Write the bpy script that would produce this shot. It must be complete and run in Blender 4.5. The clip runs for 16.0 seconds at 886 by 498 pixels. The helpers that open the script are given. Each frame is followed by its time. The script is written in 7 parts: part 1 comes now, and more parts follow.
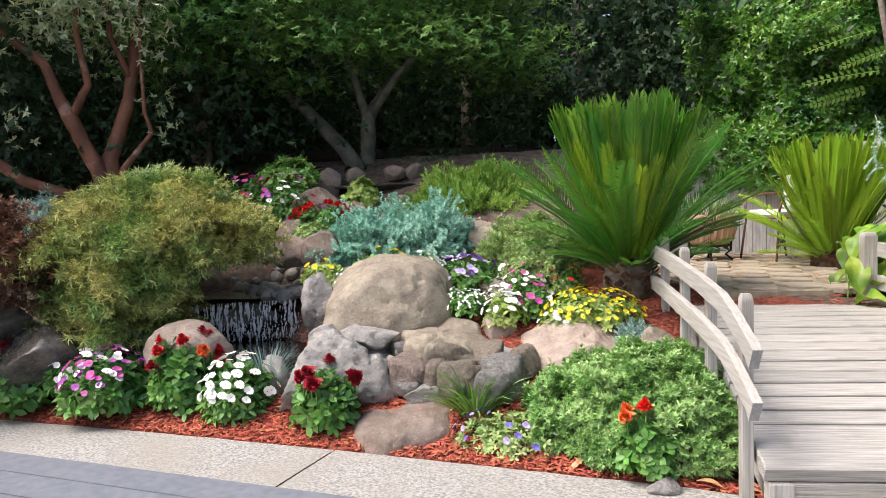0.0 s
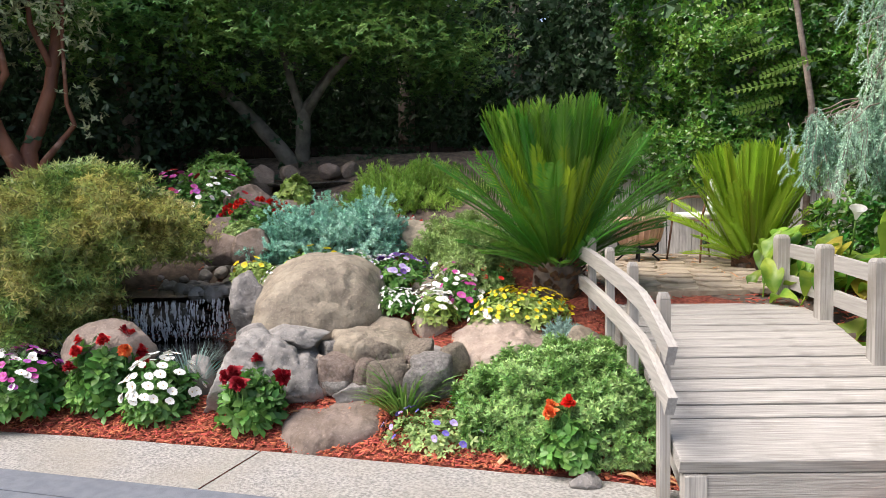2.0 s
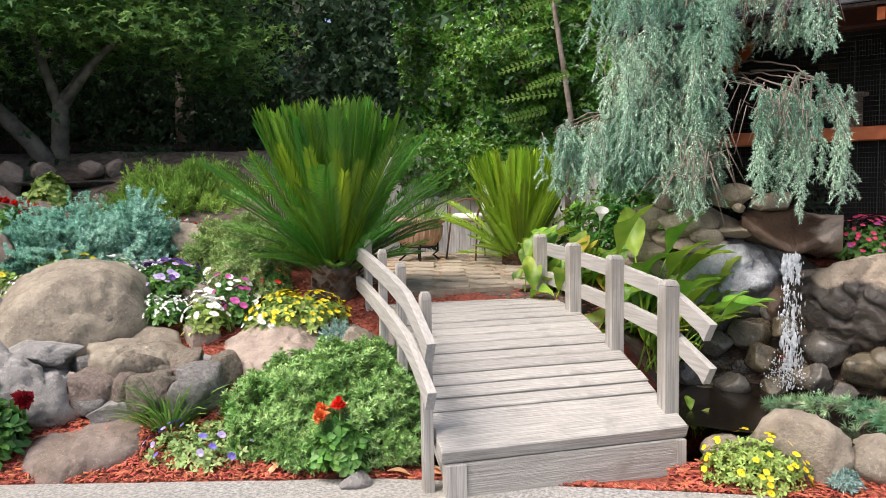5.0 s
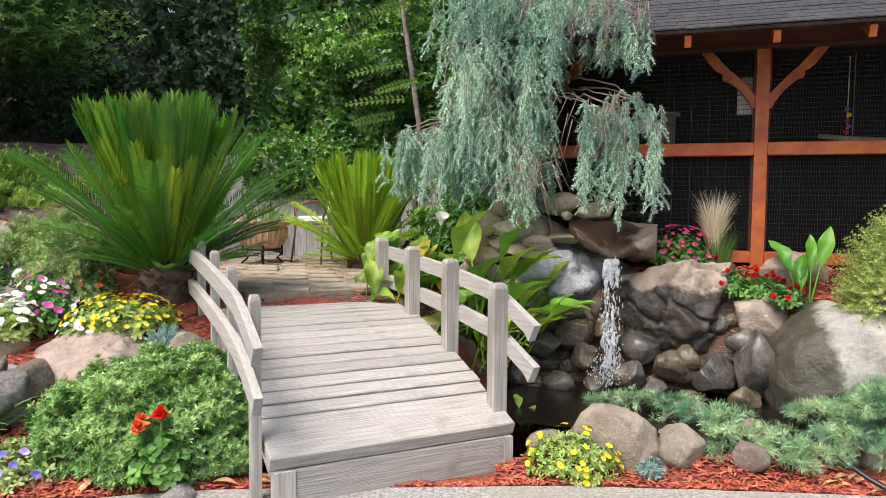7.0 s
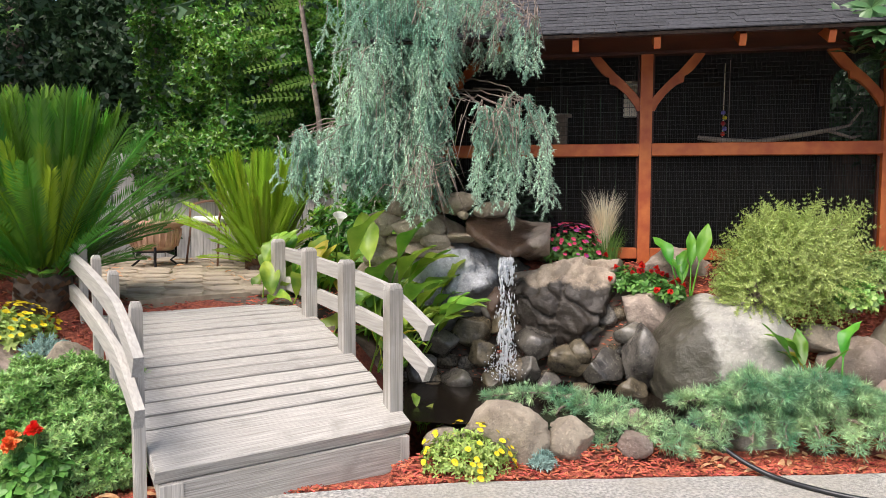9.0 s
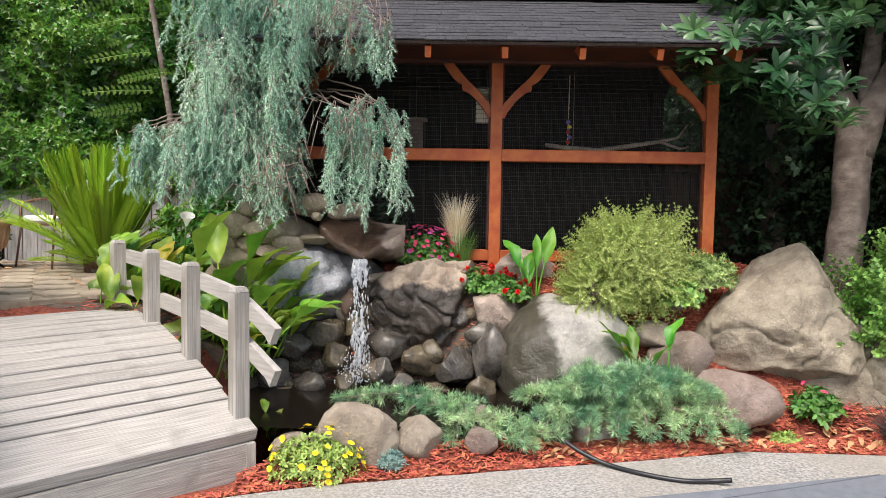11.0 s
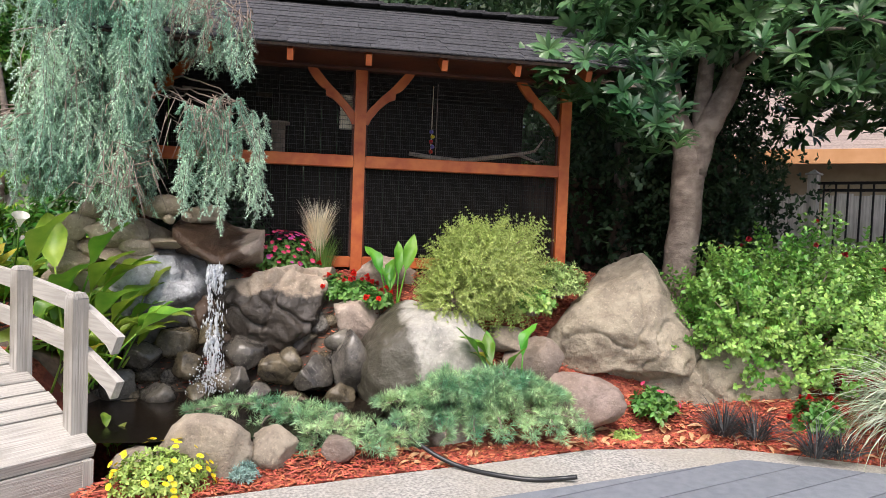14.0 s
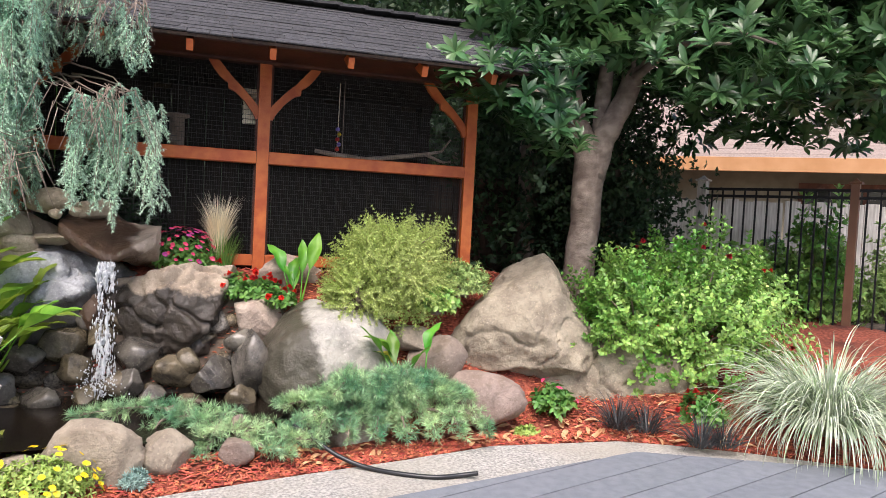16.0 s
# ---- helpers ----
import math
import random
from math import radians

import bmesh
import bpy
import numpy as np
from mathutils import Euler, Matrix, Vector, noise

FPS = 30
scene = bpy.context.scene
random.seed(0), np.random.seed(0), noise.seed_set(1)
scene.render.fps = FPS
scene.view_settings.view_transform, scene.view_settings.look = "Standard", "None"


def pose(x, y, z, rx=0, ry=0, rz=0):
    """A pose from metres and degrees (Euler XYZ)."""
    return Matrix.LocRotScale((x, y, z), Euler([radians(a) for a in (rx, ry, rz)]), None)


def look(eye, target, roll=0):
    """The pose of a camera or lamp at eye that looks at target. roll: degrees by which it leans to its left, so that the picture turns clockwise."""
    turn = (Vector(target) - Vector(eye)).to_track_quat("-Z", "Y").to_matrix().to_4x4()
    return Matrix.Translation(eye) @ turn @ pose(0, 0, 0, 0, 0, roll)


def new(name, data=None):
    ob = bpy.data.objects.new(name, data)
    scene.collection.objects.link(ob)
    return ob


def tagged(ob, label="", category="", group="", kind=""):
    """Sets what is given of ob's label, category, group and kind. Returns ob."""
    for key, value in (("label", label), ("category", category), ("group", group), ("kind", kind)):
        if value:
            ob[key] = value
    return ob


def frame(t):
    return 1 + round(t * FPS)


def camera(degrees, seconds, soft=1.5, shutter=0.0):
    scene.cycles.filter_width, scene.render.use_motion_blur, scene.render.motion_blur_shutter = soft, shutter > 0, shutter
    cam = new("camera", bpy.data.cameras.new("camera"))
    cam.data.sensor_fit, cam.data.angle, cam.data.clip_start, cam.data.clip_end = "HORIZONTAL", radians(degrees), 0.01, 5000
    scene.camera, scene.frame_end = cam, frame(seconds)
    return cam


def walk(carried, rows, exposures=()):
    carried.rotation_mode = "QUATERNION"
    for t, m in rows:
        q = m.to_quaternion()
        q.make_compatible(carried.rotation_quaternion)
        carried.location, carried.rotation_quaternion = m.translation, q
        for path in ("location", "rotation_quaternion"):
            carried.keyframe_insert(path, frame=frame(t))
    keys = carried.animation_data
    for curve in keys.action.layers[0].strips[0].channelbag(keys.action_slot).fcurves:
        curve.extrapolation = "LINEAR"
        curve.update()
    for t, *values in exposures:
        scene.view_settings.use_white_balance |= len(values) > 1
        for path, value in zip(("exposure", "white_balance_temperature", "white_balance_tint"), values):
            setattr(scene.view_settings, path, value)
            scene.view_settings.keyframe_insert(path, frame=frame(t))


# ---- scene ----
cam = camera(63.9, 16.0, soft=0.8)
PATH = [
    (0, (0.205, 0.106, 1.403), (-1.347, 1.362, 1.279), -1.7),
    (0.5, (0.212, 0.113, 1.409), (-1.317, 1.397, 1.278), -1.5),
    (1, (0.223, 0.121, 1.404), (-1.281, 1.433, 1.278), -1.4),
    (1.5, (0.236, 0.136, 1.4), (-1.24, 1.479, 1.273), -1.2),
    (2, (0.251, 0.145, 1.395), (-1.19, 1.527, 1.267), -1.0),
    (2.5, (0.26, 0.158, 1.398), (-1.127, 1.593, 1.267), -0.9),
    (3, (0.282, 0.178, 1.398), (-1.039, 1.673, 1.267), -0.7),
    (3.5, (0.315, 0.198, 1.404), (-0.925, 1.762, 1.272), -0.5),
    (4, (0.337, 0.208, 1.406), (-0.827, 1.829, 1.272), -0.6),
    (6.5, (0.457, 0.281, 1.4), (-0.265, 2.142, 1.27), -0.1),
    (7, (0.48, 0.282, 1.397), (-0.154, 2.175, 1.272), 0.5),
    (7.5, (0.486, 0.29, 1.405), (-0.09, 2.201, 1.278), 0.3),
    (8, (0.505, 0.297, 1.408), (-0.011, 2.225, 1.277), 0.0),
    (8.5, (0.535, 0.302, 1.406), (0.08, 2.245, 1.276), 0.2),
    (9, (0.564, 0.302, 1.418), (0.174, 2.259, 1.286), 0.2),
    (9.5, (0.588, 0.307, 1.423), (0.271, 2.277, 1.293), 0.2),
    (10, (0.628, 0.302, 1.421), (0.421, 2.287, 1.291), 0.5),
    (12.5, (0.697, 0.303, 1.416), (0.866, 2.293, 1.306), 1.4),
    (13, (0.718, 0.297, 1.423), (0.951, 2.28, 1.317), 1.7),
    (13.5, (0.724, 0.294, 1.419), (1.004, 2.272, 1.32), 1.9),
    (14, (0.718, 0.288, 1.412), (1.058, 2.256, 1.322), 2.20),
    (14.5, (0.724, 0.285, 1.414), (1.132, 2.241, 1.327), 2.41),
    (15, (0.73, 0.283, 1.415), (1.213, 2.223, 1.330), 2.95),
    (15.5, (0.737, 0.28, 1.416), (1.278, 2.204, 1.332), 3.07),
    (16, (0.745, 0.277, 1.414), (1.332, 2.187, 1.333), 3.02),
]
walk(cam, [(t, look(eye, target, roll)) for t, eye, target, roll in PATH], [(0.0, 0.68, 6500, 14), (2.5, 0.56, 6500, 14), (8.5, 0.54, 6450, 13), (12.5, 0.55, 6450, 13), (15.0, 0.71, 6450, 16), (16.0, 0.74, 6450, 17)])

# ---- light ----
world = bpy.data.worlds.new("sky")
scene.world = world
world.use_nodes = True
wn = world.node_tree
sky = wn.nodes.new("ShaderNodeTexSky")
sky.sky_type = "NISHITA"
sky.sun_disc = False
SUN_EL, SUN_AZ = radians(58), radians(200)
sky.sun_elevation, sky.sun_rotation = SUN_EL, SUN_AZ
sky.air_density, sky.dust_density = 1.0, 4.0
wn.links.new(sky.outputs[0], wn.nodes["Background"].inputs[0])
wn.nodes["Background"].inputs[1].default_value = 0.15
sun_data = bpy.data.lights.new("sun", "SUN")
sun_data.energy, sun_data.angle, sun_data.color = 2.8, radians(38), (1.0, 0.94, 0.87)
sun = new("sun", sun_data)
sun_dir = Vector((math.sin(SUN_AZ) * math.cos(SUN_EL), math.cos(SUN_AZ) * math.cos(SUN_EL), math.sin(SUN_EL)))
sun.matrix_world = look(sun_dir * 30, (0, 0, 0))

# ---- materials ----
def rgb(h, k=1.0):
    """Linear colour from a hex string."""
    v = [int(h[i:i + 2], 16) / 255 for i in (0, 2, 4)]
    return tuple(k * (c / 12.92 if c < 0.04045 else ((c + 0.055) / 1.055) ** 2.4) for c in v) + (1,)


def mat(name, a, b=None, scale=4.0, rough=0.8, bump=0.0, bscale=40.0, metal=0.0, island=0.0, obj=0.0, thin=0.0, stretch=(1, 1, 1), c=None, cscale=1.2, cpos=(0.5, 0.68), hue=0.0, spec=0.5):
    """Two colours mixed by noise, an optional third in larger patches, bump, and value changes per leaf or per piece."""
    m = bpy.data.materials.new(name)
    m.use_nodes = True
    nt = m.node_tree
    N, link = nt.nodes, nt.links.new
    p = N["Principled BSDF"]
    p.inputs["Roughness"].default_value = rough
    p.inputs["Metallic"].default_value = metal
    p.inputs["Specular IOR Level"].default_value = spec
    b = b or a
    tc = N.new("ShaderNodeTexCoord")
    mp = N.new("ShaderNodeMapping")
    mp.inputs["Scale"].default_value = stretch
    link(tc.outputs["Object"], mp.inputs[0])
    n1 = N.new("ShaderNodeTexNoise")
    n1.inputs["Scale"].default_value, n1.inputs["Detail"].default_value = scale, 6
    link(mp.outputs[0], n1.inputs["Vector"])
    r1 = N.new("ShaderNodeValToRGB")
    r1.color_ramp.elements[0].position, r1.color_ramp.elements[1].position = 0.35, 0.65
    r1.color_ramp.elements[0].color, r1.color_ramp.elements[1].color = a, b
    link(n1.outputs[0], r1.inputs[0])
    col = r1.outputs[0]
    if c:
        n2 = N.new("ShaderNodeTexNoise")
        n2.inputs["Scale"].default_value, n2.inputs["Detail"].default_value = cscale, 5
        link(tc.outputs["Object"], n2.inputs["Vector"])
        r2 = N.new("ShaderNodeValToRGB")
        r2.color_ramp.elements[0].position, r2.color_ramp.elements[1].position = cpos
        r2.color_ramp.elements[0].color, r2.color_ramp.elements[1].color = (0, 0, 0, 1), (1, 1, 1, 1)
        link(n2.outputs[0], r2.inputs[0])
        mx = N.new("ShaderNodeMix")
        mx.data_type = "RGBA"
        link(r2.outputs[0], mx.inputs[0])
        link(col, mx.inputs[6])
        mx.inputs[7].default_value = c
        col = mx.outputs[2]
    if island or obj or hue:
        hs = N.new("ShaderNodeHueSaturation")
        src = N.new("ShaderNodeNewGeometry").outputs["Random Per Island"] if not obj else N.new("ShaderNodeObjectInfo").outputs["Random"]
        mr = N.new("ShaderNodeMapRange")
        k = island or obj
        mr.inputs[3].default_value, mr.inputs[4].default_value = 1 - k, 1 + k
        link(src, mr.inputs[0])
        link(mr.outputs[0], hs.inputs["Value"])
        if hue:
            mh = N.new("ShaderNodeMapRange")
            mh.inputs[3].default_value, mh.inputs[4].default_value = 0.5 - hue, 0.5 + hue
            sc = N.new("ShaderNodeMath")
            sc.operation = "MULTIPLY"
            sc.inputs[1].default_value = 7.31
            fr = N.new("ShaderNodeMath")
            fr.operation = "FRACT"
            link(src, sc.inputs[0])
            link(sc.outputs[0], fr.inputs[0])
            link(fr.outputs[0], mh.inputs[0])
            link(mh.outputs[0], hs.inputs["Hue"])
        link(col, hs.inputs["Color"])
        col = hs.outputs[0]
    link(col, p.inputs["Base Color"])
    if bump:
        n3 = N.new("ShaderNodeTexNoise")
        n3.inputs["Scale"].default_value, n3.inputs["Detail"].default_value, n3.inputs["Roughness"].default_value = bscale, 8, 0.65
        link(mp.outputs[0], n3.inputs["Vector"])
        bp = N.new("ShaderNodeBump")
        bp.inputs["Strength"].default_value, bp.inputs["Distance"].default_value = bump, 0.02
        link(n3.outputs[0], bp.inputs["Height"])
        link(bp.outputs[0], p.inputs["Normal"])
    if thin:
        tr = N.new("ShaderNodeBsdfTranslucent")
        link(col, tr.inputs[0])
        ms = N.new("ShaderNodeMixShader")
        ms.inputs[0].default_value = thin
        link(p.outputs[0], ms.inputs[1])
        link(tr.outputs[0], ms.inputs[2])
        link(ms.outputs[0], N["Material Output"].inputs[0])
    return m


def rock_mat(name, a, b, dark, rough=0.85, wet=None, pit=0.6, grain=38.0, way=(0, 0, 1), wide=0.12, relief=0.7):
    """Stone: mottled at three scales, with fine cracks; wet=(low, high, colour) turns it dark and shiny below a line
    along way, as damp and, on two rocks, painted shade.
    """
    m = mat(name, a, b, scale=7, rough=rough, obj=wide, hue=0.008)
    nt = m.node_tree
    N, link = nt.nodes, nt.links.new
    p = N["Principled BSDF"]
    col = p.inputs["Base Color"].links[0].from_socket
    tc = N.new("ShaderNodeTexCoord")

    def tex(scale, detail, lo, hi, rg=0.6):
        n = N.new("ShaderNodeTexNoise")
        n.inputs["Scale"].default_value, n.inputs["Detail"].default_value, n.inputs["Roughness"].default_value = scale, detail, rg
        link(tc.outputs["Object"], n.inputs["Vector"])
        r = N.new("ShaderNodeMapRange")
        r.inputs[1].default_value, r.inputs[2].default_value = lo, hi
        link(n.outputs[0], r.inputs[0])
        return r.outputs[0], n.outputs[0]

    def mix(fac, base, colour, k=1.0):
        x = N.new("ShaderNodeMix")
        x.data_type = "RGBA"
        s = N.new("ShaderNodeMath")
        s.operation = "MULTIPLY"
        s.inputs[1].default_value = k
        link(fac, s.inputs[0])
        link(s.outputs[0], x.inputs[0])
        link(base, x.inputs[6])
        x.inputs[7].default_value = colour
        return x.outputs[2]
    f1, _ = tex(2.3, 6, 0.5, 0.72)
    col = mix(f1, col, dark, 0.6)
    f2, g2 = tex(grain, 8, 0.52, 0.7, 0.75)
    col = mix(f2, col, dark, 0.55)
    f3, _ = tex(grain * 1.7, 4, 0.56, 0.7)
    col = mix(f3, col, tuple(min(1, 1.35 * c) for c in b[:3]) + (1,), 0.5)
    cr = N.new("ShaderNodeTexVoronoi")
    cr.feature = "DISTANCE_TO_EDGE"
    cr.inputs["Scale"].default_value = 2.6
    wv = N.new("ShaderNodeMixRGB")
    wv.inputs[0].default_value = 0.25
    nz = N.new("ShaderNodeTexNoise")
    nz.inputs["Scale"].default_value, nz.inputs["Detail"].default_value = 3.5, 6
    link(tc.outputs["Object"], nz.inputs["Vector"])
    link(tc.outputs["Object"], wv.inputs[1])
    link(nz.outputs[1], wv.inputs[2])
    link(wv.outputs[0], cr.inputs["Vector"])
    ck = N.new("ShaderNodeMapRange")
    ck.inputs[1].default_value, ck.inputs[2].default_value, ck.inputs[3].default_value, ck.inputs[4].default_value = 0.0, 0.025, 1.0, 0.0
    link(cr.outputs[0], ck.inputs[0])
    col = mix(ck.outputs[0], col, tuple(0.5 * c for c in dark[:3]) + (1,), 0.16)
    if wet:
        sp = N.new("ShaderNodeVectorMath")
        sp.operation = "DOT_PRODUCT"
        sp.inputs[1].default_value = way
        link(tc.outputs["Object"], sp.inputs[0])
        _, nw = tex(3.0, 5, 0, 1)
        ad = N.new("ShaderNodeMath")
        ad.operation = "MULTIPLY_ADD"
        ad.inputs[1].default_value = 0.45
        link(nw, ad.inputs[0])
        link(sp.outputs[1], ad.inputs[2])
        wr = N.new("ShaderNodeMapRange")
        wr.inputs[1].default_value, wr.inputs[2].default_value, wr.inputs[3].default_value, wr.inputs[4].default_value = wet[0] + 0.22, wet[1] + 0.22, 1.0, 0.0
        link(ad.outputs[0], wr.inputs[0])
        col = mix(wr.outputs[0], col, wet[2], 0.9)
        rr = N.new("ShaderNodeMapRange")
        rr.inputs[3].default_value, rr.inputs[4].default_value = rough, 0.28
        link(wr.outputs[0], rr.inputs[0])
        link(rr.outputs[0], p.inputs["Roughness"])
    link(col, p.inputs["Base Color"])
    b1 = N.new("ShaderNodeBump")
    b1.inputs["Strength"].default_value, b1.inputs["Distance"].default_value = pit, 0.012
    link(g2, b1.inputs["Height"])
    b2 = N.new("ShaderNodeBump")
    b2.inputs["Strength"].default_value, b2.inputs["Distance"].default_value = relief, 0.06
    _, g4 = tex(6, 8, 0, 1, 0.6)
    link(g4, b2.inputs["Height"])
    link(b2.outputs[0], b1.inputs["Normal"])
    link(b1.outputs[0], p.inputs["Normal"])
    return m


def leafy(name, a, b, rough=0.55, island=0.35, hue=0.02, thin=0.3, scale=1.5, obj=0.0):
    return mat(name, rgb(a), rgb(b), scale=scale, rough=rough, island=0.0 if obj else island, obj=obj, hue=hue, thin=thin)


M_MULCH = mat("red_mulch", rgb("6c3022"), rgb("ae5f48"), scale=42, rough=0.9, bump=1.0, bscale=60, c=rgb("5a2a1e"), cscale=3)
M_CHIP = mat("mulch_chip", rgb("8c3d2c"), rgb("c06a4e"), scale=20, rough=0.85, island=0.5, hue=0.015)
M_DRYLEAF = mat("dry_leaf", rgb("b98a5a"), rgb("d8b98c"), scale=20, rough=0.7, island=0.3, hue=0.02, thin=0.15)
M_CONCRETE = mat("exposed_aggregate", rgb("8d8c88"), rgb("cfccc5"), scale=60, rough=0.92, bump=0.9, bscale=110, c=rgb("b0aa9d"), cscale=1.3, cpos=(0.4, 0.75))
M_DECK = mat("grey_decking", rgb("6c7179"), rgb("797e86"), scale=6, rough=0.55, bump=0.15, bscale=60, obj=0.05, stretch=(3, 3, 3))
M_WOOD = mat("weathered_wood", rgb("99958d"), rgb("c6c2ba"), scale=9, rough=0.9, bump=0.6, bscale=16, obj=0.12, stretch=(0.4, 20, 20), c=rgb("928d84"), cscale=5, cpos=(0.58, 0.85))
M_WOODY = mat("weathered_rail", rgb("a09c95"), rgb("b6b2aa"), scale=7, rough=0.9, bump=0.15, bscale=12, obj=0.06, stretch=(14, 0.6, 10), c=rgb("a8a49c"), cscale=2.5, cpos=(0.5, 0.8))
M_WOODV = mat("weathered_post", rgb("98948d"), rgb("bebab2"), scale=7, rough=0.9, bump=0.45, bscale=12, obj=0.08, stretch=(16, 16, 0.5), c=rgb("8d877c"), cscale=3)
M_ROCK = rock_mat("tan_rock", rgb("857a6b"), rgb("a79c89"), rgb("5b544a"), pit=0.9)
M_ROCKP = rock_mat("pinkish_rock", rgb("8f8074"), rgb("b0a192"), rgb("6e6258"))
M_ROCKG = rock_mat("grey_lava_rock", rgb("7d7a76"), rgb("a5a19b"), rgb("4d4b49"), pit=1.0, grain=26)
M_ROCKF = rock_mat("sunlit_tan_rock", rgb("a4967f"), rgb("c2b49d"), rgb("786c5d"))
M_ROCKM = rock_mat("wet_olive_brown_rock", rgb("423c31"), rgb("6f6552"), rgb("221f17"), rough=0.2, pit=0.4, wide=0.45, relief=0.4)
M_ROCKD = rock_mat("dark_wet_and_shaded_rock", rgb("3b3936"), rgb("6f6a61"), rgb("1d1c1a"), rough=0.14, pit=0.25, wide=0.45, relief=0.3)
M_ROCKS = rock_mat("brown_rock", rgb("77685c"), rgb("93847a"), rgb("50473f"))
M_ROCKW = rock_mat("pale_split_rock", rgb("8c8e90"), rgb("cdcfd1"), rgb("55565a"), rough=0.6, wet=(-0.1, -0.03, rgb("45413c")), way=(-0.45, 0, 1))
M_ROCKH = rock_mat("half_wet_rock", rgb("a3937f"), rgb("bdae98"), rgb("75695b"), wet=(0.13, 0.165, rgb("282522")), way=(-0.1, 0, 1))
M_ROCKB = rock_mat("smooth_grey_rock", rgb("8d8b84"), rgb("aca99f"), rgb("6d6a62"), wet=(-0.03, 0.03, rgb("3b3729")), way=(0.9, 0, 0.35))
M_ROCKSP = rock_mat("wet_spout_rock", rgb("a08f80"), rgb("b9a898"), rgb("75685c"), rough=0.7, wet=(0.14, 0.18, rgb("46301f")), way=(0.9, 0, 0.3))
M_FLAG = mat("flagstone", rgb("9c8f7b"), rgb("b8ab96"), scale=5, rough=0.85, bump=0.4, bscale=20, obj=0.1, c=rgb("857a6a"), cscale=2)
M_RED = mat("redwood_stain", rgb("a04a20"), rgb("bb662f"), scale=3, rough=0.5, bump=0.2, bscale=14, stretch=(3, 3, 3), obj=0.08)
M_REDSHADE = mat("shaded_redwood_stain", rgb("38190f"), rgb("522816"), scale=4, rough=0.6, bump=0.2, bscale=14, obj=0.08)
M_SHINGLE = mat("asphalt_shingle", rgb("303032"), rgb("48484b"), scale=60, rough=0.9, bump=0.5, bscale=120, obj=0.2)
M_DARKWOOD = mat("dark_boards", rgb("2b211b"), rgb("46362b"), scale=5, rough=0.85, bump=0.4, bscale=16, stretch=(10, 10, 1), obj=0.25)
M_GREYFENCE = mat("pale_fence_board", rgb("a8a59e"), rgb("d2cfc9"), scale=4, rough=0.85, bump=0.3, bscale=16, stretch=(9, 9, 1), obj=0.08)
M_WIRE = mat("dark_wire", rgb("454442"), rough=0.5, metal=0.4)
M_CAGE = mat("shade_black", rgb("14110f"), rgb("231d19"), scale=5, rough=0.9, bump=0.3, bscale=16, stretch=(10, 10, 1), obj=0.3)
M_BLACK = mat("black_iron", rgb("141416"), rgb("202024"), rough=0.45, metal=0.3)
M_BROWNPOST = mat("brown_metal_post", rgb("6b4a38"), rgb("7c5844"), rough=0.5)
M_TERRA = mat("terracotta", rgb("b08870"), rgb("cdab92"), scale=8, rough=0.75, bump=0.2, bscale=40, c=rgb("c9b09a"), cscale=5)
M_CUSHION = mat("striped_cushion", rgb("e6e8e2"), rgb("cfd8cc"), scale=8, rough=0.9, bump=0.2, bscale=80)
M_BARK = mat("grey_bark", rgb("6e6158"), rgb("9c8f83"), scale=9, rough=0.85, bump=0.8, bscale=16, stretch=(1, 1, 1.35), c=rgb("5a4c42"), cscale=3)
M_BARKR = mat("red_peeling_bark", rgb("5c3524"), rgb("8d5a40"), scale=6, rough=0.65, bump=0.5, bscale=14, stretch=(1, 1, 0.4), c=rgb("a5806a"), cscale=4, cpos=(0.58, 0.66))
M_BARKM = mat("maple_bark", rgb("4d4a42"), rgb("757064"), scale=8, rough=0.8, bump=0.4, bscale=20)
M_TWIG = mat("bare_twig", rgb("76675c"), rgb("9c8c80"), scale=10, rough=0.8)
M_SCALE = mat("cycad_scale", rgb("5a4032"), rgb("8a6850"), scale=10, rough=0.85, island=0.3)
M_STEM = mat("green_stem", rgb("4f7a2e"), rgb("6c9440"), scale=8, rough=0.5)
M_HOSE = mat("black_hose", rgb("17181a"), rgb("26282b"), rough=0.35)
M_HOUSE = mat("house_stucco", rgb("a49a82"), rgb("b5ab93"), scale=6, rough=0.9, bump=0.2, bscale=60)
M_HROOF = mat("tan_roof", rgb("857870"), rgb("988a82"), scale=30, rough=0.9, bump=0.4, bscale=60, obj=0.08)
M_GLASSD = mat("window_glass", rgb("23282b"), rgb("2c3336"), rough=0.08)
M_STRAW = mat("straw", rgb("ece2c4"), rgb("fbf5e2"), rough=0.7, island=0.2, thin=0.4)
M_SOIL = mat("soil", rgb("443a32"), rgb("6a5d50"), scale=14, rough=0.95, bump=0.8, bscale=30)

L_COVER = leafy("cover_leaf", "6a9a48", "a8ca80", rough=0.5, hue=0.02, island=0.5, scale=6)
L_LACE = leafy("lace_maple_leaf", "70904c", "bdb870", hue=0.03, scale=2.5, island=0.55)
L_LACER = leafy("red_maple_leaf", "5c4034", "8a624c", hue=0.02)
L_JUN = leafy("blue_juniper", "80bca8", "bce2d0", hue=0.015, rough=0.7)
L_GJUN = leafy("green_juniper", "6f9a38", "a2c05a", hue=0.015)
L_GSHR = leafy("grey_green_shrub", "83a35a", "aec47f", hue=0.015)
L_CYC = leafy("cycad_frond", "3f7820", "7eac38", hue=0.025, rough=0.32, obj=0.35)
L_CYCO = leafy("old_cycad_frond", "346a20", "669a38", hue=0.02, rough=0.35, obj=0.3)
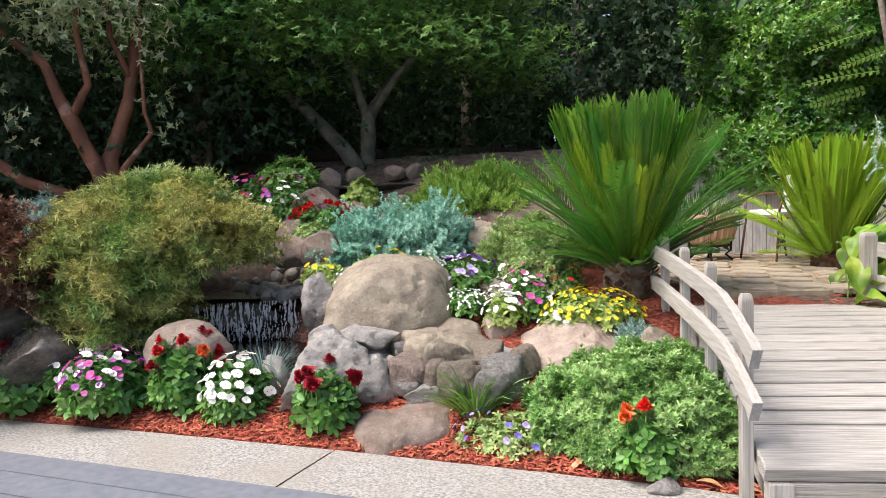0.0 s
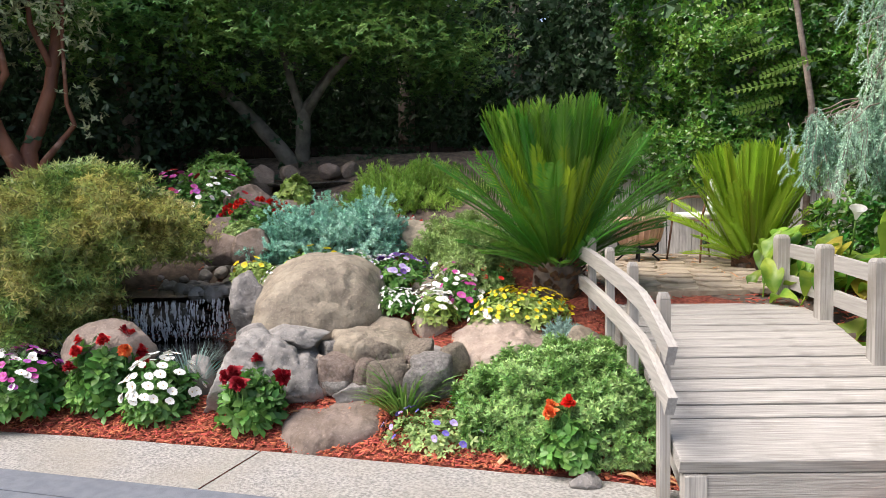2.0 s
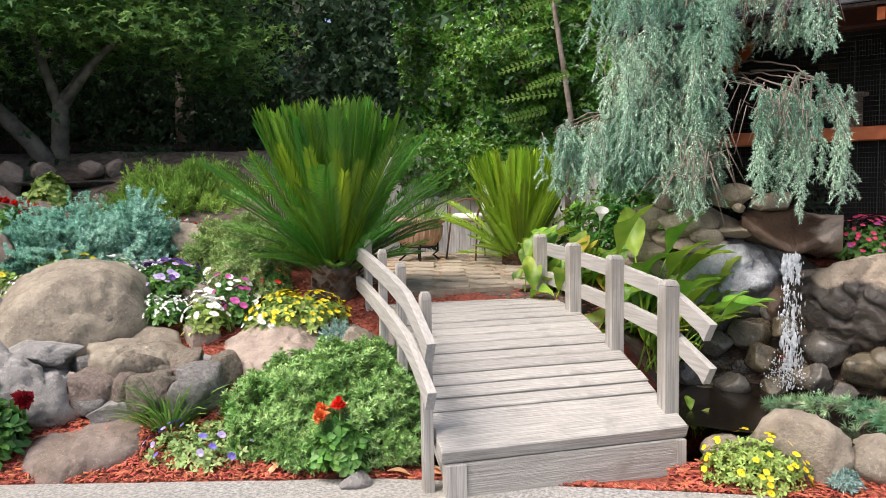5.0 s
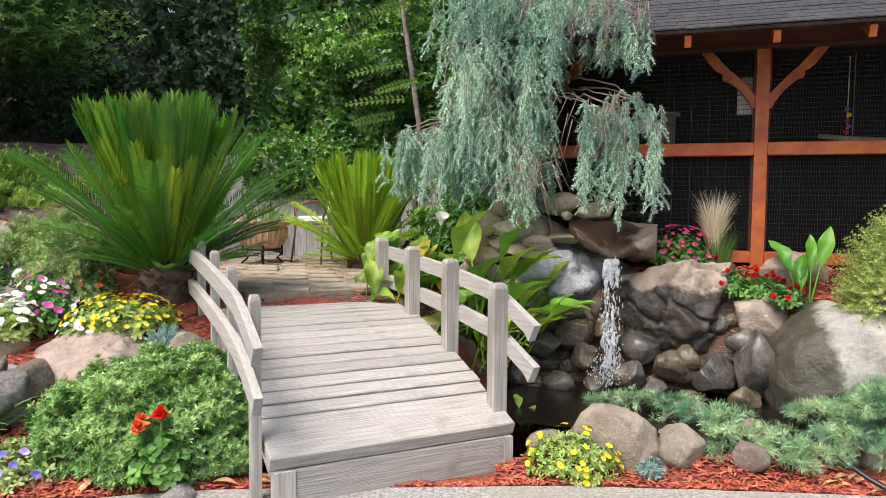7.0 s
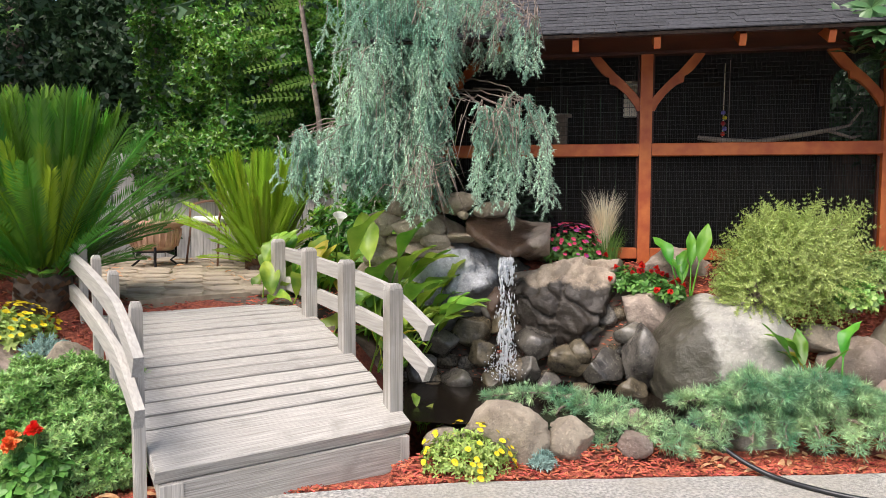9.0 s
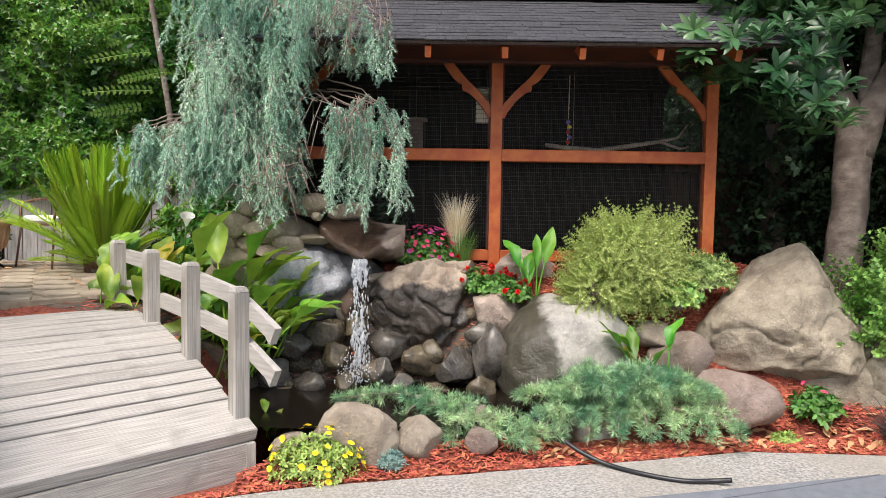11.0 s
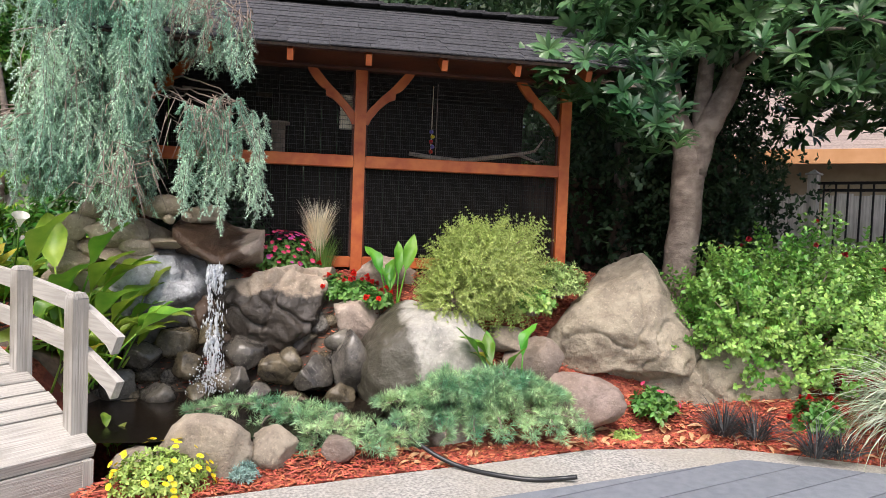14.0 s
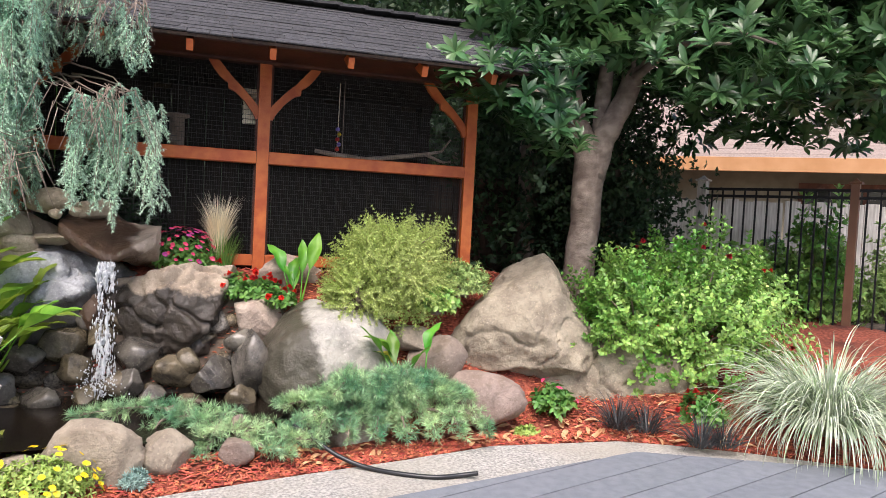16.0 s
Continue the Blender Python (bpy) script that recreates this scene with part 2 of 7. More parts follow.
L_CYCY = leafy("young_cycad_frond", "6f961e", "9ab630", hue=0.015, rough=0.4, obj=0.25)
L_CYC2 = leafy("light_cycad_frond", "84ae26", "abc83c", hue=0.015, rough=0.4, obj=0.25)
L_MAPLE = leafy("maple_leaf", "4c7c3e", "86ad5a", hue=0.02)
L_HEDGE = leafy("glossy_hedge_leaf", "2c6220", "6f9f3c", hue=0.025, rough=0.3, island=0.5)
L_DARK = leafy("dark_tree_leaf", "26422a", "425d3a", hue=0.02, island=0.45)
L_MANZ = leafy("olive_leaf", "a3b186", "d4daae", hue=0.02)
L_CEDAR = leafy("cedar_needle", "80b098", "cce5cd", hue=0.025, rough=0.6, island=0.5)
L_CEDARG = leafy("low_cedar_needle", "64a078", "bcdaa2", hue=0.035, rough=0.5, island=0.5, scale=5)
L_CANNA = leafy("canna_leaf", "568a28", "a0bc46", hue=0.03, rough=0.42, obj=0.35, scale=5)
L_ROSEM = leafy("rosemary_leaf", "9cb35a", "c6d486", hue=0.015)
L_SHRUB = leafy("rose_shrub_leaf", "5a9038", "a6ca70", hue=0.02, rough=0.4, island=0.5)
L_WHORL = leafy("whorled_leaf", "2c5230", "5d8250", hue=0.015, rough=0.3)
L_DAHLIA = leafy("dahlia_leaf", "3d7030", "70a04c", hue=0.015, rough=0.45)
L_FESC = leafy("blue_fescue", "7fa39c", "a9c2b8", hue=0.01)
L_LIRI = leafy("strap_leaf", "5a8838", "8cb05c", hue=0.015)
L_VARI = leafy("variegated_blade", "8fa57c", "dfe6d4", hue=0.015, island=0.5, scale=9)
L_MONDO = leafy("black_mondo_blade", "2a2b2c", "45484a", hue=0.01, thin=0.05)
L_CANNAD = leafy("young_canna_leaf", "3f7a24", "6c9c34", hue=0.02, rough=0.42, obj=0.3, scale=5)
L_YELLOW = leafy("yellowing_canna_leaf", "a8a82c", "cfc24a", hue=0.02, rough=0.45, obj=0.2)
L_LIME = leafy("lime_leaf", "8aa84c", "b4c874", hue=0.015)
PETALS = {k: mat("petal_" + k, rgb(a), rgb(b), scale=30, rough=0.6, thin=0.25, obj=0.12) for k, a, b in (
    ("white", "e9e9e4", "f6f6f2"), ("purple", "8a2f8f", "c25fc4"), ("magenta", "b0308a", "d060b0"), ("red", "b0161c", "d63030"),
    ("dark_red", "86121f", "b42436"), ("orange", "e0501e", "f2a05a"), ("yellow", "e6c90c", "f6e43a"), ("violet", "5a4fae", "8a80d6"),
    ("deep_purple", "3a1e5e", "5b3590"), ("lilac", "a58fcf", "cdbfe6"), ("pink", "d02a58", "ea5a86"), ("scarlet", "d41f1a", "f0452f"))}
M_EYE = mat("flower_eye", rgb("c9a20f"), rgb("7a5a10"), scale=40, rough=0.8)


def water_mat(name, tint, rough):
    m = mat(name, tint, rough=rough, bump=0.15, bscale=14)
    m.node_tree.nodes["Principled BSDF"].inputs["IOR"].default_value = 1.33
    return m


M_POND = water_mat("pond_water", rgb("1d1813"), 0.04)
M_POOL = water_mat("pool_water", rgb("7a7262"), 0.22)
M_FALL = mat("falling_water", rgb("dfe4e8"), rgb("f6f8fa"), scale=30, rough=0.12, thin=0.25)
M_FALL.node_tree.nodes["Principled BSDF"].inputs["Transmission Weight"].default_value = 0.35
M_FALL.node_tree.nodes["Principled BSDF"].inputs["IOR"].default_value = 1.33


# ---- mesh kit ----
def raw_mesh(name, V, F, material, smooth=False):
    V, me = np.asarray(V, np.float32), bpy.data.meshes.new(name)
    if isinstance(F, np.ndarray):
        me.vertices.add(len(V))
        me.vertices.foreach_set("co", V.ravel())
        n, k = F.shape
        me.loops.add(n * k)
        me.loops.foreach_set("vertex_index", F.astype(np.int32).ravel())
        me.polygons.add(n)
        me.polygons.foreach_set("loop_start", np.arange(0, n * k, k, dtype=np.int32))
        me.update(calc_edges=True)
    else:
        me.from_pydata(V.tolist(), [], F)
    if smooth:
        me.polygons.foreach_set("use_smooth", np.ones(len(me.polygons), bool))
    me.materials.append(material)
    return me


def thing(name, loc, label, category, group="", kind=""):
    ob = new(name)
    ob.location = loc
    ob.empty_display_size = 0.1
    return tagged(ob, label, category, group, kind)


STUFF = {"foliage", "stem_work", "blade_tuft", "needles", "branch_work", "scale_coat", "twig_work", "twig_tangle", "crown", "outer_foliage", "inner_foliage", "hanging_foliage", "wire_panel", "plant", "spray"}


def part(name, data, parent, label="", loc=(0, 0, 0), rot=None, scale=None):
    """A part on ready mesh data under a thing or a part."""
    ob = new(name, data)
    ob.parent = parent
    ob.location = loc
    if rot:
        ob.rotation_euler = rot
    if scale:
        ob.scale = scale
    return tagged(ob, label, kind="stuff" if name in STUFF else "")


def solo(name, data, loc, label, category, group="", kind="", rz=0):
    ob = new(name, data)
    ob.location = loc
    ob.rotation_euler = (0, 0, rz)
    return tagged(ob, label, category, group, kind)


class Bag:
    """Collects boxes, tubes and faces into one mesh."""
    def __init__(self):
        self.V, self.F = [], []

    def add(self, V, F):
        n = len(self.V)
        self.V += [tuple(v) for v in V]
        self.F += [tuple(i + n for i in f) for f in F]
        return self

    def box(self, x0, y0, z0, x1, y1, z1, bev=0.0, m=None):
        b = bev
        V = []
        for z, i in ((z0, b), (z0 + b, 0), (z1 - b, 0), (z1, b)) if b else ((z0, 0), (z1, 0)):
            V += [(x0 + i, y0 + i, z), (x1 - i, y0 + i, z), (x1 - i, y1 - i, z), (x0 + i, y1 - i, z)]
        n = len(V) // 4
        F = [(3, 2, 1, 0), tuple(4 * n - 4 + k for k in range(4))]
        for r in range(n - 1):
            F += [(4 * r + k, 4 * r + (k + 1) % 4, 4 * r + 4 + (k + 1) % 4, 4 * r + 4 + k) for k in range(4)]
        if m is not None:
            V = [m @ Vector(v) for v in V]
        return self.add(V, F)

    def tube(self, pts, radii, n=8):
        pts = [Vector(p) for p in pts]
        V, F = [], []
        up = Vector((0, 0, 1)) if abs((pts[-1] - pts[0]).normalized().z) < 0.9 else Vector((1, 0, 0))
        for i, p in enumerate(pts):
            d = (pts[min(i + 1, len(pts) - 1)] - pts[max(i - 1, 0)]).normalized()
            s = d.cross(up)
            s = s.normalized() if s.length > 1e-4 else Vector((1, 0, 0))
            u = s.cross(d)
            r = float(radii[i] if hasattr(radii, "__len__") else radii)
            V += [p + r * (math.cos(a) * s + math.sin(a) * u) for a in (2 * math.pi * k / n for k in range(n))]
        for i in range(len(pts) - 1):
            F += [(i * n + k, i * n + (k + 1) % n, (i + 1) * n + (k + 1) % n, (i + 1) * n + k) for k in range(n)]
        F += [tuple(range(n))[::-1], tuple((len(pts) - 1) * n + k for k in range(n))]
        return self.add(V, F)

    def lathe(self, rings, n=24):
        V, F = [], []
        for r, z in rings:
            V += [(r * math.cos(2 * math.pi * k / n), r * math.sin(2 * math.pi * k / n), z) for k in range(n)]
        for i in range(len(rings) - 1):
            F += [(i * n + k, i * n + (k + 1) % n, (i + 1) * n + (k + 1) % n, (i + 1) * n + k) for k in range(n)]
        return self.add(V, F)

    def mesh(self, name, material, smooth=False):
        return raw_mesh(name, self.V, self.F, material, smooth)


def unit(v):
    return v / np.maximum(np.linalg.norm(v, axis=-1, keepdims=True), 1e-9)


def leaves(P, D, N, L, W, fold=0.2, droop=0.15, simple=False):
    """A leaf at each base P along D, facing N; L long, W wide."""
    P, D, N = np.asarray(P, float), unit(np.asarray(D, float)), np.asarray(N, float)
    S = unit(np.cross(D, N))
    N = np.cross(S, D)
    L, W = np.broadcast_to(L, len(P))[:, None], np.broadcast_to(W, len(P))[:, None]
    mid = P + 0.45 * L * D
    tip = P + L * D - droop * L * N
    l, r = mid + 0.5 * W * S + fold * W * N, mid - 0.5 * W * S + fold * W * N
    if simple:
        V = np.stack([P, r, tip, l], 1).reshape(-1, 3)
        return V, np.arange(len(V)).reshape(-1, 4)
    m1, m2 = P + 0.3 * L * D, P + 0.7 * L * D - 0.4 * droop * L * N
    l1, r1 = m1 + 0.36 * W * S + 0.7 * fold * W * N, m1 - 0.36 * W * S + 0.7 * fold * W * N
    l2, r2 = m2 + 0.46 * W * S + fold * W * N, m2 - 0.46 * W * S + fold * W * N
    V = np.stack([P, l1, m1, r1, l2, m2, r2, tip], 1).reshape(-1, 3)
    i = 8 * np.arange(len(P))[:, None]
    return V, np.concatenate([i + q for q in ([0, 2, 1], [0, 3, 2], [1, 2, 5], [1, 5, 4], [2, 3, 6], [2, 6, 5], [4, 5, 7], [5, 6, 7])], 0)


def whorls(P, A, rng, k, L, W, tilt=1.0, levels=1, stem=0.0, jit=0.25, fold=0.15, droop=0.15, simple=False):
    """Leaves set round the axis A at each point P: k to a whorl, opened by tilt (0: along the axis), in levels along a stem."""
    P, A = np.asarray(P, float), unit(np.asarray(A, float))
    n = len(P)
    ref = np.where(np.abs(A[:, 2:3]) < 0.9, [[0, 0, 1.0]], [[1.0, 0, 0]])
    S = unit(np.cross(A, ref))
    T = np.cross(A, S)
    BP, BD, BN, BL = [], [], [], []
    for lv in range(levels):
        ph = rng.uniform(0, 6.28, (n, 1))
        for j in range(k):
            a = ph + 2 * np.pi * j / k + rng.normal(0, jit, (n, 1))
            o = np.cos(a) * S + np.sin(a) * T
            tl = tilt * (1 - 0.35 * lv / max(levels, 1)) + rng.normal(0, jit * 0.6, (n, 1))
            BD.append(np.cos(tl) * A + np.sin(tl) * o)
            BN.append(A * np.sin(tl) - o * np.cos(tl))
            BP.append(P + A * stem * lv / max(levels - 1, 1))
            BL.append(L * rng.uniform(0.75, 1.15, n))
    ll = np.concatenate(BL)
    return leaves(np.concatenate(BP), np.concatenate(BD), np.concatenate(BN), ll, W * ll / L, fold, droop, simple)


def merge(*parts):
    V, F, n = [], [], 0
    for v, f in parts:
        V.append(v)
        F.append(f + n)
        n += len(v)
    return np.concatenate(V), np.concatenate(F)


def lumps(P, scale, amount, seed):
    return np.array([noise.noise(Vector((p[0] * scale + seed, p[1] * scale, p[2] * scale))) for p in P]) * amount


def dome_points(rng, n, rx, ry, h, shell=0.25, low=-0.1, lump=0.16, lscale=3.0, seed=0.0):
    """Points in the outer shell of an uneven dome, and their outward ways."""
    d = unit(rng.normal(size=(n * 2, 3)))
    d = d[d[:, 2] > low][:n]
    n = len(d)
    r = 1 - shell * rng.random(n) ** 1.5
    r = r * (1 + lumps(d, lscale, lump * 2, seed))
    R = np.array([rx, ry, h])
    return d * r[:, None] * R, unit(d / R)


def rock_mesh(name, size, seed, material, detail=4, cuts=12, rough=0.06, fine=0.035, pits=0.0, taper=0.0, shift=0.0, crease=0.05):
    """A boulder: a ball cut by planes, then roughened at several scales."""
    rng = random.Random(seed)
    bm = bmesh.new()
    bmesh.ops.create_icosphere(bm, subdivisions=detail, radius=1)
    planes = []
    for _ in range(cuts):
        v = Vector((rng.gauss(0, 1), rng.gauss(0, 1), rng.gauss(0.1, 0.8))).normalized()
        planes.append((v, rng.uniform(0.5, 0.86)))
    off = Vector((rng.uniform(-50, 50), rng.uniform(-50, 50), rng.uniform(-50, 50)))
    S = Vector(size)
    mean = (size[0] + size[1] + size[2]) / 3
    for v in bm.verts:
        p = v.co.copy()
        for nrm, dist in planes:
            k = p.dot(nrm) - dist
            if k > 0:
                p -= nrm * k * 0.93
        q = Vector((p.x * S.x, p.y * S.y, p.z * S.z)) / mean
        n1 = noise.fractal(q * 1.3 + off, 1.0, 2.0, 3)
        n2 = noise.fractal(q * 5.5 + off, 0.9, 2.1, 4)
        cr = abs(noise.noise(q * 2.1 - off))
        p *= 1 + rough * n1 + fine * n2 - crease * max(0.0, 0.1 - cr) / 0.1
        if pits:
            c = noise.noise(q * 9 + off)
            p *= 1 - pits * max(0.0, c - 0.15)
        if taper and p.z > -0.5:
            k = (p.z + 0.5) / 1.5
            p.x = p.x * (1 - taper * k) + shift * k
            p.y *= 1 - 0.8 * taper * k
        v.co = Vector((p.x * S.x, p.y * S.y, p.z * S.z))
    me = bpy.data.meshes.new(name)
    bm.to_mesh(me)
    bm.free()
    me.polygons.foreach_set("use_smooth", np.ones(len(me.polygons), bool))
    me.materials.append(material)
    return me


def hewn_mesh(name, planes, seed, material, detail=5, sharp=9.0, rough=0.05, fine=0.02, crease=0.04, ledge=None):
    """A rock bounded by planes (normal, distance from its middle in metres), its edges rounded, then weathered.
    ledge=(height, slope, depth) undercuts it below a crooked line."""
    N = unit(np.array([p[0] for p in planes], float))
    D = np.array([p[1] for p in planes], float)
    bm = bmesh.new()
    bmesh.ops.create_icosphere(bm, subdivisions=detail, radius=1)
    off = Vector((seed * 1.7, seed * 0.9 - 20, seed * 0.3))
    for v in bm.verts:
        d = np.array(v.co)
        r = float(np.sum((np.maximum(N @ d, 0) / D) ** sharp) ** (-1 / sharp))
        p = v.co * min(r, 2.5)
        if ledge:
            line = ledge[0] + ledge[1] * p.x + 0.05 * noise.noise(p * 4 + off)
            p *= 1 - ledge[2] * min(1.0, max(0.0, (line - p.z) / 0.035)) * (1 - min(1.0, max(0.0, (line - 0.3 - p.z) / 0.2)))
        n1 = noise.fractal(p * 2.6 + off, 1.0, 2.0, 3)
        n2 = noise.fractal(p * 11 + off, 0.9, 2.1, 5)
        cr = abs(noise.noise(p * 3.2 - off) + 0.25 * noise.noise(p * 9 + off))
        v.co = p + v.co * (rough * n1 + fine * n2 - crease * max(0.0, 0.06 - cr) / 0.06)
    me = bpy.data.meshes.new(name)
    bm.to_mesh(me)
    bm.free()
    me.polygons.foreach_set("use_smooth", np.ones(len(me.polygons), bool))
    me.materials.append(material)
    return me


def hewn(x, y, z, planes, material, label, seed, rz=0.0, name="boulder", **kw):
    return solo(name, hewn_mesh(name, planes, seed, material, **kw), (x, y, z), label, "rock", rz=rz)


# ---- the lie of the land ----
EDGE_X = [-60, -9, -5.5, -4.34, -3.33, -1.62, -0.03, 1.0, 1.8, 2.4, 3.31, 3.96, 4.67, 9, 60]
EDGE_Y = [-33, -1.5, 0.74, 1.5, 2.12, 3.12, 3.74, 4.02, 4.22, 4.39, 4.37, 4.07, 3.61, 0.6, -32]


def edge(x):
    """The line along which the planting bed meets the concrete."""
    return np.interp(x, EDGE_X, EDGE_Y)


def step(a, b, v):
    t = np.clip((v - a) / (b - a), 0, 1)
    return t * t * (3 - 2 * t)


def height(x, y):
    """The ground: a bank on the west, a patio beyond the bridge, a pond, and a berm under the aviary."""
    x, y = np.asarray(x, float), np.asarray(y, float)
    s = (y - edge(x)) * 0.88
    inn = np.clip(s, 0, 60)
    left = np.minimum(0.42 * inn, 1.25 + 0.16 * inn)
    left = np.minimum(left, 2.0)
    patio = 0.72 * step(0.5, 1.7, s)
    right = 0.98 * step(0.25, 1.25, s)
    far_right = 0.22 * step(0.0, 0.5, s) + 0.4 * step(0.3, 2.5, s)
    right = right + (far_right - right) * step(2.9, 3.8, x)
    p = ((x + 1.9) * 0.755 + (y - 3.4) * 0.656)
    z = left + (patio - left) * step(-0.45, 0.35, p)
    z = z + (right - z) * step(-1.6, -0.8, x)
    z = z - 0.95 * np.exp(-(((x - 0.1) / 1.05) ** 4 + ((y - 4.72) / 0.62) ** 4)) * step(0.2, 0.42, s)
    z = z - 0.4 * np.exp(-(((x + 1.45) / 0.6) ** 2 + ((y - 4.15) / 0.6) ** 2)) * step(0.1, 0.4, s)
    z = z - 0.26 * np.exp(-(((x + 4.85) / 0.6) ** 2 + ((y - 2.45) / 0.42) ** 2))
    z = z - 0.42 * np.exp(-(((x + 5.7) / 0.55) ** 2 + ((y - 2.75) / 0.5) ** 2))
    z = z + 0.1 * np.exp(-((s - 0.2) / 0.09) ** 2) * step(-0.5, -0.15, x) * step(1.5, 1.0, x)
    return z - 0.07 * (1 - step(-0.15, 0.03, s))


def ground(x, y):
    return float(height(x, y))


def axis_samples(a, b, d, far):
    out = list(np.arange(a, b, d))
    k, v = d, b
    while v < far:
        out.append(v)
        k *= 1.35
        v += k
    k, v, low = d, a, []
    while v > -far:
        k *= 1.35
        v -= k
        low.append(v)
    return np.array(low[::-1] + out)


def build_ground():
    xs, ys = axis_samples(-9, 7, 0.09, 700), axis_samples(-1, 10, 0.09, 700)
    X, Y = np.meshgrid(xs, ys)
    Z = height(X, Y)
    near = np.exp(-((X / 12) ** 2 + ((Y - 4) / 10) ** 2))
    Z = Z + near * 0.03 * np.array([noise.noise(Vector((x * 2.7, y * 2.7, 0))) for x, y in zip(X.ravel(), Y.ravel())]).reshape(X.shape) * step(0, 0.3, Y - edge(X))
    n, m = len(xs), len(ys)
    i = (np.arange(m - 1)[:, None] * n + np.arange(n - 1)).reshape(-1, 1)
    F = i + np.array([[0, 1, n + 1, n]])
    me = raw_mesh("ground", np.stack([X, Y, Z], -1).reshape(-1, 3), F, M_MULCH, True)
    me.materials.append(M_SOIL)
    cx, cy = (X[:-1, :-1] + X[1:, 1:]).ravel() / 2, (Y[:-1, :-1] + Y[1:, 1:]).ravel() / 2
    bare = ((cx < -4.75) & (cy > 1.75) & (cy < 3.4)) | ((cx < -4.4) & (cy - edge(cx) > 2.4)) | (cy > 7.2) | (np.abs(cx) > 6.6) | (cy < -1) | ((cx > -1.3) & (cx < 1.15) & (cy > 4.75) & (cy < 5.45)) | ((cx < -1) & (cx > -4.4) & (cy > 4.9))
    me.polygons.foreach_set("material_index", bare.astype(np.int32))
    solo("ground", me, (0, 0, 0), "rising planting bed covered in red bark mulch", "ground", kind="structure")


def build_concrete():
    root = thing("concrete_path", (0, 0, 0), "pale exposed-aggregate concrete strip beside the bed", "path", kind="structure")
    slant = 0.54
    for a, b in ((-30.0, -3.335), (-3.325, 30.0)):
        xs = [a] + [x for x in np.arange(-9, 9, 0.15) if a < x < b] + [b]
        top, low = [], []
        for x in xs:
            y = float(edge(x)) + 0.012 * noise.noise(Vector((x * 6, 0, 0)))
            top.append((x, y))
            low.append((x + slant * (y + 8) * (1 if abs(x) < 12 else 0), -8.0))
        k = len(xs)
        V = [(x, y, 0.012) for x, y in top] + [(x, y, 0.012) for x, y in low] + [(x, y, -0.1) for x, y in top]
        F = [(i, k + i, k + i + 1, i + 1) for i in range(k - 1)] + [(2 * k + i, i, i + 1, 2 * k + i + 1) for i in range(k - 1)]
        part("slab", raw_mesh("slab", V, F, M_CONCRETE), root)


def build_deck():
    root = thing("deck", (0, 0, 0), "grey composite deck boards with dark gaps", "deck", kind="structure")
    base = [(-9, -2.0), (-2.7, 1.77), (-0.5, 3.06), (1.58, 3.62), (3.24, 4.07), (12, -0.6), (12, -9), (-9, -9)]
    V = [(x, y, 0.016) for x, y in base] + [(x, y, -0.02) for x, y in base]
    n = len(base)
    part("underlay", raw_mesh("underlay", V, [tuple(range(n))[::-1]] + [(i, (i + 1) % n, n + (i + 1) % n, n + i) for i in range(n)], M_CAGE), root)

    def clip(poly, point, way):
        """Keeps the part of a polygon on the side of the line that way points to."""
        out = []
        for i, p in enumerate(poly):
            r = poly[i - 1]
            dp, dr = (p - point).dot(way), (r - point).dot(way)
            if dp * dr < 0:
                out.append(r.lerp(p, dr / (dr - dp)))
            if dp >= 0:
                out.append(p)
        return out

    c0, c1 = Vector((-0.5, 3.06)), Vector((3.24, 4.075))
    edge_l, edge_m, edge_r = Vector((0.862, 0.507)).normalized(), (c1 - c0).normalized(), Vector((0.926, -0.377)).normalized()
    run = Vector((0.938, 0.346)).normalized()
    mitre = Vector((0.903, 0.429)).normalized()

    def right_of(d):
        return Vector((d.y, -d.x))
    for d, start, first, limits in ((edge_l, c0, 0, ((c0, -mitre),)), (run, Vector((3.2, 4.084)), -2, ((c0, mitre), (c0, right_of(edge_m)), (c1, right_of(edge_r))))):
        for k in range(first, 46):
            lo, hi = start + right_of(d) * (0.232 * k + 0.005), start + right_of(d) * (0.232 * k + 0.227)
            poly = [lo - d * 14, lo + d * 14, hi + d * 14, hi - d * 14]
            for point, way in limits + ((Vector((0, -8)), Vector((0, 1))), (Vector((-8.5, 0)), Vector((1, 0))), (Vector((10, 0)), Vector((-1, 0)))):
                poly = clip(poly, point, way) if len(poly) > 2 else []
            if len(poly) < 3:
                continue
            n = len(poly)
            mid = sum(poly, Vector((0, 0))) / n
            inner = [p + (mid - p).normalized() * 0.004 for p in poly]
            V = [(p.x, p.y, 0.016) for p in poly] + [(p.x, p.y, 0.04) for p in poly] + [(p.x, p.y, 0.043) for p in inner]
            F = [tuple(range(2 * n, 3 * n))[::-1]] + [(r * n + i, r * n + n + i, r * n + n + (i + 1) % n, r * n + (i + 1) % n) for i in range(n) for r in (0, 1)]
            part("deck_board", raw_mesh("deck_board", V, F, M_DECK), root)


build_ground()
build_concrete()
build_deck()


# ---- bridge ----
def arch(s):
    return 0.25 + 0.43 * math.sin(math.pi * s / 3.3)


def rail_top(q):
    return float(np.interp(q, [-0.3, -0.18, 0.1, 0.3, 0.73, 1.29, 1.8, 2.2], [0.74, 0.787, 0.898, 0.957, 1.005, 1.045, 1.075, 1.08]))


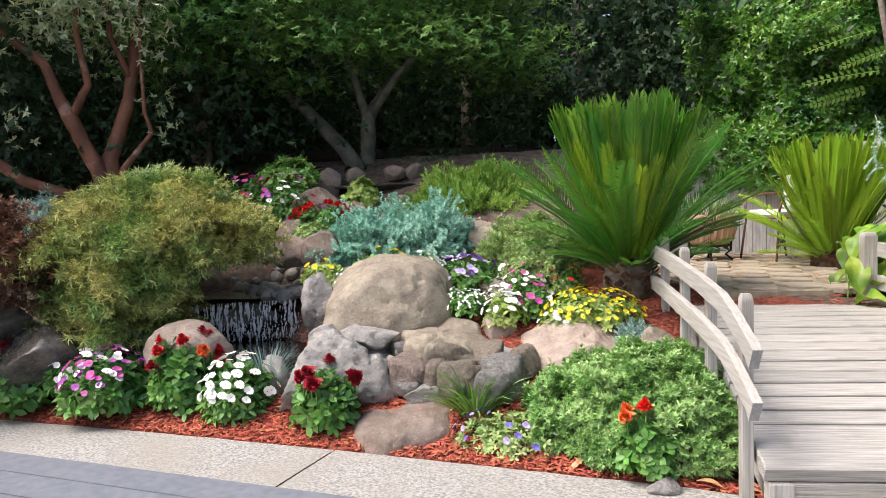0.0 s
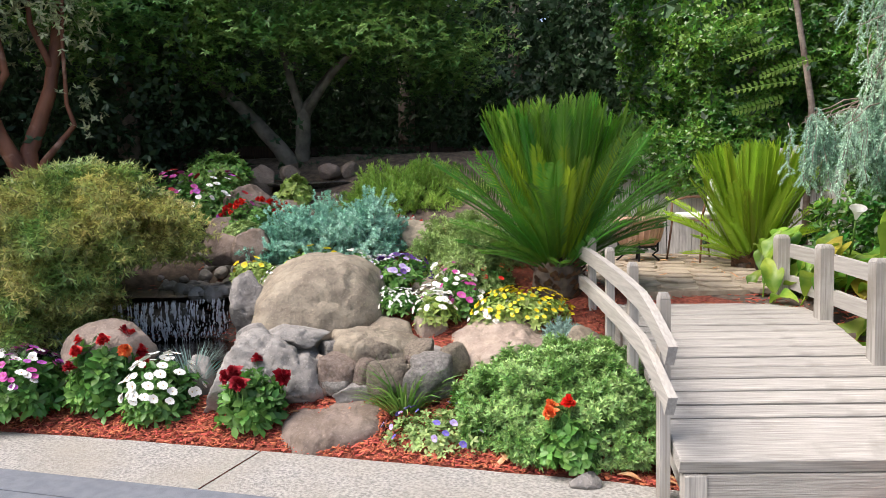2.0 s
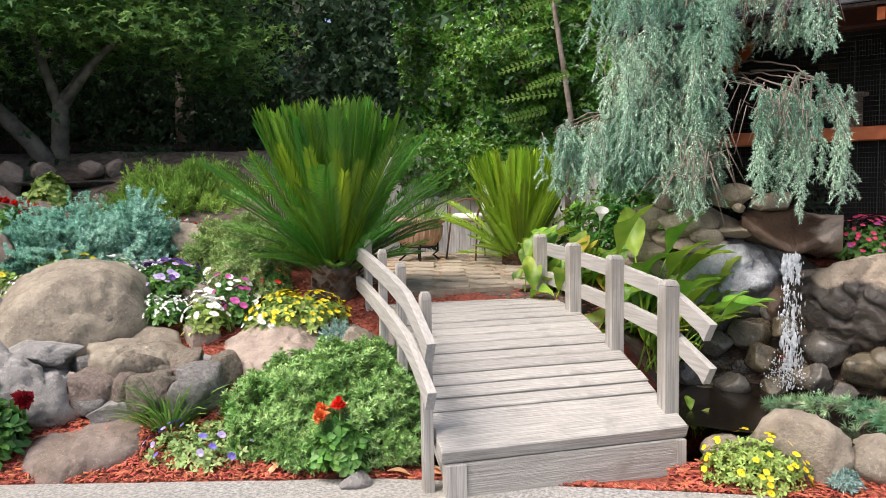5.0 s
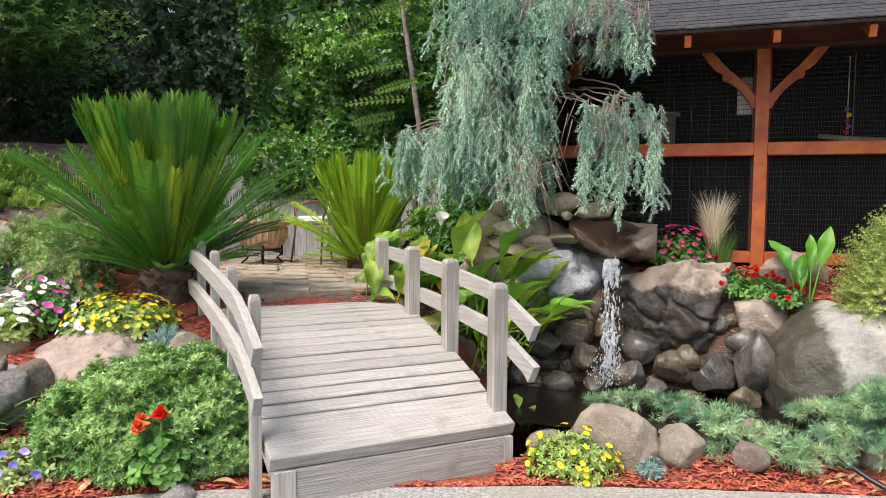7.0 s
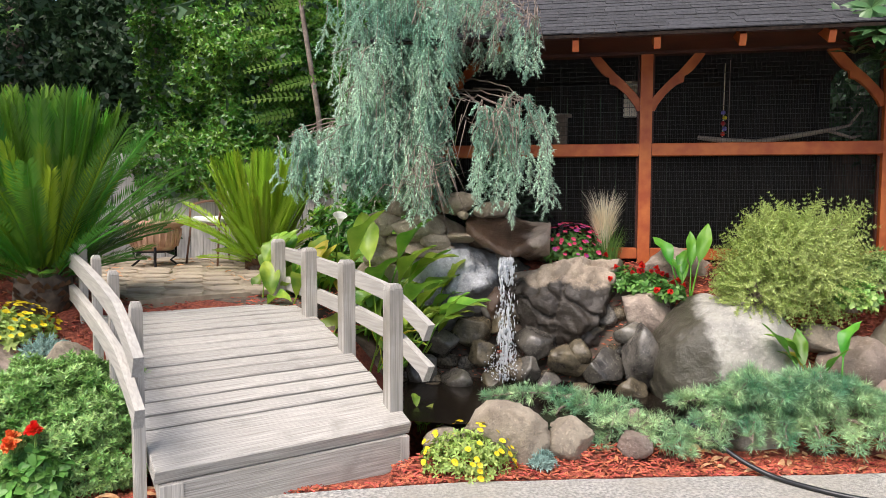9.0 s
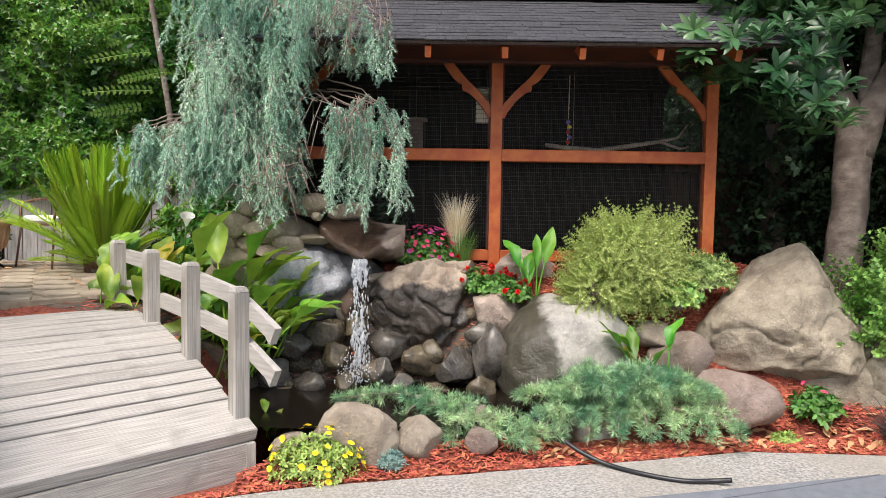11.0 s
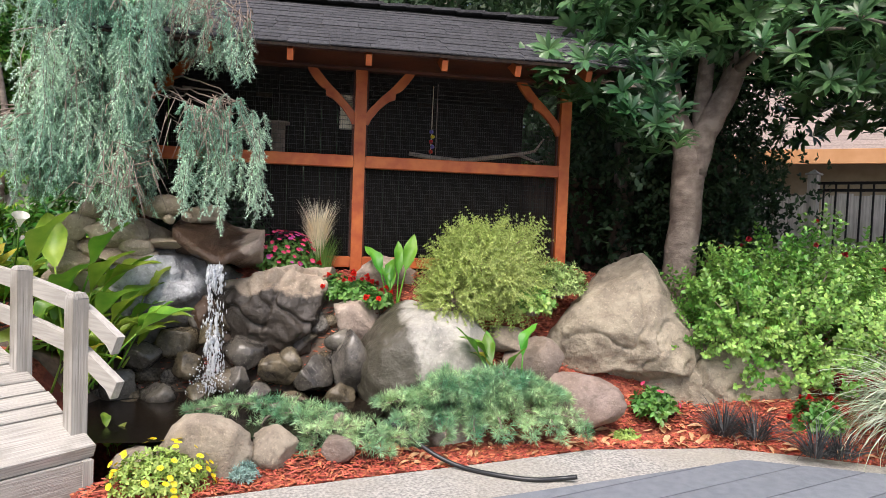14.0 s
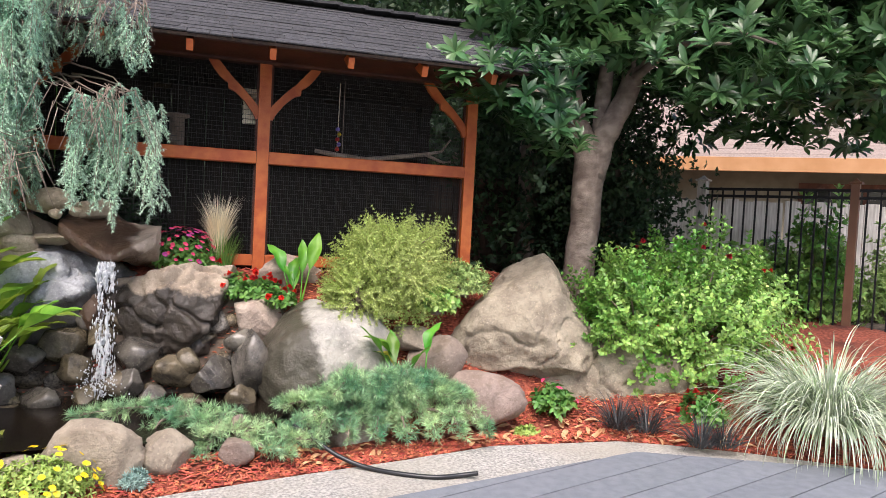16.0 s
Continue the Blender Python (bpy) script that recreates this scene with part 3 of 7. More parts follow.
def build_bridge():
    yaw = radians(45)
    root = thing("wooden_bridge", (-0.82, 3.46, 0.0), "weathered grey arched plank footbridge with post-and-rail sides", "bridge")
    root.rotation_euler = (0, 0, yaw)
    rng = random.Random(4)
    half = 0.6

    def plank(s0, s1, t=0.045, over=0.0):
        m = (s0 + s1) / 2
        slope = math.atan2(arch(s1) - arch(s0), s1 - s0)
        L = math.hypot(arch(s1) - arch(s0), s1 - s0) - 0.009
        g = Bag()
        j = rng.uniform(-0.008, 0.008)
        g.box(-half - over + j, -L / 2, -t, half + 0.07 + over + j, L / 2, 0, 0.006)
        part("plank", g.mesh("plank", M_WOOD), root, loc=(0, m, arch(m) + rng.uniform(-0.002, 0.002)), rot=(slope, 0, rng.uniform(-0.004, 0.004)))
    plank(-0.02, 0.255, 0.075, 0.015)
    s = 0.258
    while s < 3.2:
        w = rng.choice((0.092, 0.097, 0.102))
        plank(s, s + w)
        s += w + 0.003
    # skirt boards and curved stringers
    g = Bag().box(-half + 0.1, -0.005, -0.03, half + 0.02, 0.035, 0.172, 0.004)
    part("front_board", g.mesh("front_board", M_WOOD), root, "grained grey riser board")
    for x in (-half + 0.05, half + 0.045):
        w = 0.05 if x < 0 else 0.025
        part("corner_block", Bag().box(-w, -0.012, -0.05, w, 0.06, 0.172, 0.004).mesh("corner_block", M_WOODV), root, "dark end-grain corner block", loc=(x, 0, 0))
    for x in (-half + 0.02, half - 0.06):
        V, F = [], []
        for k in range(21):
            q = 0.06 + 3.1 * k / 20
            for z in (arch(q) - 0.05, max(arch(q) - 0.24, -0.1)):
                V += [(x, q, z), (x + 0.04, q, z)]
        for k in range(20):
            i = 4 * k
            F += [(i, i + 4, i + 5, i + 1), (i + 2, i + 3, i + 7, i + 6), (i, i + 2, i + 6, i + 4), (i + 1, i + 5, i + 7, i + 3)]
        part("stringer", raw_mesh("stringer", V, F, M_WOODY), root)
    post = Bag().box(-0.04, -0.04, -0.62, 0.04, 0.04, 0.0, 0.004)
    post.add([(-0.04, -0.04, 0), (0.04, -0.04, 0), (0.04, 0.04, 0), (-0.04, 0.04, 0), (-0.028, -0.028, 0.016), (0.028, -0.028, 0.016), (0.028, 0.028, 0.016), (-0.028, 0.028, 0.016)],
             [(0, 1, 5, 4), (1, 2, 6, 5), (2, 3, 7, 6), (3, 0, 4, 7), (4, 5, 6, 7)])
    pm = post.mesh("post", M_WOODV)
    for side in (-1, 1):
        x = side * (half + 0.045)
        for k in range(4):
            q = 0.12 + 0.57 * k
            top = rail_top(q) + 0.045
            part("post", pm, root, loc=(x if side > 0 else x - 0.012, q, top), scale=(1, 1, (top + 0.08) / 0.62 if k == 0 else 1.25) if side > 0 else (0.6, 0.75, (top + 0.08) / 0.62 if k == 0 else 1.25))
        for drop, hh in ((0.0, 0.09), (0.215, 0.09)):
            V, F = [], []
            xo = x + side * 0.058
            for k in range(25):
                q = -0.18 + 2.35 * k / 24
                z = rail_top(q) - drop
                for a in (-0.02, 0.02):
                    for b in (-hh, 0):
                        V.append((xo + a, q + (0.055 if k == 0 and b else 0), z + b))
            for k in range(24):
                i = 4 * k
                F += [(i, i + 1, i + 5, i + 4), (i + 2, i + 6, i + 7, i + 3), (i, i + 4, i + 6, i + 2), (i + 1, i + 3, i + 7, i + 5)]
            F += [(0, 2, 3, 1), (96, 97, 99, 98)]
            part("rail", raw_mesh("rail", V, F, M_WOODY), root)


build_bridge()


# ---- water ----
def disc(name, cx, cy, z, rx, ry, material, label, turn=0.0, seed=0):
    V, n = [(0, 0, 0)], 40
    for k in range(n):
        a = 2 * math.pi * k / n
        r = 1 + 0.12 * noise.noise(Vector((math.cos(a) * 1.5 + seed, math.sin(a) * 1.5, 0)))
        V.append((rx * r * math.cos(a), ry * r * math.sin(a), 0))
    F = [(0, 1 + k, 1 + (k + 1) % n) for k in range(n)]
    return solo(name, raw_mesh(name, V, F, material, True), (cx, cy, z), label, "water", kind="structure", rz=turn)


disc("pond_water", 0.0, 4.74, 0.2, 1.25, 0.66, M_POND, "still dark pond water beside the bridge")
disc("stream_water", -5.95, 2.9, 0.665, 1.0, 0.62, M_POOL, "shallow murky stream above the small fall", 0.75, 3)
disc("pool_water", -4.8, 2.4, 0.36, 0.75, 0.42, M_POND, "dark pool under the wide low fall", 0.6, 5)


def build_falls(name, a, b, drop, n, drops, label, spread, seed, wide=0.03, out=0.1):
    """Torn strands of water between the lip a-b and the pool, with loose drops and foam at the foot."""
    rng = random.Random(seed)
    root = thing(name, a, label, "waterfall")
    B = Vector(b) - Vector(a)
    side = Vector((B.y, -B.x, 0)).normalized()

    def spot(f, q):
        w = 0.4 + 0.8 * q / drop
        return B * f + Vector((rng.uniform(-spread, spread) * w, rng.uniform(-spread, spread) * w, -q)) + side * out * math.sqrt(q / drop)
    for i in range(n):
        f, ln = min(1, max(0, rng.choice((0.15, 0.35, 0.5, 0.8)) + rng.gauss(0, 0.14))) if n < 100 else rng.random(), drop * (1 if n < 100 else 2.2) * rng.choice((0.04, 0.06, 0.08, 0.12, 0.16, 0.22))
        q0 = rng.uniform(0, drop - ln) if rng.random() < 0.75 else 0.0
        ph = rng.uniform(0, 6)
        base = spot(f, q0)
        pts, rad = [], []
        for k in range(13):
            q = ln * k / 12
            pts.append(base + Vector((0.006 * math.sin(ph + 9 * q / drop), 0.006 * math.cos(ph + 7 * q / drop), -q)) + side * out * (math.sqrt((q0 + q) / drop) - math.sqrt(q0 / drop)))
            rad.append(max(0.0012, wide * rng.uniform(0.03, 0.42) * math.sin(math.pi * (k + 0.4) / 12.8)))
        part("strand", Bag().tube(pts, rad, 5).mesh("strand", M_FALL, True), root)
    g = Bag()
    for i in range(drops):
        q = drop * rng.random() ** 0.6
        p = spot(rng.random(), q) + Vector((rng.gauss(0, spread), rng.gauss(0, spread), 0))
        r, l = rng.uniform(0.0015, 0.006), rng.uniform(0.004, 0.022)
        g.tube([p + Vector((0, 0, l)), p, p - Vector((0, 0, l))], [r * 0.2, r, r * 0.3], 5)
    for i in range(drops):
        p = spot(rng.random(), drop) + Vector((rng.gauss(0, 0.05), rng.gauss(0, 0.04), abs(rng.gauss(0.0, 0.09))))
        r = rng.uniform(0.002, 0.007)
        g.tube([p + Vector((0, 0, r)), p, p - Vector((0, 0, r))], [r * 0.3, r, r * 0.3], 5)
    part("spray", g.mesh("spray", M_FALL, True), root, "white drops and foam")


build_falls("wide_waterfall", (-5.40, 2.02, 0.672), (-5.04, 2.8, 0.672), 0.31, 150, 200, "wide thin curtain of water over a dark ledge", 0.01, 1, 0.032, 0.05)
build_falls("tall_waterfall", (0.02, 5.06, 1.05), (0.1, 5.06, 1.05), 0.82, 62, 380, "narrow white waterfall dropping from a stone spout", 0.02, 2, 0.04, 0.05)


# ---- rocks ----
def rock(x, y, z, w, d, h, material, label, seed, rz=0.0, name="boulder", detail=4, group="", tilt=(0, 0), **kw):
    """w, d, h are half sizes; d runs away from the path."""
    me = rock_mesh(name, (w, d, h), seed, material, detail, **kw)
    ob = solo(name, me, (x, y, z), label, "rock", group)
    ob.rotation_euler = (tilt[0], tilt[1], rz)
    return ob


FACE_L, FACE_R = radians(52), radians(0)
# bank on the west
hewn(-4.1, 3.08, 0.6, [((-0.8, -0.2, 0.5), 0.47), ((0.92, -0.2, 0.25), 0.48), ((0.12, -0.1, 1), 0.43), ((0, -0.92, 0.35), 0.38), ((-0.45, -0.2, 0.85), 0.43), ((0.6, -0.3, 0.75), 0.46), ((0, 1, 0.2), 0.4), ((0, 0, -1), 0.5), ((-1, 0, -0.2), 0.5), ((0.4, -0.8, -0.4), 0.42)],
     M_ROCK, "large smooth tan boulder among the flowers", 11, FACE_L, sharp=8, rough=0.022, fine=0.014, crease=0.02)
rock(-4.43, 2.68, 0.64, 0.21, 0.2, 0.29, M_ROCKG, "pitted grey upright rock beside the low fall", 12, FACE_L, detail=4, pits=0.5)
rock(-3.8, 2.43, 0.27, 0.47, 0.34, 0.34, M_ROCKG, "rough grey lava boulder in the mulch", 13, FACE_L, detail=5, cuts=6, fine=0.05, pits=0.3)
rock(-3.74, 2.62, 0.545, 0.26, 0.2, 0.085, M_ROCKG, "flat pitted grey rock on the lava boulder", 14, FACE_L, detail=4, pits=0.3)
rock(-4.02, 2.52, 0.5, 0.16, 0.15, 0.12, M_ROCKG, "rounded grey rock leaning on the lava boulder", 15, FACE_L)
hewn(-3.38, 3.0, 0.39, [((-0.9, -0.2, 0.3), 0.27), ((0, -0.15, 1), 0.15), ((0.5, -0.2, 0.8), 0.2), ((0.95, -0.2, 0.1), 0.28), ((0.05, -1, 0.1), 0.19), ((-0.6, -0.8, 0.0), 0.24), ((0.5, -0.8, 0.2), 0.24), ((0, 1, 0), 0.2), ((0, -0.3, -1), 0.14)],
     M_ROCK, "flat-topped tan rock stacked on others", 16, FACE_L, sharp=14, rough=0.04, fine=0.02, crease=0.04)
rock(-3.62, 3.3, 0.46, 0.24, 0.2, 0.15, M_ROCK, "tan rock at the edge of the flower bed", 17, FACE_L)
rock(-3.37, 3.47, 0.48, 0.14, 0.12, 0.19, M_ROCKP, "small pointed pinkish rock in red mulch", 18, FACE_L, cuts=9)
hewn(-2.78, 3.62, 0.28, [((-0.85, -0.2, 0.4), 0.36), ((-0.3, -0.3, 0.9), 0.27), ((0.35, -0.3, 0.85), 0.28), ((0.9, -0.2, 0.25), 0.4), ((0.1, -0.95, 0.2), 0.25), ((-0.6, -0.75, 0.15), 0.31), ((0.6, -0.8, 0.1), 0.33), ((0, 1, 0), 0.3), ((0, 0, -1), 0.3)],
     M_ROCKP, "broad pinkish boulder below the yellow flowers", 19, FACE_L, sharp=11, rough=0.05, fine=0.02, crease=0.04)
rock(-3.48, 2.72, 0.30, 0.12, 0.12, 0.2, M_ROCKP, "upright tan rock in the stack", 20, FACE_L)
rock(-3.26, 2.74, 0.22, 0.17, 0.13, 0.14, M_ROCKG, "grey lava rock low in the stack", 21, FACE_L, detail=4, pits=0.3)
rock(-3.38, 2.6, 0.12, 0.1, 0.09, 0.09, M_ROCKG, "small bluish grey rock in the stack", 22, FACE_L)
rock(-3.12, 3.27, 0.33, 0.19, 0.16, 0.15, M_ROCKG, "grey rock behind the strap-leaved plant", 23, FACE_L, detail=4)
rock(-3.05, 2.93, 0.24, 0.13, 0.12, 0.14, M_ROCK, "tan rock behind the strap-leaved plant", 24, FACE_L)
rock(-2.86, 3.14, 0.22, 0.15, 0.13, 0.13, M_ROCK, "rounded tan rock beside the green ground cover", 25, FACE_L)
hewn(-3.13, 2.5, 0.035, [((-0.8, -0.2, 0.5), 0.28), ((-0.1, -0.25, 1), 0.11), ((0.7, -0.2, 0.65), 0.25), ((1, 0, 0), 0.33), ((0.1, -0.95, 0.3), 0.17), ((-0.6, -0.75, 0.3), 0.24), ((0, 1, 0), 0.2), ((0, 0, -1), 0.16), ((0.5, -0.8, 0.3), 0.23)],
     M_ROCKS, "flat pinkish rock lying at the path's edge", 26, FACE_L - 0.1, sharp=16, rough=0.03, fine=0.015, crease=0.01)
rock(-2.82, 2.66, 0.05, 0.09, 0.07, 0.05, M_ROCKG, "small flat stone in the mulch", 27, FACE_L)
rock(-2.4, 3.92, 0.46, 0.17, 0.14, 0.14, M_ROCK, "rounded tan rock behind the ground cover", 28, FACE_L)
rock(-1.72, 2.96, 0.03, 0.09, 0.07, 0.06, M_ROCKG, "small grey stone at the path's edge", 29, FACE_L)
rock(-2.44, 2.95, 0.21, 0.04, 0.04, 0.045, M_ROCKG, "small round blue-grey stone ball", 30, 0, name="stone_ball", cuts=0, rough=0.0, fine=0.005)
rock(-4.72, 1.8, 0.42, 0.32, 0.26, 0.24, M_ROCKP, "smooth pale boulder beside the low fall", 31, FACE_L, detail=4, cuts=4)
rock(-4.24, 2.2, 0.26, 0.16, 0.14, 0.16, M_ROCKG, "grey rock at the edge of the pool", 32, FACE_L)
rock(-5.9, 1.23, 0.66, 0.17, 0.15, 0.17, M_ROCKP, "orange-brown rock under the red maple", 33, FACE_L)
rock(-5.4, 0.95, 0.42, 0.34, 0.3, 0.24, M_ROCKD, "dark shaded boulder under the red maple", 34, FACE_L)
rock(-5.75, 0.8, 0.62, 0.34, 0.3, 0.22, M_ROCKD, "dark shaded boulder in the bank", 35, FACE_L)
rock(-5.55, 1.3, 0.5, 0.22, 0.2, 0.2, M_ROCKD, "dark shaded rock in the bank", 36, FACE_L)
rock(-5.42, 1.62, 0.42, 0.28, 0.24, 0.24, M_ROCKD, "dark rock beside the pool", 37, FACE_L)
rock(-5.5, 3.1, 1.02, 0.26, 0.22, 0.22, M_ROCKS, "brown rock beside the upper stream", 38, FACE_L)
rock(-5.2, 3.16, 1.02, 0.2, 0.18, 0.2, M_ROCKS, "brown rock beside the upper stream", 39, FACE_L)
rock(-5.95, 3.25, 1.12, 0.24, 0.2, 0.2, M_ROCKS, "brown rock beside the upper stream", 41, FACE_L)
rock(-5.42, 2.5, 0.5, 0.5, 0.18, 0.15, M_ROCKD, "dark wet ledge under the wide fall", 42, radians(65), name="ledge", tilt=(0, 0))
rock(-4.95, 3.0, 0.72, 0.22, 0.2, 0.24, M_ROCKS, "brown rock at the end of the ledge", 43, FACE_L)
rock(-4.42, 4.28, 1.1, 0.27, 0.22, 0.17, M_ROCK, "tan rock below the juniper", 44, FACE_L, detail=4)
rock(-3.74, 3.82, 0.7, 0.15, 0.13, 0.14, M_ROCKP, "pale rock among white flowers", 45, FACE_L)
rock(-6.24, 3.76, 1.40, 0.36, 0.26, 0.22, M_ROCKS, "broad brown rock among red flowers", 46, FACE_L)
rock(-6.75, 4.08, 1.66, 0.24, 0.2, 0.2, M_ROCKS, "brown rock beside the upper ledge", 47, FACE_L)
rock(-6.55, 4.38, 1.76, 0.14, 0.14, 0.1, M_ROCKS, "rounded rock on the upper ledge", 48, FACE_L)
rock(-6.35, 4.72, 1.78, 0.16, 0.14, 0.1, M_ROCKS, "rounded rock on the upper ledge", 49, FACE_L)
rock(-6.22, 4.92, 1.78, 0.13, 0.12, 0.11, M_ROCKS, "rounded rock on the upper ledge", 50, FACE_L)
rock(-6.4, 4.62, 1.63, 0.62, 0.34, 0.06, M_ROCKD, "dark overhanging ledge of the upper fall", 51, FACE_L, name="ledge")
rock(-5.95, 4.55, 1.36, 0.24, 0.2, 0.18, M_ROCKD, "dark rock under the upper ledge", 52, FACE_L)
rock(-6.05, 4.1, 1.36, 0.16, 0.14, 0.12, M_ROCKS, "brown rock below the lime plant", 53, FACE_L)
crng = random.Random(8)
STACK = "angular grey-tan rock packed in the low stack"
kinds = []
for k in range(9):
    cut = [((crng.gauss(0, 1), crng.gauss(0, 1), crng.gauss(0, 1)), crng.uniform(0.6, 0.95)) for _ in range(9)]
    box = [((a, b, c), crng.uniform(0.75, 1.0)) for a, b, c in ((1, 0, 0), (-1, 0, 0), (0, 1, 0), (0, -1, 0), (0, 0, 1), (0, 0, -1))]
    kinds.append(hewn_mesh("stacked_rock", cut + box, 400 + k, (M_ROCK, M_ROCKG, M_ROCKS)[k % 3], 4, 22, 0.05, 0.03, 0.04))
for k in range(16):
    f, g = crng.random(), crng.uniform(-0.16, 0.16)
    x, y = -3.52 + 0.72 * f + g * 0.7, 2.72 + 0.46 * f - g * 0.7
    q = crng.uniform(0.08, 0.15)
    o = solo("stacked_rock", kinds[k % 9], (x, y, ground(x, y) + 0.03 + 0.1 * crng.random()), STACK, "rock", "rocks of the low stack", rz=crng.uniform(0, 6))
    o.scale = (q, q, q)
cob = [rock_mesh("cobble", (0.05, 0.045, 0.035), 60 + k, M_ROCKG, 2) for k in range(4)]
for k in range(150):
    x, y = -5.7 + crng.uniform(-0.55, 0.5), 3.2 + crng.uniform(-0.45, 0.5)
    o = solo("cobble", cob[k % 4], (x, y, max(ground(x, y), 0.66) + 0.02), "small grey cobble in the stream bed", "stone", "cobbles in the stream", rz=crng.uniform(0, 6))
    o.scale = (crng.uniform(0.6, 2.1),) * 3

# stones of the tall fall and the pond
hewn(-0.36, 5.36, 0.82, [((-0.8, -0.4, 0.4), 0.33), ((0.9, -0.3, 0.1), 0.33), ((0.1, -0.9, 0.45), 0.25), ((-0.3, -0.95, -0.1), 0.26), ((0.1, -0.2, 1), 0.27), ((0.6, -0.5, 0.6), 0.28), ((-0.5, -0.2, 0.85), 0.3), ((0.5, -0.7, -0.5), 0.27), ((0, 0, -1), 0.32), ((0, 1, 0), 0.3), ((-1, 0, -0.3), 0.36)],
     M_ROCKW, "pale split rock beside the fall, wet base and shaded right edge painted dark", 101, 0.1, sharp=30, rough=0.035, fine=0.022, crease=0.04)


def spout_slab():
    """A hollowed slab, low at its lip, rising to both ends and to the back."""
    nu, nv, V, F = 34, 14, [], []
    for layer in (0, 1):
        for j in range(nv + 1):
            v = j / nv
            for i in range(nu + 1):
                u = -1 + 2 * i / nu
                x = u * 0.29
                bulge = 0.16 * abs(u - 0.1) ** 1.5 + 0.03 * noise.noise(Vector((u * 4, 1, 0)))
                y = -0.27 + bulge + v * (0.5 - bulge)
                z = -0.11 + 0.19 * abs(u - 0.12) ** 1.2 + 0.27 * v ** 0.75 * (1 - 0.8 * abs(u))
                z += 0.022 * noise.fractal(Vector((x * 6, y * 6, 3)), 1, 2, 4)
                if layer:
                    z -= 0.03 + 0.03 * abs(u) + 0.24 * v ** 0.8 + 0.03 * noise.noise(Vector((x * 9, y * 9, 9)))
                V.append((x, y, z))
    n, m = nu + 1, (nu + 1) * (nv + 1)
    for j in range(nv):
        for i in range(nu):
            a = j * n + i
            F += [(a, a + 1, a + n + 1, a + n), (m + a, m + a + n, m + a + n + 1, m + a + 1)]
    rim = [i for i in range(n)] + [j * n + nu for j in range(1, nv + 1)] + [nv * n + i for i in range(nu - 1, -1, -1)] + [j * n for j in range(nv - 1, 0, -1)]
    F += [(a, m + a, m + b, b) for a, b in zip(rim, rim[1:] + rim[:1])]
    solo("spout_slab", raw_mesh("spout_slab", V, F, M_ROCKSP, True), (0.03, 5.34, 1.17), "brown hollowed spout slab, wet where the water runs", "rock")


spout_slab()
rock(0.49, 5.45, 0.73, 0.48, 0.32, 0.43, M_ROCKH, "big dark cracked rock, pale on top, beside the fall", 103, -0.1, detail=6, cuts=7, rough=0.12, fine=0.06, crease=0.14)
rock(1.0, 5.32, 0.66, 0.24, 0.2, 0.2, M_ROCKP, "cream-coloured rock beside the pond", 105, 0)
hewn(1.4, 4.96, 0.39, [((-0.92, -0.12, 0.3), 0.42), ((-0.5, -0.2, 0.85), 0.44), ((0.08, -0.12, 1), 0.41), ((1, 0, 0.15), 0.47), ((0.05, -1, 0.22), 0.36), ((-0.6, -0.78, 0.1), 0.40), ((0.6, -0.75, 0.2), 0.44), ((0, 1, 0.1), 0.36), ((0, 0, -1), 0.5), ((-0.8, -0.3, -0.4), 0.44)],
     M_ROCKB, "huge smooth grey boulder, algae and shade painted dark on its left", 209, -0.1, sharp=6, rough=0.035, fine=0.012, crease=0.015)
rock(0.93, 5.0, 0.44, 0.16, 0.15, 0.24, M_ROCKD, "dark mossy rock beside the huge boulder", 107, 0)
rock(-0.60, 5.50, 1.03, 0.391, 0.253, 0.299, M_ROCKF, "tan rock in the middle of the stack", 121, 0.2)
rock(-0.2, 5.7, 1.05, 0.3, 0.16, 0.2, M_ROCKS, "brown rock behind the spout", 122, -0.1)
rock(-0.34, 5.38, 1.41, 0.161, 0.149, 0.086, M_ROCKF, "rounded tan stone on the stack", 108, 0.1)
rock(-0.1, 5.52, 1.36, 0.16, 0.14, 0.08, M_ROCKF, "rounded stone above the spout", 109, 0.2)
rock(-0.62, 5.28, 1.25, 0.230, 0.196, 0.127, M_ROCKF, "tan stone in the stack", 110, 0.2, detail=4, cuts=9)
rock(-0.86, 5.26, 1.27, 0.149, 0.138, 0.103, M_ROCKF, "tan stone in the stack", 128, 0.9, cuts=10)
rock(-0.45, 5.22, 1.15, 0.138, 0.115, 0.069, M_ROCKF, "flat tan stone in the stack", 129, 0.4, cuts=9)
rock(-0.72, 5.24, 1.39, 0.127, 0.115, 0.081, M_ROCKF, "tan stone on the stack", 200, 0.1, cuts=8)
rock(-0.93, 5.30, 1.15, 0.138, 0.138, 0.115, M_ROCKF, "tan stone in the stack", 111, 0.6)
rock(-0.56, 5.28, 1.08, 0.218, 0.172, 0.092, M_ROCKF, "flat tan stone in the stack", 112, 0.1)
rock(-0.86, 5.23, 1.03, 0.161, 0.161, 0.103, M_ROCKF, "tan stone in the stack", 113, 0.1)
rock(-0.28, 5.34, 1.17, 0.2, 0.16, 0.05, M_ROCKF, "flat stone beside the spout", 114, -0.2)
rock(-0.05, 5.3, 0.68, 0.1, 0.1, 0.14, M_ROCKSP, "brown wet rock behind the fall", 123, 0.3, cuts=6)
rock(0.55, 5.08, 0.42, 0.1, 0.09, 0.09, M_ROCKM, "round dark mossy stone at the pond", 124, 0.3, cuts=2)
rock(0.21, 5.04, 0.29, 0.09, 0.08, 0.1, M_ROCKD, "dark wet stone under the falling water", 125, 0.1, cuts=4)
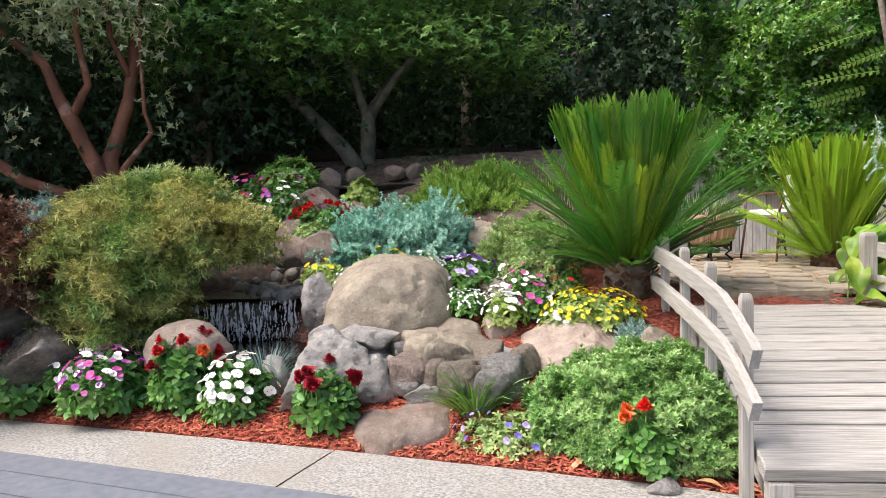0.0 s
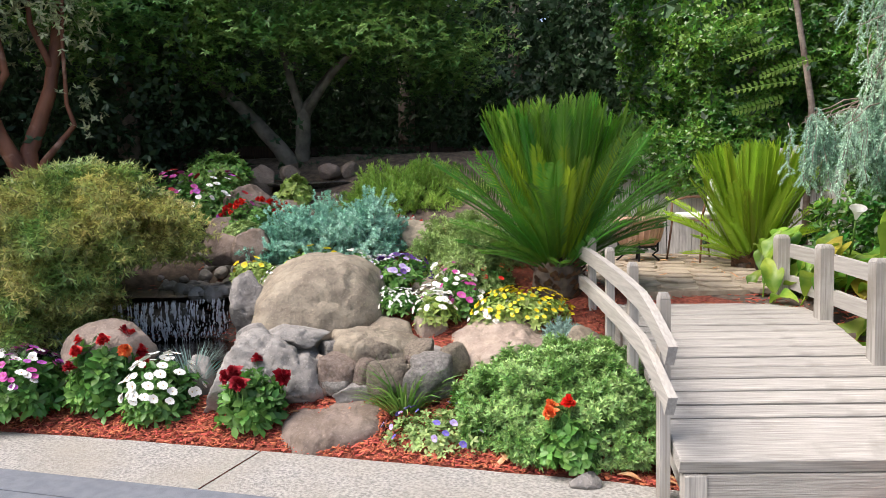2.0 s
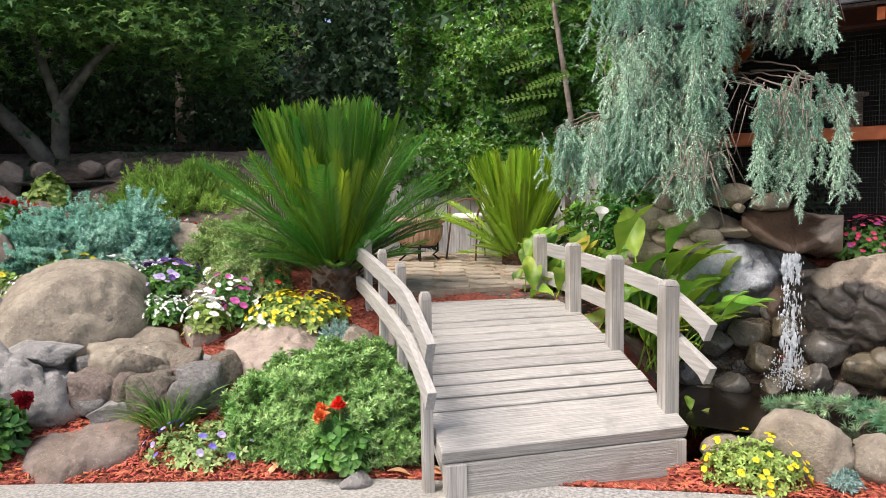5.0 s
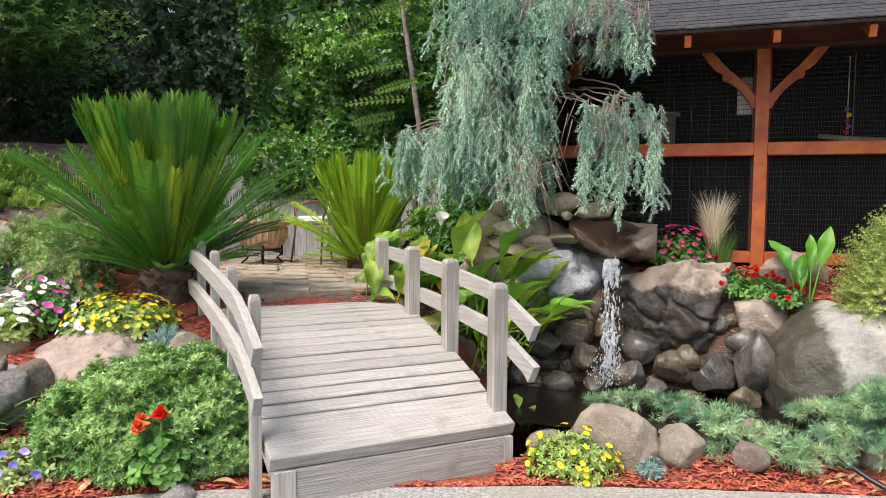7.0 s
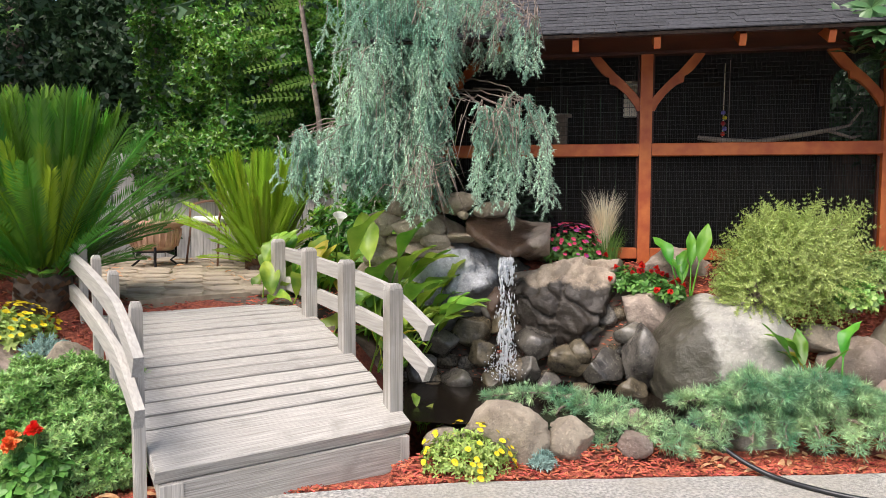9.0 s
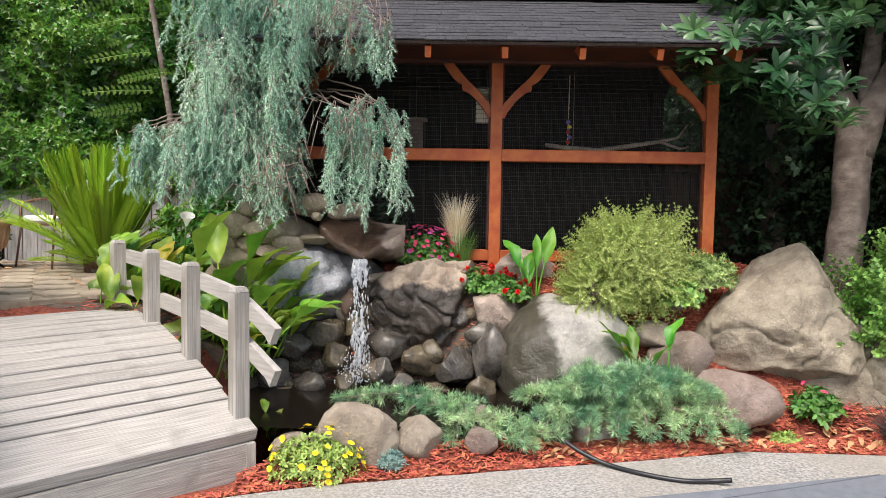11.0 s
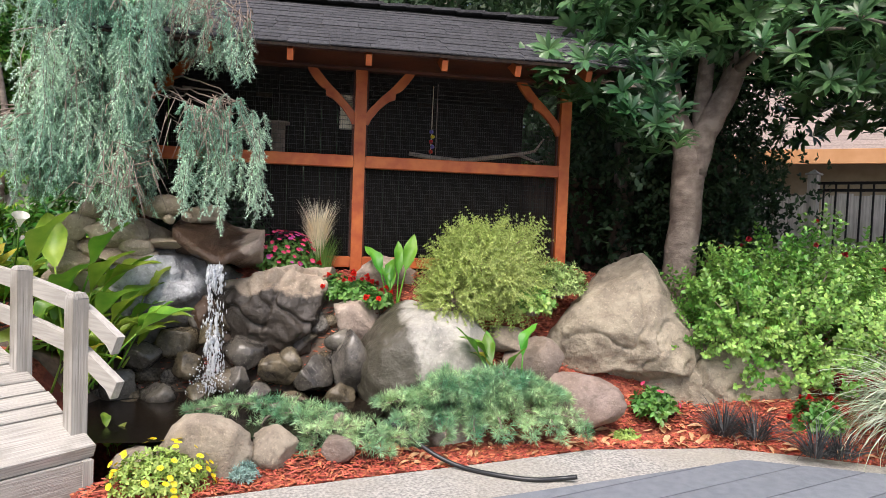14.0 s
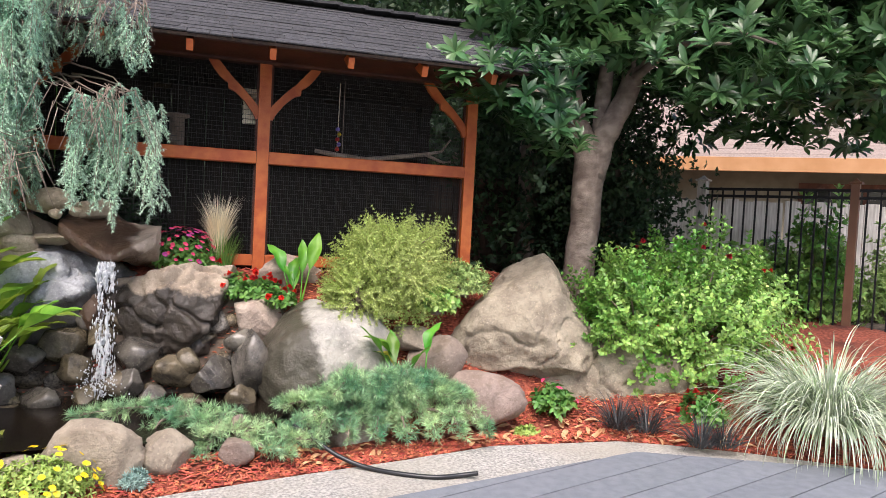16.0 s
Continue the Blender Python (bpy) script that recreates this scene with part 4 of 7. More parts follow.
rock(-0.75, 5.28, 1.11, 0.115, 0.115, 0.081, M_ROCKF, "small tan stone in the stack", 126, 0.5)
rock(-0.82, 5.20, 0.89, 0.138, 0.115, 0.115, M_ROCKF, "tan stone low in the stack", 127, 0.8)
rock(-0.95, 5.4, 0.8, 0.2, 0.18, 0.2, M_ROCKF, "tan rock behind the leaves", 115, 0)
rock(-0.72, 5.3, 0.7, 0.15, 0.14, 0.15, M_ROCKF, "tan rock behind the leaves", 116, 0)
rock(-0.27, 5.24, 1.33, 0.046, 0.046, 0.034, M_ROCKF, "small stone on the stack", 117, 0)
rock(-0.18, 5.28, 1.35, 0.046, 0.046, 0.040, M_ROCKF, "small stone on the stack", 118, 0)
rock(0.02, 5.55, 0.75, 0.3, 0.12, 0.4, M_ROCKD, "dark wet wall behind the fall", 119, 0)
POND_STONES = "dark wet rounded stone at the pond's edge"
for k, (x, y, z, w, h) in enumerate((
        (-0.4, 5.1, 0.42, 0.14, 0.12), (-0.2, 5.2, 0.52, 0.15, 0.13), (-0.08, 5.34, 0.68, 0.13, 0.14), (-0.12, 5.12, 0.38, 0.12, 0.1),
        (0.24, 5.2, 0.42, 0.17, 0.15), (0.48, 5.08, 0.36, 0.15, 0.11), (0.7, 5.03, 0.33, 0.16, 0.14), (0.87, 4.92, 0.22, 0.12, 0.1), (-0.27, 4.98, 0.22, 0.15, 0.1),
        (0.12, 5.07, 0.27, 0.13, 0.1), (-0.5, 5.0, 0.26, 0.13, 0.12), (-0.02, 5.05, 0.2, 0.14, 0.08), (0.32, 5.08, 0.2, 0.12, 0.08), (0.56, 4.98, 0.16, 0.14, 0.08))):
    rock(x, y, z, w, w * 0.85, h, (M_ROCKD, M_ROCKM)[k % 2], POND_STONES, 130 + k, k * 0.7, name="pond_stone", group="stones of the fall", cuts=7, rough=0.09)
for k, (x, y, z, w, h) in enumerate(((0.72, 4.95, 0.13, 0.1, 0.06), (0.2, 4.98, 0.14, 0.09, 0.06), (-0.42, 4.92, 0.14, 0.1, 0.07), (-0.62, 5.2, 0.5, 0.12, 0.1), (-0.3, 5.28, 0.66, 0.09, 0.08), (0.86, 5.1, 0.56, 0.13, 0.08), (0.0, 5.2, 0.56, 0.1, 0.09))):
    rock(x, y, z, w, w * 0.9, h, (M_ROCKM, M_ROCKD)[k % 2], POND_STONES, 150 + k, k * 1.1, name="pond_stone", group="stones of the fall", cuts=6)
pk = random.Random(44)
pack = [rock_mesh("pond_stone", (1, pk.uniform(0.7, 1), pk.uniform(0.6, 0.9)), 300 + k, (M_ROCKD, M_ROCKM)[k % 2], 3, cuts=6) for k in range(6)]
for k in range(46):
    x = pk.uniform(-1.0, 1.05)
    y = 5.02 + 0.4 * pk.random()
    o = solo("pond_stone", pack[k % 6], (x, y, max(0.08, min(ground(x, y), 0.2 + 1.3 * (y - 5.02)))), POND_STONES, "rock", "stones of the fall", rz=pk.uniform(0, 6))
    q = pk.uniform(0.07, 0.13)
    o.scale = (q, q, q)
rock(0.17, 4.04, 0.17, 0.24, 0.18, 0.19, M_ROCK, "smooth tan boulder behind the yellow flowers", 160, 0, detail=4, cuts=5)
rock(0.5, 4.12, 0.15, 0.15, 0.13, 0.13, M_ROCK, "smooth tan rock at the bed's edge", 161, 0)
rock(-0.18, 4.08, 0.1, 0.12, 0.1, 0.08, M_ROCK, "tan rock beside the bridge", 162, 0)
rock(0.84, 4.16, 0.14, 0.12, 0.1, 0.09, M_ROCKS, "brown rock under the low cedar", 163, 0)
rock(0.86, 4.3, 0.22, 0.06, 0.06, 0.08, M_ROCKS, "small brown rock in the low cedar", 164, 0)
# bank on the east
hewn(2.93, 5.35, 0.6, [((-0.77, -0.05, 0.64), 0.36), ((-0.42, -0.25, 0.88), 0.385), ((-0.95, -0.1, 0.25), 0.66), ((0.82, 0, 0.57), 0.5), ((0.75, -0.45, 0.45), 0.52), ((0.05, -0.86, 0.5), 0.42), ((-0.55, -0.75, 0.3), 0.5), ((0.5, -0.8, 0.25), 0.48), ((0.05, -0.95, -0.25), 0.42), ((0.1, -0.15, 1), 0.74),
    ((0.1, -0.7, -0.7), 0.5), ((-0.6, -0.5, -0.6), 0.6), ((0, 1, 0.3), 0.42), ((0, 0, -1), 0.6), ((0.9, -0.2, -0.2), 0.62)], M_ROCK, "great peaked tan boulder beside the shrub", 173, -0.434, detail=6, sharp=40, rough=0.03, fine=0.014, crease=0.03, ledge=(-0.24, 0.05, 0.17))
hewn(3.46, 5.06, 0.24, [((0, -0.25, 1), 0.25), ((0.05, -1, 0.15), 0.22), ((1, -0.1, 0.2), 0.72), ((0.6, -0.4, 0.7), 0.55), ((-1, -0.1, 0.1), 0.75), ((-0.4, -0.2, 0.9), 0.4), ((0, 1, 0), 0.3), ((0, 0, -1), 0.3), ((0.35, -0.9, 0.3), 0.33), ((-0.4, -0.9, 0.2), 0.34)],
     M_ROCK, "long tan rock under the rose-like shrub", 171, -0.5, sharp=12, rough=0.05, fine=0.02, crease=0.06)
rock(2.2, 4.98, 0.42, 0.22, 0.18, 0.2, M_ROCKS, "grey-tan rock beside the great boulder", 172, 0)
rock(2.4, 4.76, 0.22, 0.36, 0.22, 0.18, M_ROCKS, "low smooth tan rock at the mulch", 173, -0.3, detail=4, cuts=5)
rock(2.05, 5.1, 0.56, 0.24, 0.18, 0.15, M_ROCK, "tan rock below the rosemary", 174, 0)
rock(1.2, 5.52, 0.92, 0.4, 0.16, 0.2, M_ROCKP, "long flat tan rock at the aviary's foot", 175, -0.05, detail=4)


# ---- aviary ----
def build_aviary():
    root = thing("aviary", (0.982, 5.66, 0.0), "redwood-framed bird aviary with wire panels and a shingle roof", "aviary")
    Z0, ZB, ZH = 1.03, 1.742, 2.47
    for x in (-1.59, 0.0, 1.59):
        part("post", Bag().box(x - 0.042, -0.045, 0.6, x + 0.042, 0.045, ZH + 0.02, 0.004).mesh("post", M_RED), root)
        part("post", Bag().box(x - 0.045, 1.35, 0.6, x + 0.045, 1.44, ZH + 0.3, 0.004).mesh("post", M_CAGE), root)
    for a, b in ((-1.545, -0.045), (0.045, 1.545)):
        part("middle_rail", Bag().box(a, -0.05, ZB + 0.01, b, 0.035, ZB + 0.1, 0.005).mesh("middle_rail", M_RED), root)
        part("sill", Bag().box(a, -0.04, Z0 - 0.02, b, 0.04, Z0 + 0.06, 0.005).mesh("sill", M_RED), root)
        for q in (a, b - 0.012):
            part("trim", Bag().box(q, -0.005, Z0 + 0.06, q + 0.012, 0.028, ZB, 0.002).mesh("trim", M_REDSHADE), root)
            part("trim", Bag().box(q, -0.005, ZB + 0.105, q + 0.012, 0.028, ZH, 0.002).mesh("trim", M_REDSHADE), root)
        for z0, z1 in ((Z0 + 0.06, ZB), (ZB + 0.105, ZH)):
            g = Bag()
            n = int((b - a) / 0.0165)
            for k in range(1, n):
                x = a + (b - a) * k / n
                g.box(x - 0.0007, 0.03, z0, x + 0.0007, 0.0314, z1)
            m = int((z1 - z0) / 0.032)
            for k in range(1, m):
                z = z0 + (z1 - z0) * k / m
                g.box(a, 0.0325, z - 0.0012, b, 0.0346, z + 0.0012)
            part("wire_panel", g.mesh("wire_panel", M_WIRE), root, "fine dark welded-wire panel")
    part("header", Bag().box(-1.8, -0.05, ZH, 1.74, 0.05, ZH + 0.13, 0.005).mesh("header", M_REDSHADE), root)
    part("soffit", Bag().box(-1.8, -0.52, ZH + 0.02, 1.74, -0.052, ZH + 0.035, 0.003).mesh("soffit", M_REDSHADE), root)
    # curved knee braces with a notch
    def brace(x, side):
        low = [(0.036, 0.0), (0.062, 0.0), (0.08, 0.04), (0.106, 0.075), (0.14, 0.12), (0.18, 0.158), (0.215, 0.185), (0.255, 0.2), (0.26, 0.244), (0.285, 0.255), (0.32, 0.285), (0.36, 0.335), (0.39, 0.38), (0.405, 0.416)]
        top = [(0.036, 0.02), (0.036, 0.075), (0.055, 0.105), (0.08, 0.135), (0.106, 0.163), (0.135, 0.195), (0.165, 0.225), (0.19, 0.248), (0.212, 0.267), (0.235, 0.292), (0.262, 0.322), (0.293, 0.359), (0.32, 0.39), (0.344, 0.416)]
        V, F, n = [], [], 13
        for (a, b), (c, d) in zip(low, top):
            V += [(x + side * a, -0.02, 2.075 + b), (x + side * a, 0.02, 2.075 + b), (x + side * c, -0.02, 2.075 + d), (x + side * c, 0.02, 2.075 + d)]
        for k in range(n):
            i = 4 * k
            F += [(i, i + 4, i + 5, i + 1), (i + 2, i + 3, i + 7, i + 6), (i, i + 2, i + 6, i + 4), (i + 1, i + 5, i + 7, i + 3)]
        F += [(0, 1, 3, 2), (4 * n, 4 * n + 2, 4 * n + 3, 4 * n + 1)]
        part("knee_brace", raw_mesh("knee_brace", V, F, M_RED), root)
    for x, sides in ((-1.59, (1,)), (0.0, (-1, 1)), (1.59, (-1,))):
        for s in sides:
            brace(x, s)
    # roof: eave in front, ridge behind
    eave, ridge = Vector((0, -0.67, 2.462)), Vector((0, 0.64, 3.085))
    slope = math.atan2(ridge.z - eave.z, ridge.y - eave.y)
    run = math.hypot(ridge.z - eave.z, ridge.y - eave.y)
    for k in range(7):
        x = -1.508 + 0.507 * k
        m = Matrix.Translation((x, eave.y + 0.05, eave.z - 0.075)) @ Matrix.Rotation(slope, 4, "X")
        part("rafter", Bag().box(-0.02, 0, 0, 0.02, run - 0.08, 0.075, 0.003, m).mesh("rafter", M_RED), root)
    X0, X1 = -1.98, 1.8
    for s, o in ((1, 0), (-1, 1)):
        m = Matrix.Translation((0, eave.y if s > 0 else 2 * ridge.y - eave.y, eave.z + 0.004)) @ Matrix.Scale(s, 4, (0, 1, 0)) @ Matrix.Rotation(slope, 4, "X")
        part("roof_deck", Bag().box(X0 + 0.02, 0.0, 0, X1 - 0.02, run, 0.02, 0, m).mesh("roof_deck", M_DARKWOOD), root)
    rng = random.Random(3)
    base = Matrix.Translation((0, eave.y, eave.z + 0.026)) @ Matrix.Rotation(slope, 4, "X")
    tabs = [Bag().box(0, 0, 0, w, 0.15, 0.009, 0.001).mesh("shingle", M_SHINGLE) for w in (0.13, 0.19, 0.26, 0.32)]
    rows = 14
    for r in range(rows):
        x, y = X0 - rng.uniform(0, 0.1), -0.015 + (run - 0.03) * r / rows
        while x < X1:
            k = rng.randrange(4)
            o = part("shingle", tabs[k], root)
            o.matrix_basis = base @ Matrix.Translation((x, y + rng.uniform(-0.006, 0.006), 0.004 + rng.uniform(0, 0.004))) @ Matrix.Rotation(-0.04, 4, "X")
            x += (0.13, 0.19, 0.26, 0.32)[k] + 0.004
    cap = Bag().box(0, -0.1, -0.012, 0.24, 0.1, 0.012, 0.002).mesh("ridge_cap", M_SHINGLE)
    for k in range(17):
        part("ridge_cap", cap, root, loc=(X0 + 0.214 * k, ridge.y, ridge.z + 0.045 + rng.uniform(0, 0.006)), rot=(0, -0.05, 0))
    # boarded back, ends and floor, near black for the cage's painted inner shade
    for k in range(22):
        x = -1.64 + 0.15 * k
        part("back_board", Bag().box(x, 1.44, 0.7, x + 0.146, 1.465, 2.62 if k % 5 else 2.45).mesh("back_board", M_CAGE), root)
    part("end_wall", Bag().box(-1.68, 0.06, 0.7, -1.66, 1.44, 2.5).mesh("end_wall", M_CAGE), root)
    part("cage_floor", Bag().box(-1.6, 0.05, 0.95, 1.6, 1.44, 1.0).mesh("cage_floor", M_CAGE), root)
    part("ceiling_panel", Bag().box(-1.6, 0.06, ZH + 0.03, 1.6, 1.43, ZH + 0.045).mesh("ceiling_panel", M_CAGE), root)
    # things in the cage
    perch = thing("perch_branch", (1.93, 6.1, 1.9), "bare bleached branch used as a perch inside the aviary", "branch")
    part("limb", Bag().tube([(-0.52, 0, 0.02), (-0.35, 0.02, 0.0), (-0.1, 0, -0.02), (0.15, 0.03, 0.02), (0.4, 0, 0.06), (0.56, 0.05, 0.1), (0.62, 0.0, 0.2)], [0.016, 0.02, 0.02, 0.019, 0.016, 0.012, 0.007]).mesh("limb", M_ROCKP, True), perch)
    part("twig", Bag().tube([(0.4, 0, 0.06), (0.55, -0.04, 0.0), (0.63, 0, 0.02)], [0.015, 0.011, 0.006]).mesh("twig", M_ROCKP, True), perch)
    part("hanger", Bag().tube([(-0.3, 0, 0.02), (-0.3, 0, 0.62)], 0.003, 5).mesh("hanger", M_ROCKP), perch)
    feeder = thing("seed_feeder", (0.362, 6.1, 1.79), "grey cylindrical seed feeder inside the aviary", "feeder")
    part("tube", Bag().lathe([(0.0, 0), (0.08, 0), (0.08, 0.03), (0.055, 0.04), (0.055, 0.3), (0.09, 0.305), (0.09, 0.325), (0.0, 0.34)]).mesh("tube", M_ROCKS, True), feeder)
    part("hanger", Bag().tube([(0, 0, 0.335), (0, 0, 0.7)], 0.003, 5).mesh("hanger", M_WIRE), feeder)
    nest = thing("hanging_cage", (0.917, 5.78, 2.17), "small pale yellow slatted box hung in the aviary", "box")
    part("back", Bag().box(-0.08, 0.0, -0.12, 0.08, 0.02, 0.14).mesh("back", M_STRAW), nest)
    for k in range(7):
        part("slat", Bag().box(-0.085, -0.02, -0.12 + 0.036 * k, 0.085, 0.0, -0.095 + 0.036 * k, 0.002).mesh("slat", M_STRAW), nest)
    part("hanger", Bag().tube([(0, 0.01, 0.14), (0, 0.01, 0.3)], 0.003, 5).mesh("hanger", M_WIRE), nest)
    toy = thing("bird_toy", (1.58, 6.05, 2.04), "small hanging toy of coloured beads", "toy")
    part("cord", Bag().tube([(0, 0, -0.12), (0.005, 0, 0.43)], 0.004, 5).mesh("cord", M_STRAW), toy)
    for k, c in enumerate(("violet", "yellow", "red", "violet", "scarlet")):
        part("bead", rock_mesh("bead", (0.018, 0.018, 0.018), k, PETALS[c], 2, cuts=0, rough=0, fine=0), toy, loc=(0.012 * (k % 2), 0, 0.06 - 0.04 * k))


build_aviary()


# ---- fences, house, patio ----
def board_fence(name, a, b, z0, z1, material, label, w=0.14, seed=0, rail=True):
    """Upright boards from a to b in plan, with a top rail and posts."""
    rng = random.Random(seed)
    a, b = Vector((*a, 0)), Vector((*b, 0))
    L = (b - a).length
    root = thing(name, (a.x, a.y, z0), label, "fence")
    root.rotation_euler = (0, 0, math.atan2(b.y - a.y, b.x - a.x))
    n = int(L / w)
    bm_ = [Bag().box(0, 0, -0.3, w - 0.006, 0.02, z1 - z0 + d, 0.002).mesh("board", material) for d in (0, 0.012, -0.012)]
    for k in range(n):
        part("board", bm_[rng.randrange(3)], root, loc=(k * w, rng.uniform(0, 0.006), 0), rot=(0, rng.uniform(-0.008, 0.008), 0))
    if rail:
        part("top_rail", Bag().box(0, -0.04, z1 - z0 - 0.12, L, -0.002, z1 - z0 - 0.03, 0.003).mesh("top_rail", material), root)
        for k in range(int(L / 2.2) + 1):
            part("post", Bag().box(k * 2.2 - 0.045, -0.09, -0.3, k * 2.2 + 0.045, -0.002, z1 - z0 + 0.06, 0.004).mesh("post", material), root)
    return root


board_fence("garden_fence", (-5.6, 7.75), (-1.6, 9.2), 0.6, 1.98, M_GREYFENCE, "pale weathered board fence behind the patio", 0.15, 1, False)
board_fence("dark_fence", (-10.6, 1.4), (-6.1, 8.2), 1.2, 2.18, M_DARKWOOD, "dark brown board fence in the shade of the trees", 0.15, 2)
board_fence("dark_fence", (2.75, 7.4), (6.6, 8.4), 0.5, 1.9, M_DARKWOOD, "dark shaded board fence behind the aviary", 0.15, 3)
board_fence("neighbour_fence", (5.4, 8.6), (9.8, 5.4), 0.3, 1.85, M_GREYFENCE, "pale weathered board fence behind the iron one", 0.17, 4, False)


def build_iron_fence():
    root = thing("iron_fence", (5.55, 6.68, 0.45), "black iron picket fence between brown posts", "fence")
    a = math.atan2(5.5 - 6.68, 6.32 - 5.55)
    root.rotation_euler = (0, 0, a)
    L = 1.42
    pk = Bag().box(-0.008, -0.008, -0.1, 0.008, 0.008, 1.45, 0.002).mesh("picket", M_BLACK)
    for seg in range(3):
        o = seg * L
        for z in (0.12, 1.355, 1.425):
            part("rail", Bag().box(o, -0.015, z, o + L, 0.015, z + 0.028, 0.002).mesh("rail", M_BLACK), root)
        for k in range(12):
            part("picket", pk, root, loc=(o + 0.1 + k * (L - 0.1) / 12, 0, 0))
    for seg, m, w, h in ((0, M_GREYFENCE, 0.045, 1.52), (1, M_BROWNPOST, 0.035, 1.5), (2, M_BROWNPOST, 0.035, 1.5), (3, M_BROWNPOST, 0.035, 1.5)):
        p = part("post", Bag().box(-w, -w, -0.2, w, w, h, 0.004).mesh("post", m), root, loc=(seg * L, 0, 0))
        part("cap", Bag().box(-w - 0.02, -w - 0.02, h, w + 0.02, w + 0.02, h + 0.02, 0.005).add([(-w, -w, h + 0.02), (w, -w, h + 0.02), (w, w, h + 0.02), (-w, w, h + 0.02), (0, 0, h + 0.06)], [(0, 1, 4), (1, 2, 4), (2, 3, 4), (3, 0, 4)]).mesh("cap", m), p)


build_iron_fence()


def build_house():
    """The neighbour's house beyond the fences."""
    root = thing("neighbour_house", (9.2, 9.7, 0.0), "low beige stucco house with a tan shingle roof and orange-brown fascia", "house")
    root.rotation_euler = (0, 0, radians(-40))
    part("wall", Bag().box(-3.5, 0, 0, 9, 6, 2.55).mesh("wall", M_HOUSE), root)
    part("roof", Bag().add([(-4.2, -0.6, 2.62), (9.6, -0.6, 2.62), (9.6, 3.0, 4.9), (-4.2, 3.0, 4.9), (-4.2, 6.6, 2.62), (9.6, 6.6, 2.62), (-4.2, -0.6, 2.55), (9.6, -0.6, 2.55), (9.6, 6.6, 2.55), (-4.2, 6.6, 2.55)],
                           [(0, 1, 2, 3), (3, 2, 5, 4), (6, 9, 8, 7), (0, 6, 7, 1), (1, 7, 8, 5, 2), (0, 3, 4, 9, 6), (4, 5, 8, 9)]).mesh("roof", M_HROOF), root)
    rows = 26
    for r in range(rows):
        f = r / rows
        part("shingle_course", Bag().box(-4.22, -0.02, 0.0, 9.62, 0.175, 0.008, 0, Matrix.Translation((0, -0.6 + 3.6 * f, 2.63 + 2.28 * f)) @ Matrix.Rotation(math.atan2(2.28, 3.6) - 0.02, 4, "X")).mesh("shingle_course", M_HROOF), root)
    part("fascia", Bag().box(-4.25, -0.66, 2.42, 9.65, -0.62, 2.64, 0.004).mesh("fascia", mat("fascia_paint", rgb("b98758"), rgb("c7966a"), scale=3, rough=0.6)), root)
    for x in (0.4, 3.4):
        w = part("window", Bag().box(x, -0.03, 1.1, x + 1.7, 0.01, 2.2).mesh("window", M_GLASSD), root)
        part("frame", Bag().box(x - 0.08, -0.06, 2.2, x + 1.78, 0.0, 2.3).box(x - 0.08, -0.06, 1.0, x + 1.78, 0.0, 1.1).box(x - 0.08, -0.06, 1.1, x, 0, 2.2).box(x + 1.7, -0.06, 1.1, x + 1.78, 0, 2.2).box(x + 0.82, -0.055, 1.1, x + 0.88, 0, 2.2).mesh("frame", M_BARKR), w)


build_house()


def build_patio():
    """Irregular flagstones on the flat ground beyond the bridge."""
    root = thing("patio", (0, 0, 0), "flat irregular tan flagstones laid in sand", "patio", kind="structure")
    rng = random.Random(6)
    sand = Bag()
    pts = [(-2.4, 4.6), (-1.75, 5.3), (-1.9, 6.2), (-1.5, 8.6), (-5.3, 7.6), (-4.3, 6.2), (-3.3, 5.3)]
    sand.add([(x, y, 0.745) for x, y in pts] + [(x, y, 0.5) for x, y in pts], [tuple(range(7))] + [(i, 7 + i, 7 + (i + 1) % 7, (i + 1) % 7) for i in range(7)])
    part("bedding", sand.mesh("bedding", mat("sand", rgb("8b7f6b"), rgb("a69a86"), scale=12, rough=0.95, bump=0.6, bscale=70)), root)
    for i in range(12):
        for j in range(13):
            cx, cy = -5.2 + 0.34 * i + (j % 2) * 0.17 + rng.uniform(-0.05, 0.05), 4.7 + 0.3 * j + rng.uniform(-0.04, 0.04)
            inside = False
            for k in range(7):
                (x1, y1), (x2, y2) = pts[k], pts[(k + 1) % 7]
                if (y1 > cy) != (y2 > cy) and cx < (x2 - x1) * (cy - y1) / (y2 - y1) + x1:
                    inside = not inside
            if not inside:
                continue
            n, V = rng.choice((5, 6, 7)), []
            for k in range(n):
                a = 2 * math.pi * (k + rng.uniform(-0.25, 0.25)) / n
                V.append((math.cos(a) * rng.uniform(0.15, 0.18), math.sin(a) * rng.uniform(0.13, 0.155), 0.0))
            top = [(x * 0.95, y * 0.95, 0.016) for x, y, z in V]
            low = [(x, y, -0.02) for x, y, z in V]
            me = Bag().add(low + [(x, y, 0.01) for x, y, z in V] + top, [tuple(range(2 * n, 3 * n))] + [(r * n + k, r * n + (k + 1) % n, (r + 1) * n + (k + 1) % n, (r + 1) * n + k) for r in (0, 1) for k in range(n)]).mesh("flagstone", M_FLAG)
            part("flagstone", me, root, loc=(cx, cy, 0.748), rot=(rng.uniform(-0.01, 0.01), rng.uniform(-0.01, 0.01), 0))


build_patio()


